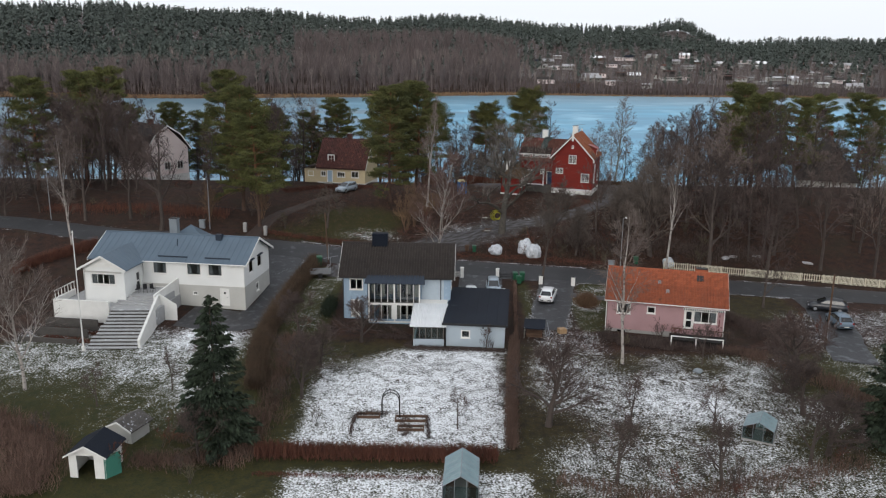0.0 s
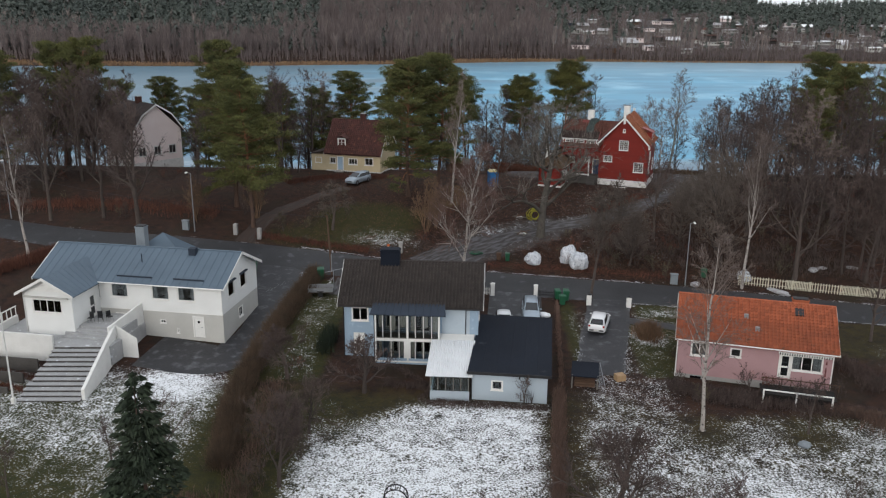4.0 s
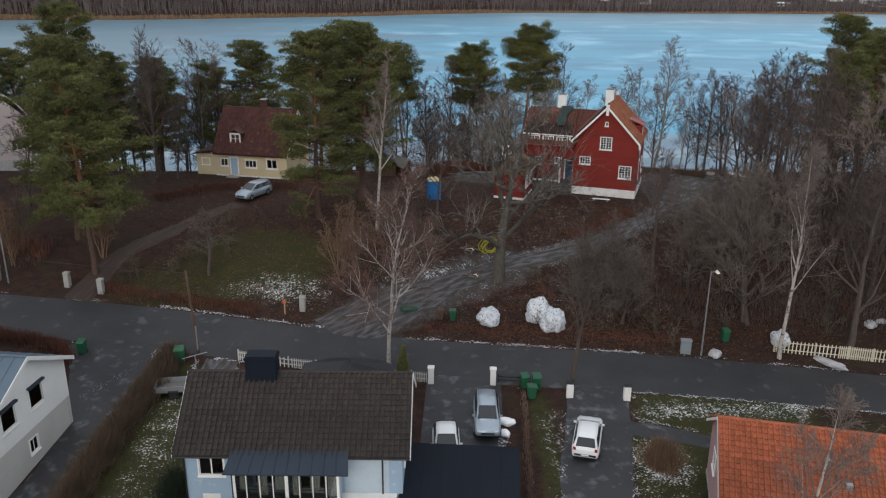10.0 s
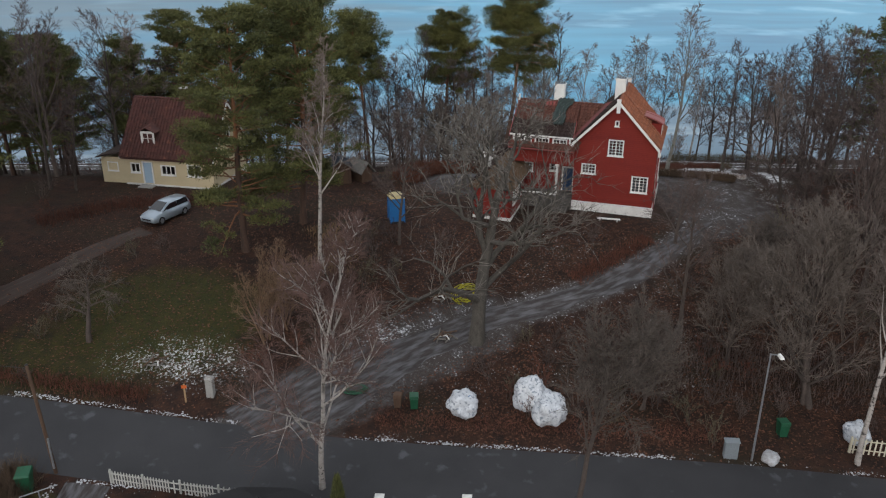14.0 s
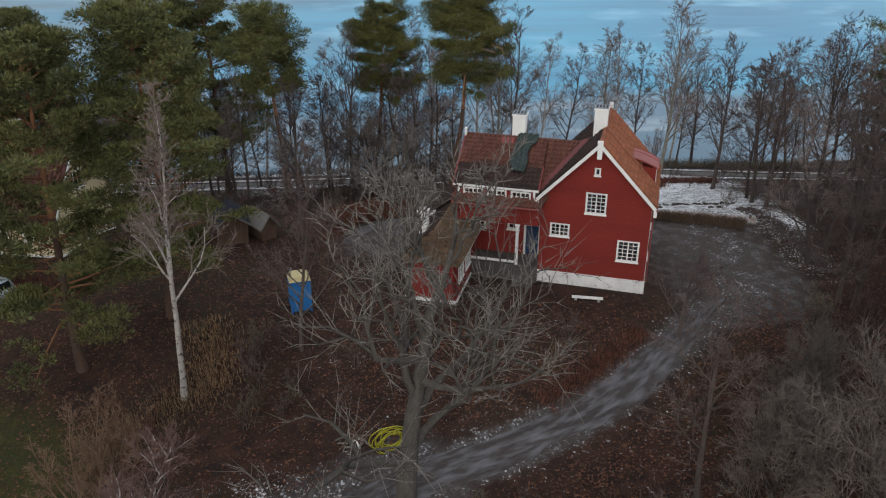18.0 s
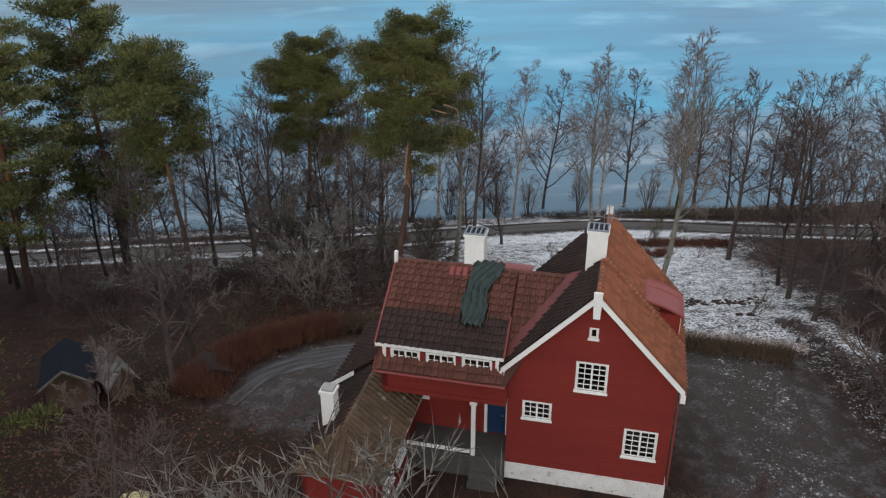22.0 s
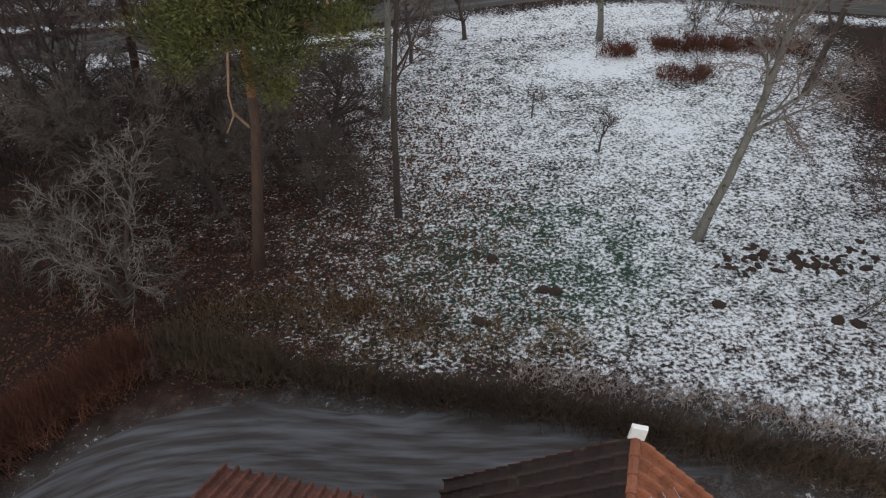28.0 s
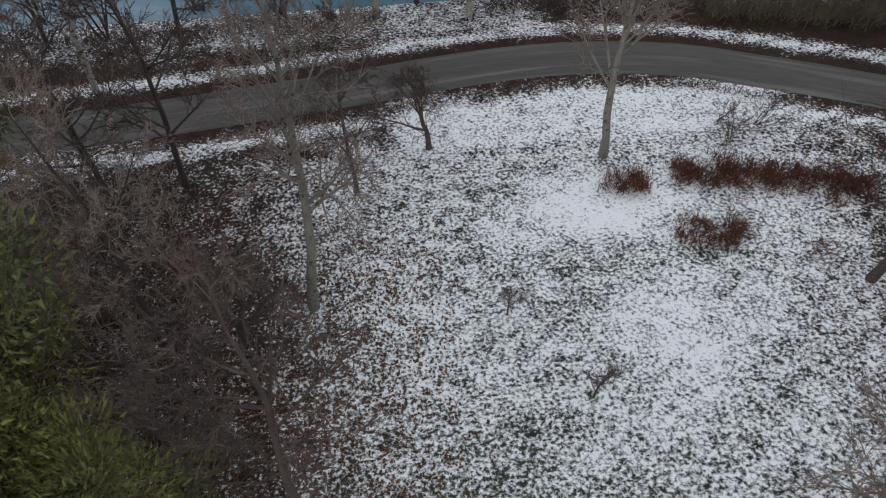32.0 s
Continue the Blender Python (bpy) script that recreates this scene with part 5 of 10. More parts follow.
plant("bare_tree", 28.6, 121.0, BUSHY, ("bark", "bushtwig"), "dense bushy tree with brown-grey twigs", "tree", 0.7, 210, group=GT)
for x, y, k, t in ((-55.5, 137.0, 1.45, 20), (-60.5, 134.0, 1.5, 200), (-50.5, 134.5, 0.9, 90)):
    plant("bare_tree", x, y, BUSHY, ("bark", "twig"), "broad bare tree with dense brown twigs", "tree", k, t, group=GT)
for x, y, k, t in ((-60, 158, 1.05, 0), (-66, 154, 1.1, 50), (-72, 157, 1.1, 100), (-55, 166, 1.0, 150), (-78, 152, 1.1, 210), (-69, 164, 1.0, 270)):
    plant("bare_tree", x, y, ALDER[int(t / 50) % 2], ("bark", "twig"), "bare leafless tree on the wooded lake slope", "tree", k, t, group=GT)
plant("linden_tree", 36.2, 108.8 + 0.5, BIGBARE, ("bark", "twig"), "large bare linden tree beside the fence", "tree", 0.98, 300)
plant("garden_tree", 39.0, 96, BARE[2], ("bark", "twig"), "bare tree on the lawn beside the drive", "tree", 0.85)
for x, y, k, s in ((22.5, 118.5, 0, 0.8), (34, 120, 1, 0.95), (41, 116, 2, 1.0), (47, 114, 0, 0.95), (52, 110, 1, 1.0), (39, 126, 3, 1.0), (46, 124, 0, 1.05), (53, 121, 2, 1.0), (60, 118, 3, 1.0), (66, 112, 1, 1.0), (36.5, 131, 2, 0.9), (43, 133, 1, 1.0), (50, 131, 3, 1.05), (58, 129, 0, 1.0), (42, 141, 0, 0.95), (48, 139, 2, 1.0), (56, 138, 1, 1.0), (-58, 124, 2, 1.0), (-64, 116, 0, 1.0), (44, 150, 0, 0.9), (48, 146, 2, 0.95), (42, 158, 3, 0.9), (46, 153.5, 1, 0.95), (-36, 143, 0, 1.0), (-30, 147, 1, 1.0), (-26, 153, 0, 1.1), (-33, 158, 1, 1.05), (-39, 149, 3, 1.0), (-23, 161, 2, 1.1), (-31, 126, 0, 0.8), (-38, 131, 2, 0.85), (-55, 133, 1, 1.0), (-57, 139, 0, 1.05), (-60.5, 136, 2, 1.1), (-53.5, 137.5, 3, 0.85)):
    plant("bare_tree", x, y, BARE[k], ("bark", "twig"), "bare leafless tree with brown twigs on the slope", "tree", s, group=GT)
for x, y, s in ((-5.6, 118.4, 1.05), (-4.4, 119.6, 0.9), (-27, 120.5, 0.8), (-34.5, 119, 0.9)):
    plant("hazel_shrub", x, y, HAZEL, ("tantwig", "tantwig"), "many-stemmed leafless hazel with pale upright stems", "shrub", s, group="hazels")
plant("weeping_tree", -17.0, 118.2, WEEP, ("bark", "bushtwig"), "low weeping tree with drooping bare branches", "tree", 1.45)
plant("weeping_tree", -23.0, 117.4, WEEP, ("bark", "olivetwig"), "small weeping shrub tree with dry brown branches", "tree", 0.6)
plant("apple_tree", 24.9, 128.9, APPLE[0], ("bark", "twig"), "small gnarled apple tree beside the driveway", "tree", 0.9)
GP = "pines"
for x, y, k, s, t in ((-26.8, 118.0, 0, 0.98, 10), (-30.5, 124, 1, 0.98, 80), (-8.4, 128.3, 1, 0.95, 150), (-4.6, 133.0, 1, 0.95, 40), (-25, 157, 0, 0.8, 0), (-31, 152, 1, 0.75, 50), (-38, 155, 0, 0.85, 100), (-8.4, 175.6, 0, 1.28, 15), (-66, 133, 1, 0.95, 10), (-76, 130, 0, 1.0, 80), (-84, 142, 1, 1.0, 140), (-58, 142, 0, 1.05, 200), (-64, 147, 1, 1.0, 20), (-37, 143, 1, 1.0, 300), (-62, 165, 0, 0.95, 40), (-53, 161, 1, 0.9, 90), (-49, 171, 0, 0.95, 10), (-41, 166, 1, 0.85, 200), (-34, 161, 0, 0.8, 320)):
    plant("pine_tree", x, y, PINE[k], PM, "tall Scots pine with a broad dense green crown", "tree", s, t, GP, PN)
for x, y, k, s, t in ((13.8, 156.9, 2, 1.1, 0), (-1.0, 166.5, 3, 1.08, 90), (7.0, 168.7, 2, 1.1, 10), (-13.0, 166, 0, 1.12, 220), (-21, 160, 1, 0.95, 70), (56, 157, 1, 1.1, 10), (63, 163, 0, 1.12, 120), (74, 166, 0, 1.15, 200), (80, 160, 1, 1.05, 310), (88, 166, 0, 1.0, 0), (55, 147, 1, 0.85, 70), (49, 141, 0, 0.8, 30), (96, 158, 1, 1.0, 60), (64, 150, 0, 0.9, 60)):
    plant("pine_tree", x, y, PINE[k], PM if k != 2 else ("pinebark", "pinetop", "needlesunlit"), "Scots pine with orange upper trunk and open green crown", "tree", s, t, GP, PN)
lake_pine = [o for o in scene.objects if o.name.startswith("pine_tree") and abs(o.location.x - 13.8) < 0.1 and abs(o.location.y - 156.9) < 0.1][0]
for pts in (((15.2, 155.4, 21.8), (14.95, 154.9, 20.3), (14.97, 154.8, 19.6), (14.6, 154.9, 18.8)), ((14.97, 154.9, 19.6), (15.3, 155.0, 18.9)), ((16.4, 155.6, 23.8), (17.5, 155.0, 23.6)), ((17.3, 155.3, 24.1), (18.1, 155.0, 23.85), (18.25, 154.9, 23.2))):
    gr = Grower(5)
    gr.limb([(Vector(p) - lake_pine.location) / 1.1 for p in pts], [0.045 - 0.009 * q for q in range(len(pts))], 6)
    link("broken_limb", gr.mesh("broken_limb"), "palebark", lake_pine, "pale snapped dead limb")
plant("spruce_tree", -17.5, 59.5, SPRUCE, ("pinebark", "spruce"), "dark green spruce standing on the garden lawn", "tree", 1.11, 0)
plant("spruce_tree", 36.4, 61.5, SPRUCE, ("pinebark", "spruce"), "dark green spruce at the garden edge", "tree", 1.08, 90)
# shore trees behind the red house
for x, y, k, s in ((33.2, 195.0, 0, 1.0), (42.7, 194.5, 1, 1.08), (52.5, 184.8 + 4, 0, 0.85), (21.8, 176.2, 1, 0.75), (8.8, 171.9, 1, 0.95), (-5.6, 180.5, 0, 0.8), (26, 193, 0, 0.9), (18, 192, 1, 0.9), (12, 190, 0, 0.95), (4, 191, 1, 0.9), (-3, 192, 0, 0.95), (48, 192, 0, 0.8), (58, 190, 1, 0.9)):
    plant("alder_tree", x, y, ALDER[k], ("bark", "twig"), "dark bare alder standing near the lake shore", "tree", s, group="alders")
ASPEN = bare_tree(69, 17, 0.21, 0.30, 0.6, (17, 8, 6, 4), 0.07, 0.05, 0.04, crown=0.42, twig_r=0.014, lean=0.08, stout=1.2)
for x, y, k, s, t in ((34.0, 177.4, 0, 1.0, 190), (32.2, 156.0, 1, 1.0, 0), (19.8, 169.4, 0, 1.05, 30)):
    plant("aspen_tree", x, y, ASPEN, ("aspen", "birchtwig"), "tall grey-barked aspen on the snowy lawn", "tree", s, t, group="aspens")
for x, y, k, s, t in ((29.0, 191, 0, 1.05, 0), (38.5, 190.5, 0, 1.1, 90), (46.5, 187.5 + 3, 0, 1.05, 30), (63, 186, 0, 1.0, 60), (70, 184, 1, 1.0, 10), (-14, 186.5, 0, 0.95, 60), (-24, 188, 1, 0.95, 60)):
    plant("birch_tree", x, y, BIRCH[k], ("birch", "birchtwig"), "tall pale birch on the lakeside slope", "tree", s, t, group="birches")
for x, y, k, s in ((43.1, 168.2, 0, 1.05), (40.5, 154.0, 2, 1.0), (50, 170, 0, 1.05), (55, 176, 2, 0.95), (62, 174, 1, 1.0), (6.1, 163.7, 0, 0.6), (2.5, 176, 2, 0.9), (-8, 174, 3, 0.9), (-16.6, 180, 2, 0.9), (-22, 174, 0, 1.0), (-28, 181, 1, 0.95), (-35, 176, 2, 1.0), (-33, 186, 3, 0.85), (-43, 180, 0, 0.9), (8.5, 184.0 - 4, 3, 0.75), (-28, 166, 3, 0.9), (-16, 171, 1, 0.8), (74, 178, 3, 1), (82, 176, 2, 1), (-52, 178, 1, 1.0), (-62, 172, 3, 1.0), (-70, 160, 0, 1.1), (-42, 160, 2, 1.0), (-3, 150, 3, 0.65), (-9, 145, 0, 0.7), (-13, 152, 2, 0.75)):
    plant("bare_tree", x, y, BARE[k], ("bark", "twig"), "bare leafless tree on the wooded lake slope", "tree", s, group=GT)
plant("alder_tree", 19.9, 159.7, bare_tree(311, 17, 0.17, 0.42, 0.75, (13, 7, 5, 3), 0.06, 0.06, crown=0.36), ("bark", "twig"), "tall slender alder on the leafy lawn", "tree", 1.0, 70, group="alders")
plant("apple_tree", 25.5, 179.0, APPLE[0], ("bark", "twig"), "small gnarled tree beside the lakeside lane", "tree", 0.95, group="apple trees")
plant("apple_tree", 2.6, 148.0, APPLE[0], ("bark", "oaktwig"), "small grey apple tree behind the yard", "tree", 1.25, group="apple trees")
for x, y, s in ((14.6, 164, 0.55), (12, 161.2, 0.5), (17, 168, 0.5), (16.4, 161.8, 0.4)):
    plant("lilac_bush", x, y, BIGAPPLE, ("bark", "bushtwig"), "spreading leafless shrub with grey-brown branches", "shrub", s * 1.7)
plant("lilac_bush", 9.0, 155.2, bare_tree(97, 6.4, 0.13, 0.12, 0.8, (9, 7, 5, 3), 0.2, 0.02, 0.03, crown=0.8, twig_r=0.012, trunks=3), ("bark", "oaktwig"), "wide leafless lilac with arching grey twigs", "shrub", 1.1)
plant("bare_tree", 8.0, 161, BIGAPPLE, ("bark", "bushtwig"), "spreading leafless tree with grey twigs", "tree", 1.4, group=GT)
for x, y, k in ((30.2, 163.8, 0.6), (27.7, 168.1, 0.5), (27.2, 149.4, 0.22)):
    plant("sapling", x, y, APPLE[1], ("bark", "twig"), "thin leafless sapling standing in the snow", "tree", k, group="saplings")
# thicker woods on the crest and down to the shore
grove = random.Random(77)
for x0, x1, y0, y1, n in ((-48, -24, 150, 190, 16), (-24, 4, 164, 182, 16), (2, 14, 164, 182, 9), (48, 64, 186, 194, 3), (50, 84, 156, 180, 5), (26, 60, 118, 146, 12), (-70, -36, 118, 150, 14), (-34, -26, 140, 152, 3), (-84, -26, 164, 186, 20), (-78, -50, 113, 128, 8), (-62, -36, 134, 150, 6), (30, 46, 112, 126, 6), (44, 78, 106, 128, 13), (38, 56, 128, 152, 7), (70, 100, 130, 150, 8), (-96, -58, 122, 176, 18), (62, 92, 108, 140, 9), (-4, 4, 128, 148, 2)):
    for _ in range(n):
        x, y = grove.uniform(x0, x1), grove.uniform(y0, y1)
        if float(line_dist(np.array(x), np.array(y), SHORE_ROAD)) < 3 or float(line_dist(np.array(x), np.array(y), DRIVE)) < 3.5 or math.hypot(x + 50.7, y - 151.6) < 8 or (-58 < x < -37 and 114 < y < 152):
            continue
        plant("bare_tree", x, y, grove.choice(BARE + ALDER), ("bark", grove.choice(("twig", "twig", "birchtwig"))), "bare leafless tree in the winter wood", "tree", grove.uniform(0.7, 1.05), group=GT)
# tall pale birches and light brush between the lane and the ice
for x, y, k, s, t in ((9.4, 182.0, 1, 1.15, 20), (20.5, 190.5, 0, 1.25, 100), (23.5, 191.5, 1, 1.15, 220), (1.5, 189.5, 0, 1.0, 60), (-6, 188.5, 1, 1.0, 10), (15, 190.2, 1, 1.0, 300)):
    plant("birch_tree", x, y, BIRCH[k], ("birch", "birchtwig"), "tall pale birch between the lane and the ice", "tree", s, t, group="birches")
for x, y, s in ((-12, 190, 1.0), (-4, 192.5, 1.1), (3, 193.5, 0.9), (7.5, 191.2, 1.1), (12.5, 193.6, 1.0), (17.5, 192.4, 1.1), (22, 194.4, 0.9), (27.5, 193.6, 1.0), (31, 192.8, 0.8), (37, 193.8, 0.9), (45, 193, 0.8)):
    plant("hazel_shrub", x, y, HAZEL, ("bark", "birchtwig"), "many-stemmed leafless shrub on the lake shore", "shrub", s, group="hazels")
# gardens
for x, y, s in ((33.3, 72.5, 1.15), (31.5, 66.5, 0.9), (30.5, 59.5, 0.9), (-8.5, 82.2, 0.8), (-15.4, 84.5, 0.8), (-13.6, 73, 0.8)):
    plant("garden_shrub", x, y, BIGAPPLE, ("bark", "twig"), "wide spreading leafless garden shrub", "shrub", s, names=("stem", "crown"))
plant("apple_tree", 9.0, 63.8, BIGAPPLE, ("bark", "twig"), "old wide apple tree with dense bare branches", "tree", 1.2, 40)
for x, y, k, s in ((15.7, 63.0, 1, 1.1), (22.6, 63.1, 1, 0.95), (25.9, 77.2, 1, 0.95), (1.4, 63.1, 1, 0.75), (13, 55.0, 0, 0.9), (20.5, 54.5, 0, 0.9), (28.5, 58, 0, 1.0), (-12.5, 68.5, 0, 1.0), (-11.8, 75.5, 0, 0.85), (4.6, 80.1, 1, 0.6), (-30, 66.5, 1, 0.8), (-24.5, 70, 1, 0.8), (32, 68, 1, 1.0), (-21.5, 72, 0, 0.9), (-37, 61, 0, 0.9), (-18.5, 57.5, 0, 0.85)):
    plant("apple_tree", x, y, APPLE[k], ("bark", "twig"), "pruned leafless fruit tree in the garden", "tree", s, group="fruit trees")

# ---- houses ----
TW = 0.25


def side_frame(side, L, D):
    return {"s": pose(0, 0, 0), "e": pose(L, 0, 0, 0, 0, 90), "n": pose(L, D, 0, 0, 0, 180), "w": pose(0, D, 0, 0, 0, -90)}[side]


def shell(parent, L, D, z0, eave, ridge, along, material, holes=None, label=""):
    """Four walls of a gabled house. along: the ridge runs along 'x' or 'y'. holes: side -> windows and doors."""
    holes = holes or {}
    for side in "senw":
        length = L if side in "sn" else D
        gable = (side in "ew") if along == "x" else (side in "sn")
        shift = 0.0 if side in "sn" else TW
        run = length - 2 * shift
        top = [(0, eave), (run, eave)]
        if gable:
            a = eave + (ridge - eave) * shift / (length / 2)
            top = [(0, a), (run / 2, ridge), (run, a)]
        cut = [(h["x"] - shift, h["x"] + h["w"] - shift, h["z"], h["z"] + h["h"]) for h in holes.get(side, ())]
        fr = side_frame(side, L, D)
        ob = part("wall", wall(BM(), run, z0, top, cut, 0, TW), material, parent)
        ob.matrix_local = fr @ Matrix.Translation((shift, 0, 0))
        for h in holes.get(side, ()):
            m = fr @ Matrix.Translation((h["x"], 0, h["z"]))
            if h.get("door"):
                door(parent, m, h["w"], h["h"], h["door"], h.get("pane", 0))
            else:
                window(parent, m, h["w"], h["h"], h.get("nx", 1), h.get("ny", 1), h.get("casing", 0.09), h.get("panes", False), h.get("mull", 1), True, h.get("curtain", False))


def door(parent, m, w, h, material, pane=0):
    ob = in_frame(part("door", box(BM(), 0.04, w - 0.04, 0.05, 0.10, 0, h - 0.04), material, parent), m)
    bm = BM()
    for a in ((-0.09, 0.04, 0, h), (w - 0.04, w + 0.09, 0, h), (-0.09, w + 0.09, h - 0.04, h + 0.08)):
        box(bm, a[0], a[1], -0.03, 0.12, a[2], a[3])
    part("door_frame", bm, "white", ob)
    bm = box(BM(), w - 0.16, w - 0.13, 0.0, 0.05, 0.95, 1.05)
    box(bm, w - 0.26, w - 0.13, -0.02, 0.0, 0.985, 1.015)
    part("handle", bm, "steel", ob)
    bm = BM()
    for a in ((0.16, h * 0.10, h * 0.42), (0.16, h * 0.50, h * 0.90)):
        box(bm, a[0], w - a[0], 0.035, 0.049, a[1], a[2], 0.006)
    part("panel", bm, "carglass" if pane else material, ob)
    return ob


def W(x, z, w, h, **k):
    return dict(x=x, z=z, w=w, h=h, **k)


def roof_slab(parent, pts, material, thick=0.16, name="roof"):
    return part(name, slab(BM(), pts, thick), material, parent)


def barge(parent, a, b, material="white", depth=0.24, width=0.06, out=(0, -1, 0)):
    """A board along a sloping roof edge from a to b."""
    a, b, o = Vector(a), Vector(b), Vector(out) * width
    d = Vector((0, 0, depth))
    return part("bargeboard", hexa(BM(), (a - d, b - d, b - d + o, a - d + o), (a, b, b + o, a + o)), material, parent)


def gutter(parent, a, b, material="steel"):
    return part("gutter", tube(BM(), a, b, 0.06, n=8), material, parent)


def seams(parent, material, a, b, c, d, n, h=0.035, w=0.03):
    """Standing seams from edge a-b up to edge d-c of a sheet roof."""
    a, b, c, d = map(Vector, (a, b, c, d))
    x = (b - a).normalized() * w
    up = Vector((0, 0, h))
    for k in range(1, n):
        p, q = a.lerp(b, k / n), d.lerp(c, k / n)
        part("seam", hexa(BM(), (p - x, p + x, q + x, q - x), (p - x * 0.5 + up, p + x * 0.5 + up, q + x * 0.5 + up, q - x * 0.5 + up)), material, parent)


def ridge_tiles(parent, a, b, material, n):
    a, b = Vector(a), Vector(b)
    bm = BM()
    for k in range(n):
        p, q = a.lerp(b, k / n), a.lerp(b, (k + 1.06) / n)
        tube(bm, p + Vector((0, 0, 0.02)), q, 0.115, 0.10, 7)
    return part("ridge_tiles", bm, material, parent)


def chimney(parent, x, y, z0, z1, w, d, material, cap="felt", slots=True):
    bm = box(BM(), x, x + w, y, y + d, z0, z1 - 0.22, 0.01)
    box(bm, x - 0.05, x + w + 0.05, y - 0.05, y + d + 0.05, z1 - 0.22, z1 - 0.10, 0.01)
    ob = part("chimney", bm, material, parent)
    bm = BM()
    for k in range(4 if slots else 1):
        a = x + (w * k / 4 if slots else 0)
        box(bm, a + 0.03, a + (w / 4 if slots else w) - 0.03, y + 0.03, y + d - 0.03, z1 - 0.11, z1 - (0.06 if slots else 0), 0.008)
    part("chimney_cap", bm, cap, ob)
    if slots:
        bm = ring(BM(), x - 0.02, x + w + 0.02, y - 0.02, y + d + 0.02, 0.06, 0, 0.07)
        for k in range(1, 4):
            box(bm, x + w * k / 4 - 0.03, x + w * k / 4 + 0.03, -0.0, 0.06, y + 0.03, y + d - 0.03)
        fr = part("cap_frame", bm, "plasticgrey", ob, "grey metal chimney cap frame")
        fr.matrix_local = Matrix(((1, 0, 0, 0), (0, 0, 1, 0), (0, 1, 0, z1 - 0.10), (0, 0, 0, 1)))
    return ob


def red_house():
    h = thing("red_house", 17.86, 135.75, 13.25, -19.4, "red-painted wooden villa with white trim and clay tile roofs", "house")
    L, D, E, R = 6.65, 7.0, 5.8, 9.3
    shell(h, L, D, 0.58, E, R - 0.1, "y", "red", {
        "s": [W(2.76, 4.79, 1.14, 1.26, nx=2, ny=5, panes=True, casing=0.065), W(0.7, 3.08, 1.08, 0.76, nx=2, ny=3, panes=True, casing=0.065), W(4.88, 1.84, 1.22, 1.28, nx=2, ny=5, panes=True, casing=0.065), W(3.14, 7.26, 0.26, 0.4, mull=0, casing=0.05)],
        "e": [W(1.2, 1.6, 1.1, 1.5, nx=2, ny=4), W(4.8, 1.6, 1.1, 1.5, nx=2, ny=4), W(1.8, 3.5, 0.9, 0.9, nx=2, ny=3)],
        "n": [W(1.2, 1.6, 1.1, 1.4, nx=2, ny=4), W(4.0, 1.6, 1.1, 1.4, nx=2, ny=4)], "w": []})
    part("plinth", box(BM(), -0.06, L + 0.06, -0.06, D + 0.06, -1.0, 0.58, 0.015), "plinth", h)
    # main roof
    o, f, g = 0.2, -0.5, D + 0.32
    sl = (R - E) / (L / 2)
    ez = E - o * sl
    # west slope in a much darker tile than the orange east slope
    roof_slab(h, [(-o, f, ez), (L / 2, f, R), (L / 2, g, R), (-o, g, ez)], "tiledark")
    roof_slab(h, [(L / 2, f, R), (L + o, f, ez), (L + o, g, ez), (L / 2, g, R)], "tile")
    run = math.hypot(L / 2 + o, R - ez)
    tiles(h, (L + o, f, ez), (L + o, g, ez), (L / 2, f, R), g - f, run, "tile", 300)
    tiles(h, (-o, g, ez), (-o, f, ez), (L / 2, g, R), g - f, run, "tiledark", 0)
    ridge_tiles(h, (L / 2, f, R + 0.06), (L / 2, g, R + 0.06), "tile", 22)
    for y in (f, g):
        s = (0, -1, 0) if y < 0 else (0, 1, 0)
        barge(h, (-o - 0.04, y, ez + 0.08), (L / 2, y, R + 0.12), "white" if y < 0 else "sheetred", 0.27, 0.07, s)
        barge(h, (L / 2, y, R + 0.12), (L + o + 0.04, y, ez + 0.08), "white" if y < 0 else "sheetred", 0.27, 0.07, s)
    for x in (-o, L + o):
        part("bracket", box(BM(), x - 0.1, x + 0.1, f - 0.02, 0.0, ez - 0.5, ez - 0.1, 0.02), "white", h)
        gutter(h, (x + (0.05 if x > 0 else -0.05), f, ez - 0.08), (x + (0.05 if x > 0 else -0.05), g, ez - 0.08), "sheetred")
    part("downpipe", tube(BM(), (L + 0.12, 0.1, 0.5), (L + 0.12, 0.1, ez - 0.1), 0.045), "sheetred", h)
    # finial boards
    part("finial", hexa(BM(), ((L / 2 - 0.13, f - 0.12, R - 0.85), (L / 2 + 0.13, f - 0.12, R - 0.85), (L / 2 + 0.13, f - 0.02, R - 0.85), (L / 2 - 0.13, f - 0.02, R - 0.85)),
                       ((L / 2 - 0.17, f - 0.12, R + 0.26), (L / 2 + 0.17, f - 0.12, R + 0.26), (L / 2 + 0.17, f - 0.02, R + 0.26), (L / 2 - 0.17, f - 0.02, R + 0.26))), "white", h)
    part("finial", box(BM(), L / 2 - 0.15, L / 2 + 0.15, g, g + 0.1, R - 0.3, R + 0.5, 0.02), "white", h)
    # tile ladder, a raised course on the east slope
    a, b = Vector((L / 2 + 0.14, 2.4, R - 0.02)), Vector((L + o - 0.03, 2.32, ez + 0.15))
    for k in range(24):
        p = a.lerp(b, k / 23)
        part("ridge_lug", box(BM(), p.x - 0.07, p.x + 0.07, p.y - 0.12, p.y + 0.12, p.z + 0.04, p.z + 0.30, 0.03), "tile", h)
    # east dormer under a bowed red sheet roof
    dm = part("dormer", box(BM(), 5.0, 6.66, 3.05, 4.8, 5.2, 6.97), "red", h)
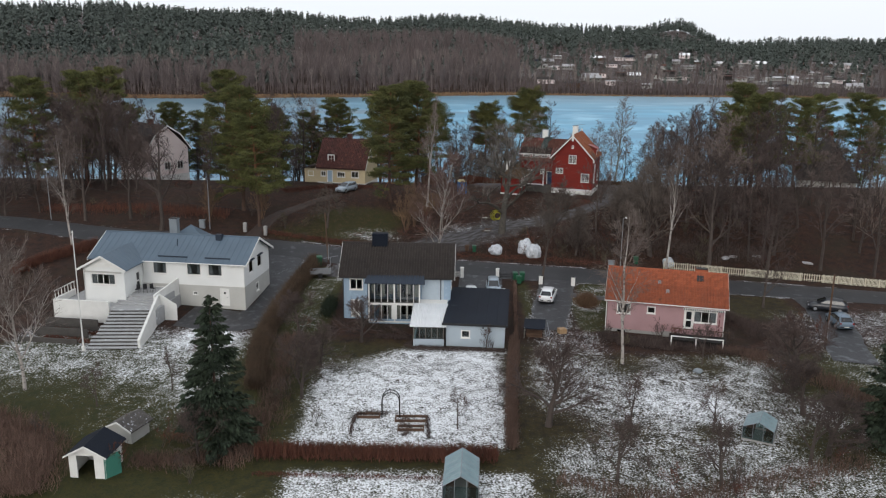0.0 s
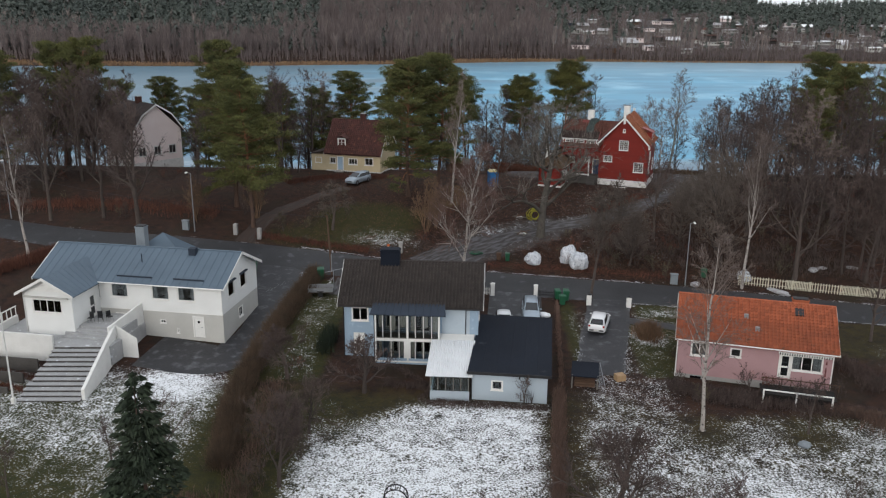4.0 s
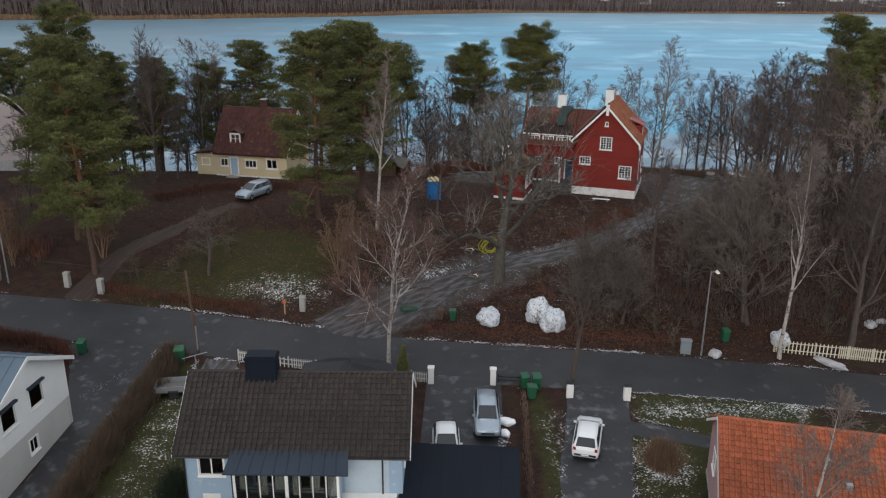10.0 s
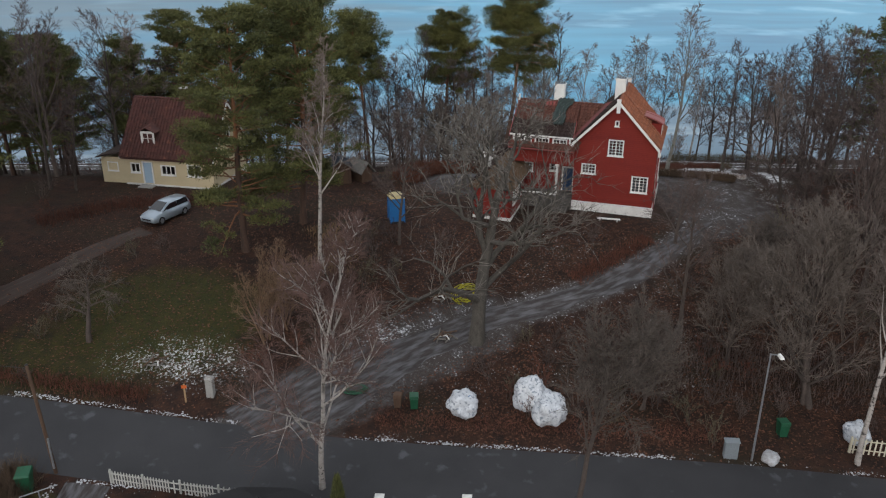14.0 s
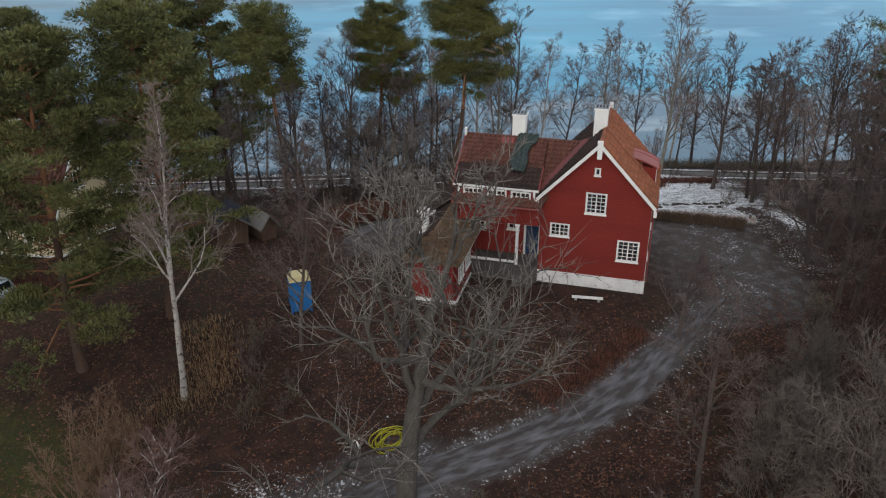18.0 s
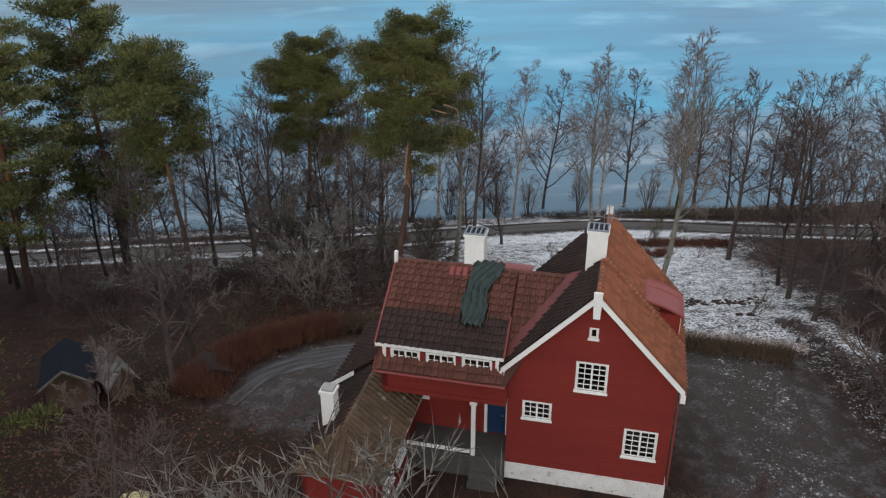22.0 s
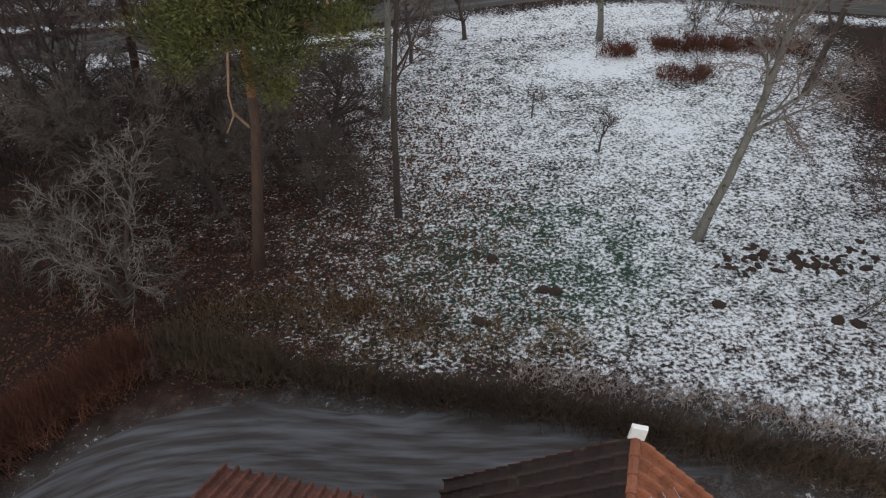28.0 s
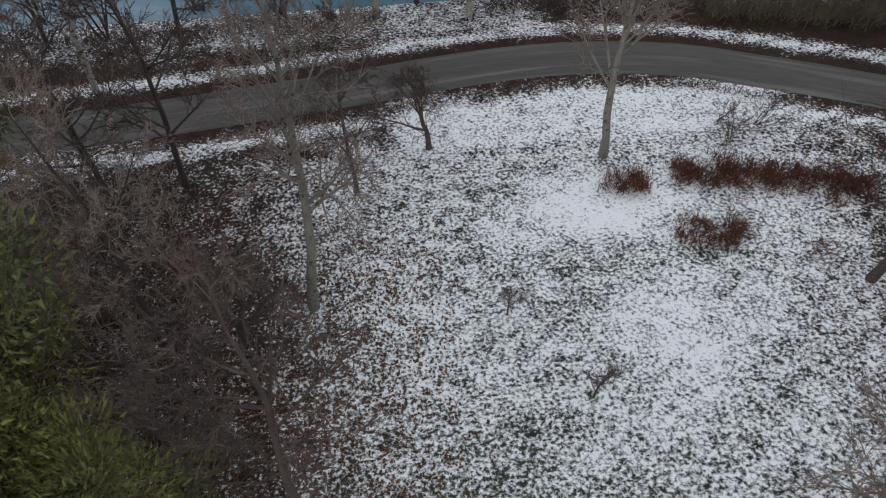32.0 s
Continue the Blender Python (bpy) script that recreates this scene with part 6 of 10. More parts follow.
    prof = [(4.95, 7.62), (5.35, 7.54), (5.8, 7.42), (6.25, 7.25), (6.6, 7.08), (6.8, 6.94)]
    bm = BM()
    for (xa, za), (xb, zb) in zip(prof, prof[1:]):
        slab(bm, [(xa, 2.9, za), (xb, 2.9, zb), (xb, 4.95, zb), (xa, 4.95, za)], 0.07)
    part("dormer_roof", bm, "sheetred", dm)
    for yy in (2.94, 4.35, 4.91):
        for (xa, za), (xb, zb) in zip(prof, prof[1:]):
            part("seam", hexa(BM(), ((xa, yy - 0.03, za), (xb, yy - 0.03, zb), (xb, yy + 0.03, zb), (xa, yy + 0.03, za)), ((xa, yy - 0.015, za + 0.04), (xb, yy - 0.015, zb + 0.04), (xb, yy + 0.015, zb + 0.04), (xa, yy + 0.015, za + 0.04))), "sheetred", dm)
    window(dm, pose(6.66, 3.25, 5.75, 0, 0, 90), 1.4, 0.9, 2, 3)
    chimney(h, 2.62, 2.62, 7.6, 10.7, 0.8, 0.75, "white")
    # wing
    wl, we, wr, wy, f2 = -5.3, 5.05, 8.2, 2.95, -0.85
    back = 6.7
    bm = BM()
    wall(bm, -wl, 3.75, [(0, we + 0.3), (-wl, we + 0.3)], [], 0, 0.2)
    part("wall", bm, "red", h).matrix_local = pose(wl, -0.3, 0)
    rec = part("wall", wall(BM(), -wl, 0.5, [(0, 4.9), (-wl, 4.9)], [(0.9, 1.5, 2.4, 3.1), (3.1, 3.7, 2.6, 3.2), (4.2, 5.1, 0.87, 2.97)], 0, 0.2), "red", h)
    rec.matrix_local = pose(wl, 1.4, 0)
    window(h, pose(wl + 0.9, 1.4, 2.4), 0.6, 0.7, 2, 3, mullions=0)
    window(h, pose(wl + 3.1, 1.4, 2.6), 0.6, 0.6, 2, 2, mullions=0)
    door(h, pose(wl + 4.2, 1.4, 0.87), 0.9, 2.1, "bluedoor")
    ww = part("wall", wall(BM(), 6.6, -0.3, [(0, we + 0.2), (6.3 - wy, wr - 0.25), (6.6, we + 0.45)], [], 0, 0.25), "red", h)
    ww.matrix_local = pose(wl, 6.3, 0, 0, 0, -90)
    part("wall", box(BM(), wl, 0, 5.95, 6.2, -0.3, we), "red", h)
    part("porch_floor", box(BM(), wl, 0.0, -0.35, 1.42, -0.6, 0.85, 0.02), "darkstone", h)
    bm = BM()
    for k in range(3):
        box(bm, -1.45, -0.25, -0.35 - 0.26 * (k + 1), -0.35 - 0.26 * k, -0.6, 0.66 - 0.3 * k, 0.03)
    part("porch_steps", bm, "darkstone", h)
    bm = box(BM(), -1.46, -1.28, -0.3, -0.12, 0.85, 3.75, 0.02)
    box(bm, -1.52, -1.22, -0.34, -0.06, 3.5, 3.75, 0.02)
    part("porch_post", bm, "white", h)
    part("porch_beam", box(BM(), wl, -0.02, -0.36, -0.2, 3.7, 3.9), "red", h)
    part("porch_ceiling", box(BM(), wl, -0.02, -0.2, 1.4, 3.78, 3.86), "red", h)
    part("rail", box(BM(), wl + 0.6, -1.5, -0.3, -0.22, 0.95, 1.1), "white", h)
    # wing roof: a long dormer band from the ridge, and the full slope between it and the main roof
    d0, d1, de, dy, split = wl + 0.02, -0.3, 6.0, -0.45, 1.0
    ds = (wr - de) / (wy - dy)
    dm_ = de + ds * (split - dy)
    x_w = wl - 0.15
    roof_slab(h, [(x_w, f2, we - 0.02), (-0.02, f2, we - 0.02), (2.25, wy, wr - 0.02), (x_w, wy, wr - 0.02)], "tilered")
    roof_slab(h, [(x_w, wy, wr), (2.25, wy, wr), (0.0, back, we - 0.02), (x_w, back, we - 0.02)], "tilered")
    roof_slab(h, [(d0 - 0.17, dy, de), (d1 + 0.12, dy, de), (d1 + 0.12, split, dm_), (d0 - 0.17, split, dm_)], "tiledark", 0.12, "dormer_roof")
    roof_slab(h, [(d0 - 0.17, split, dm_), (d1 + 0.12, split, dm_), (d1 + 0.12, wy, wr), (d0 - 0.17, wy, wr)], "tilered", 0.12)
    rw = math.hypot(wy - f2, wr - we)
    def on_wing(x, y):
        v = f2 + (wy - f2) * y / rw
        u = x_w + x
        return u < -0.12 + 2.25 * max(0, v + 0.2) / (wy + 0.2) and (u > d1 + 0.1 or v < dy + 0.15)
    tiles(h, (x_w, f2, we), (-0.02, f2, we), (x_w, wy, wr), 2.25 - x_w, rw, "tilered", 90, on_wing)
    band = d1 - d0 + 0.29
    tiles(h, (d0 - 0.17, dy, de), (d1 + 0.12, dy, de), (d0 - 0.17, split, dm_), band, math.hypot(split - dy, dm_ - de), "tiledark", 80)
    tiles(h, (d0 - 0.17, split, dm_), (d1 + 0.12, split, dm_), (d0 - 0.17, wy, wr), band, math.hypot(wy - split, wr - dm_), "tilered", 110)
    rb = math.hypot(back - wy, wr - we)
    tiles(h, (0.0, back, we), (x_w, back, we), (0.0, wy, wr), -x_w, rb, "tilered", 0)
    ridge_tiles(h, (x_w, wy, wr + 0.05), (2.2, wy, wr + 0.05), "tilered", 20)
    barge(h, (x_w, f2, we + 0.07), (x_w, dy, we + 0.07 + 0.33), "sheetred", 0.24, 0.07, (-1, 0, 0))
    barge(h, (x_w - 0.01, dy, de + 0.09), (x_w - 0.01, wy, wr + 0.1), "sheetred", 0.26, 0.1, (-1, 0, 0))
    barge(h, (x_w, wy, wr + 0.1), (x_w, back, we + 0.07), "sheetred", 0.24, 0.07, (-1, 0, 0))
    part("finial", box(BM(), x_w - 0.1, x_w + 0.04, wy - 0.2, wy - 0.02, wr - 0.1, wr + 0.5, 0.02), "white", h)
    gutter(h, (x_w, f2 - 0.05, we - 0.06), (0.0, f2 - 0.05, we - 0.06), "sheetred")
    # valley between the roofs
    vb = (-o, -0.2, ez)
    part("valley", hexa(BM(), ((vb[0] - 0.34, vb[1], vb[2] - 0.1), (vb[0] + 0.14, vb[1], vb[2] + 0.1), (2.45, wy, wr + 0.1), (2.0, wy, wr + 0.05)), ((vb[0] - 0.34, vb[1], vb[2] + 0.2), (vb[0] + 0.2, vb[1], vb[2] + 0.42), (2.5, wy, wr + 0.44), (2.0, wy, wr + 0.26))), "valleyred", h)
    # long dormer front with three windows
    fy = -0.43
    dw = part("dormer", wall(BM(), d1 - d0, 5.1, [(0, de), (d1 - d0, de)], [(0.5 + 1.5 * k, 1.6 + 1.5 * k, 5.26, 5.84) for k in range(3)], 0, 0.12), "red", h)
    dw.matrix_local = pose(d0, fy, 0)
    for k in range(3):
        window(h, pose(d0 + 0.5 + 1.5 * k, fy, 5.26), 1.1, 0.58, 2, 2, 0.07, True)
    for xa in (d0 + 0.16, d1 - 0.1):
        part("corner_board", box(BM(), xa - 0.07, xa + 0.07, fy - 0.04, fy, 5.2, de - 0.02), "white", h)
    part("dormer_cheek", hexa(BM(), ((d1 - 0.1, fy, 5.0), (d1, fy, 5.0), (d1, wy, wr - 0.3), (d1 - 0.1, wy, wr - 0.3)), ((d1 - 0.1, fy, de + 0.05), (d1, fy, de + 0.05), (d1, wy, wr - 0.08), (d1 - 0.1, wy, wr - 0.08))), "red", h)
    barge(h, (d0 - 0.2, dy - 0.02, de + 0.1), (d1 + 0.16, dy - 0.02, de + 0.1), "white", 0.13, 0.05)
    barge(h, (d1 + 0.12, dy, de + 0.13), (d1 + 0.12, split + 0.1, dm_ + 0.2), "sheetred", 0.24, 0.07, (1, 0, 0))
    chimney(h, -2.5, 2.98, 7.2, 9.85, 0.84, 0.75, "white")
    part("flashing", hexa(BM(), ((-3.1, 2.5, wr - ds * 0.45), (-1.3, 2.5, wr - ds * 0.45), (-1.3, 3.0, wr + 0.08), (-3.1, 3.0, wr + 0.08)), ((-3.1, 2.5, wr - ds * 0.45 + 0.12), (-1.3, 2.5, wr - ds * 0.45 + 0.12), (-1.3, 3.0, wr + 0.17), (-3.1, 3.0, wr + 0.17))), "sheetred", h)
    # rounded sheet roof of the back dormer
    n = 8
    for k in range(n):
        t0, t1 = math.pi * (0.15 + 0.5 * k / n), math.pi * (0.15 + 0.5 * (k + 1) / n)
        p = [(3.6 + 2.2 * (1 - math.cos(t)) * 0.6, 6.5 + 0.95 * math.sin(t)) for t in (t0, t1)]
        sheet = hexa(BM(), ((-1.9, p[0][0], p[0][1] - 0.1), (0.2, p[0][0], p[0][1] - 0.1), (0.2, p[1][0], p[1][1] - 0.1), (-1.9, p[1][0], p[1][1] - 0.1)), ((-1.9, *p[0]), (0.2, *p[0]), (0.2, *p[1]), (-1.9, *p[1])))
        part("roof_sheet", sheet, "sheetred", h)
    part("dormer", box(BM(), -2.1, 0.2, 3.7, 5.6, 5.2, 6.8), "red", h)
    # low annex with a hipped mossy roof
    x0, x1, y0, y1, ae, ar = -7.45, -4.3, -4.4, 1.4, 2.5, 4.05
    hd = 1.1
    for fr, ln, op in ((pose(x0, y0, 0), x1 - x0, []), (pose(x1, y0, 0, 0, 0, 90), y1 - y0, [(0.7, 1.9, 0.95, 1.95), (2.5, 3.7, 0.95, 1.95)]), (pose(x0, y1, 0, 0, 0, -90), y1 - y0, [])):
        part("wall", wall(BM(), ln, -0.4, [(0, ae), (ln, ae)], op, 0, 0.2), "red", h).matrix_local = fr
        for q in op:
            window(h, fr @ Matrix.Translation((q[0], 0, q[2])), q[1] - q[0], q[3] - q[2], 2, 3)
    part("plinth", box(BM(), x0 - 0.05, x1 + 0.05, y0 - 0.05, y1, -1.2, -0.05, 0.02), "plinth", h)
    xm, e = (x0 + x1) / 2, 0.3
    A, B, C_, D_ = (x0 - e, y0 - e, ae), (x1 + e, y0 - e, ae), (x1 + e, y1, ae), (x0 - e, y1, ae)
    R0, R1 = (xm, y0 + hd, ar), (xm, y1, ar)
    roof_slab(h, [B, C_, R1, R0], "mosstile", 0.1)
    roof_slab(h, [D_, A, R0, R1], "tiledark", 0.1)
    part("roof", hexa(BM(), [(p[0], p[1], p[2] - 0.1) for p in (A, B, R0)], (A, B, R0)), "mosstile", h)
    hipw = x1 + e - xm
    rs = math.hypot(hipw, ar - ae)
    tiles(h, B, C_, (xm, y0 - e, ar), y1 - y0 + e, rs, "mosstile", 0, lambda x, y: x > (hd + e) * y / rs - 0.1)
    tiles(h, D_, A, (xm, y1, ar), y1 - y0 + e, rs, "tiledark", 0, lambda x, y: x < y1 - y0 + e - (hd + e) * y / rs + 0.1)
    rh = math.hypot(hd + e, ar - ae)
    tiles(h, A, B, (x0 - e, y0 + hd, ar), x1 - x0 + 2 * e, rh, "mosstile", 0, lambda x, y: hipw * y / rh < x < 2 * hipw - hipw * y / rh)
    ridge_tiles(h, R0, R1, "mosstile", 12)
    ridge_tiles(h, B, R0, "mosstile", 9)
    ridge_tiles(h, A, R0, "mosstile", 9)
    barge(h, (x1 + e, y0 - e, ae + 0.06), (x1 + e, y1, ae + 0.06), "white", 0.14, 0.05, (1, 0, 0))
    chimney(h, -7.15, -2.65, 2.8, 5.0, 0.55, 0.55, "white", "concrete", False)
    part("flashing", slab(BM(), [(-7.45, -2.95, 2.88), (-5.95, -2.95, 4.12), (-5.95, -1.7, 4.12), (-7.45, -1.7, 2.88)], 0.04), "sheetred", h)
    # lean-to along the wing's west gable
    part("wall", box(BM(), -7.6, -5.31, 1.4, 5.9, -0.4, 2.7), "red", h)
    lt = [(-7.95, 6.2, 2.75), (-7.95, 0.8, 2.75), (-5.32, 0.8, 4.7), (-5.32, 6.2, 4.7)]
    roof_slab(h, lt, "tiledark", 0.1)
    tiles(h, lt[0], lt[1], lt[3], 5.4, math.hypot(2.63, 1.95), "tiledark", 0)
    barge(h, (-8.15, 0.8, 2.78), (-6.95, 0.8, 3.66), "white", 0.2, 0.1)
    # crumpled tarpaulin over the wing roof
    rng = random.Random(5)
    nu, nv = 16, 40
    v, fc = [], []
    for j in range(nv + 1):
        t = j / nv
        y = wy + 0.08 - t * 2.6
        cx = -1.38 - 0.28 * t - 0.16 * math.sin(t * 3.1) + 0.05 * math.sin(t * 9)
        hw = 0.62 - 0.16 * t + 0.06 * math.sin(t * 11)
        for i in range(nu + 1):
            s = i / nu * 2 - 1
            on = wr - ds * max(0, wy - y)
            zz = min(on, wr) + 0.16 + 0.20 * abs(math.sin(i * 0.75 + t * 11 + 2.5 * math.sin(t * 6))) + 0.08 * abs(math.sin(i * 1.7 - t * 23)) + rng.uniform(0, 0.02) - 0.07 * (abs(s) ** 4)
            v.append((cx + s * hw + rng.uniform(-0.03, 0.03), y, zz))
    for j in range(nv):
        for i in range(nu):
            a = j * (nu + 1) + i
            fc.append((a, a + 1, a + nu + 2, a + nu + 1))
    ob = raw("tarpaulin", v, fc, "tarp", smooth=True)
    ob.matrix_basis = h.matrix_basis
    sm = ob.modifiers.new("cloth", "SOLIDIFY")
    sm.thickness = 0.02
    tagged(ob, "crumpled dark green tarpaulin lying over the tiled roof", "tarpaulin")
    # aerial at the back of the ridge
    bm = tube(BM(), (L / 2, 5.2, R - 0.1), (L / 2, 5.2, R + 1.5), 0.025, n=6)
    ae_ = thing("aerial", 0, 0, 0, 0, "thin metal television aerial on the roof ridge", "aerial")
    ae_.matrix_basis = h.matrix_basis
    part("mast", bm, "steel", ae_)
    bm = tube(BM(), (L / 2 - 0.75, 4.7, R + 1.35), (L / 2 + 0.75, 5.7, R + 1.35), 0.014, n=5)
    part("boom", bm, "steel", ae_)
    for k in range(9):
        t = -0.9 + k * 0.22
        c = Vector((L / 2 + 0.8 * t, 5.2 + 0.53 * t, R + 1.35))
        part("element", tube(BM(), c + Vector((-0.2, 0.3, 0)), c + Vector((0.2, -0.3, 0)), 0.008, n=4), "steel", ae_)
    bm = tube(BM(), (L / 2 - 0.6, 5.2, R + 0.85), (L / 2 + 0.6, 5.2, R + 0.85), 0.014, n=5)
    part("boom", bm, "steel", ae_)
    for k in range(4):
        part("element", tube(BM(), (L / 2 - 0.5 + 0.33 * k, 4.7, R + 0.85), (L / 2 - 0.5 + 0.33 * k, 5.7, R + 0.85), 0.008, n=4), "steel", ae_)
    return h


red_house()


def blue_house():
    h = thing("blue_house", -11.2, 89.05, 6.0, -1.5, "two-storey light blue rendered house with brown tile roof", "house")
    L, D, E, R = 12.1, 7.3, 5.65, 8.3
    wy0 = -1.25
    shell(h, L, D, -0.4, E, R - 0.12, "x", "blue", {
        "s": [W(0.85, 3.85, 1.35, 1.15), W(1.0, 0.55, 0.8, 2.0, door="white"), W(3.9, 3.3, 1.2, 1.6), W(6.4, 2.95, 1.4, 2.1), W(4.2, 0.9, 1.4, 1.2), W(6.6, 0.9, 1.2, 1.2)],
        "e": [W(1.2, 3.8, 1.2, 1.2), W(4.4, 3.8, 1.2, 1.2), W(4.4, 0.9, 1.2, 1.2)], "w": [W(2.0, 3.8, 1.1, 1.2), W(4.6, 1.0, 1.0, 1.1)], "n": [W(1.5, 3.8, 1.2, 1.2), W(5.0, 3.8, 1.2, 1.2), W(9.0, 3.8, 1.2, 1.2)]})
    part("plinth", box(BM(), -0.05, L + 0.05, -0.05, D + 0.05, -0.8, -0.1), "concrete", h)
    o, g = 0.42, 0.42
    sl = (R - E) / (D / 2)
    ez = E - o * sl
    roof_slab(h, [(-g, -o, ez), (L + g, -o, ez), (L + g, D / 2, R), (-g, D / 2, R)], "tilebrown")
    roof_slab(h, [(-g, D / 2, R), (L + g, D / 2, R), (L + g, D + o, ez), (-g, D + o, ez)], "tilebrown")
    run = math.hypot(D / 2 + o, R - ez)
    tiles(h, (-g, -o, ez), (L + g, -o, ez), (-g, D / 2, R), L + 2 * g, run, "tilebrown", 300, tw=0.30, tl=0.34)
    tiles(h, (L + g, D + o, ez), (-g, D + o, ez), (L + g, D / 2, R), L + 2 * g, run, "tilebrown", 0)
    ridge_tiles(h, (-g, D / 2, R + 0.05), (L + g, D / 2, R + 0.05), "tilebrown", 34)
    for x, s in ((-g, (-1, 0, 0)), (L + g, (1, 0, 0))):
        barge(h, (x, -o, ez + 0.05), (x, D / 2, R + 0.08), "white", 0.24, 0.06, s)
        barge(h, (x, D / 2, R + 0.08), (x, D + o, ez + 0.05), "white", 0.24, 0.06, s)
    gutter(h, (-g, -o - 0.06, ez - 0.06), (L + g, -o - 0.06, ez - 0.06), "black")
    for x in (0.06, L - 1.1):
        part("downpipe", tube(BM(), (x, -0.09, -0.2), (x, -0.09, ez - 0.1), 0.045), "black", h)
    # white gable boards above the eaves
    part("gable_cladding", hexa(BM(), ((L + 0.005, 0.1, E), (L + 0.03, 0.1, E), (L + 0.03, D - 0.1, E), (L + 0.005, D - 0.1, E)), ((L + 0.005, D / 2 - 0.05, R - 0.3), (L + 0.03, D / 2 - 0.05, R - 0.3), (L + 0.03, D / 2 + 0.05, R - 0.3), (L + 0.005, D / 2 + 0.05, R - 0.3))), "whitewall", h)
    chimney(h, 3.0, D / 2 - 0.55, R - 0.7, R + 1.25, 1.75, 1.0, "felt", "felt", False)
    # glazed bay over two floors
    bx0, bx1 = 3.0, 8.75
    bay = part("bay", box(BM(), bx0, bx1, wy0, wy0 + 0.14, 0.4, 0.55), "white", h, "white-framed glazed two-storey veranda")
    for x in (bx0, bx0 + 2.85, bx1 - 0.14):
        part("post", box(BM(), x, x + 0.14, wy0 + 0.003, wy0 + 0.137, 0.55, 4.95), "white", bay)
    part("beam", box(BM(), bx0, bx1, wy0, wy0 + 0.14, 2.42, 2.68), "white", bay)
    part("beam", box(BM(), bx0, bx1, wy0, wy0 + 0.14, 4.95, 5.11), "white", bay)
    for x in (bx0, bx1 - 0.12):
        for z in (2.35, 4.95):
            part("side_beam", box(BM(), x, x + 0.12, wy0 + 0.14, 0, z, z + 0.2), "white", bay)
    for k in range(1, 8):
        x = bx0 + (bx1 - bx0) * k / 8
        part("mullion", box(BM(), x - (0.07 if k == 4 else 0.026), x + (0.07 if k == 4 else 0.026), wy0 + 0.03, wy0 + 0.09, 2.68, 4.95), "white", bay)
        if k not in (1, 7):
            part("mullion", box(BM(), x - (0.3 if k == 4 else 0.03), x + (0.3 if k == 4 else 0.03), wy0 + 0.02, wy0 + 0.1, 0.8, 2.42), "white", bay)
    for z0, z1 in ((0.8, 2.42), (2.69, 4.95)):
        for k in range(8):
            x = bx0 + (bx1 - bx0) * k / 8
            p = part("pane", box(BM(), x + 0.04, x + (bx1 - bx0) / 8 - 0.04, wy0 + 0.055, wy0 + 0.06, z0, z1), "glass", bay)
            p.visible_shadow = False
    part("side_panel", box(BM(), bx1 - 0.1, bx1 - 0.02, wy0 + 0.14, 0, 2.5, 4.95), "paleblue", bay)
    part("side_panel", box(BM(), bx0 + 0.02, bx0 + 0.1, wy0 + 0.14, 0, 0.4, 4.95), "white", bay)
    part("base_wall", box(BM(), bx0, bx1, wy0 + 0.01, -0.01, -0.4, 0.5), "blue", bay)
    part("lower_panel", box(BM(), bx0 + 0.02, bx1 - 0.02, wy0 + 0.03, wy0 + 0.11, 0.5, 0.8), "blue", bay)
    part("floor", box(BM(), bx0, bx1, wy0 + 0.02, 0.0, 2.6, 2.75), "greywood", bay)
    for z in (3.2, 3.4, 3.6, 3.8):
        part("railing_bar", box(BM(), bx0 + 0.2, bx1 - 0.2, wy0 + 0.22, wy0 + 0.26, z, z + 0.05), "greywood", bay)
    for k in range(6):
        x = bx0 + 0.35 + 0.95 * k
        part("curtain", box(BM(), x, x + 0.42 + 0.12 * (k % 3), wy0 + 0.16, wy0 + 0.2, 3.7 - 0.35 * (k % 2), 4.9, 0.02), "linen", bay)
        part("curtain", box(BM(), x, x + 0.28 + 0.1 * (k % 2), wy0 + 0.16, wy0 + 0.2, 0.9, 2.35, 0.02), "linen", bay)
    bm = slab(BM(), [(bx0 - 0.4, wy0 - 0.4, 5.05), (bx1 + 0.55, wy0 - 0.4, 5.05), (bx1 + 0.4, -0.2, 5.62), (bx0 - 0.2, -0.2, 5.62)], 0.08)
    part("bay_roof", bm, "sheetnavy", bay)
    seams(bay, "sheetnavy", (bx0 - 0.4, wy0 - 0.4, 5.05), (bx1 + 0.55, wy0 - 0.4, 5.05), (bx1 + 0.4, -0.2, 5.62), (bx0 - 0.2, -0.2, 5.62), 10)
    part("pale_cladding", box(BM(), bx1 + 0.12, L - 0.75, -0.03, -0.005, 2.55, 5.3), "paleblue", h)
    part("downpipe", tube(BM(), (bx0 - 0.05, wy0 + 0.05, 0.0), (bx0 - 0.05, wy0 + 0.05, 5.0), 0.04), "black", h)
    # link roof and canopy of white corrugated sheet
    part("link_roof", slab(BM(), [(8.2, -1.45, 2.55), (11.7, -1.45, 2.55), (11.8, -0.05, 2.8), (8.6, -0.05, 2.8)], 0.1), "white", h)
    part("link_wall", box(BM(), 8.6, 11.6, -1.2, -1.05, -0.3, 2.5), "brownwood", h)
    c = thing("garden_room", -3.0, 81.2, 6.0, -1.5, "lean-to garden room with white corrugated plastic roof", "garden room")
    n = 22
    bm = BM()
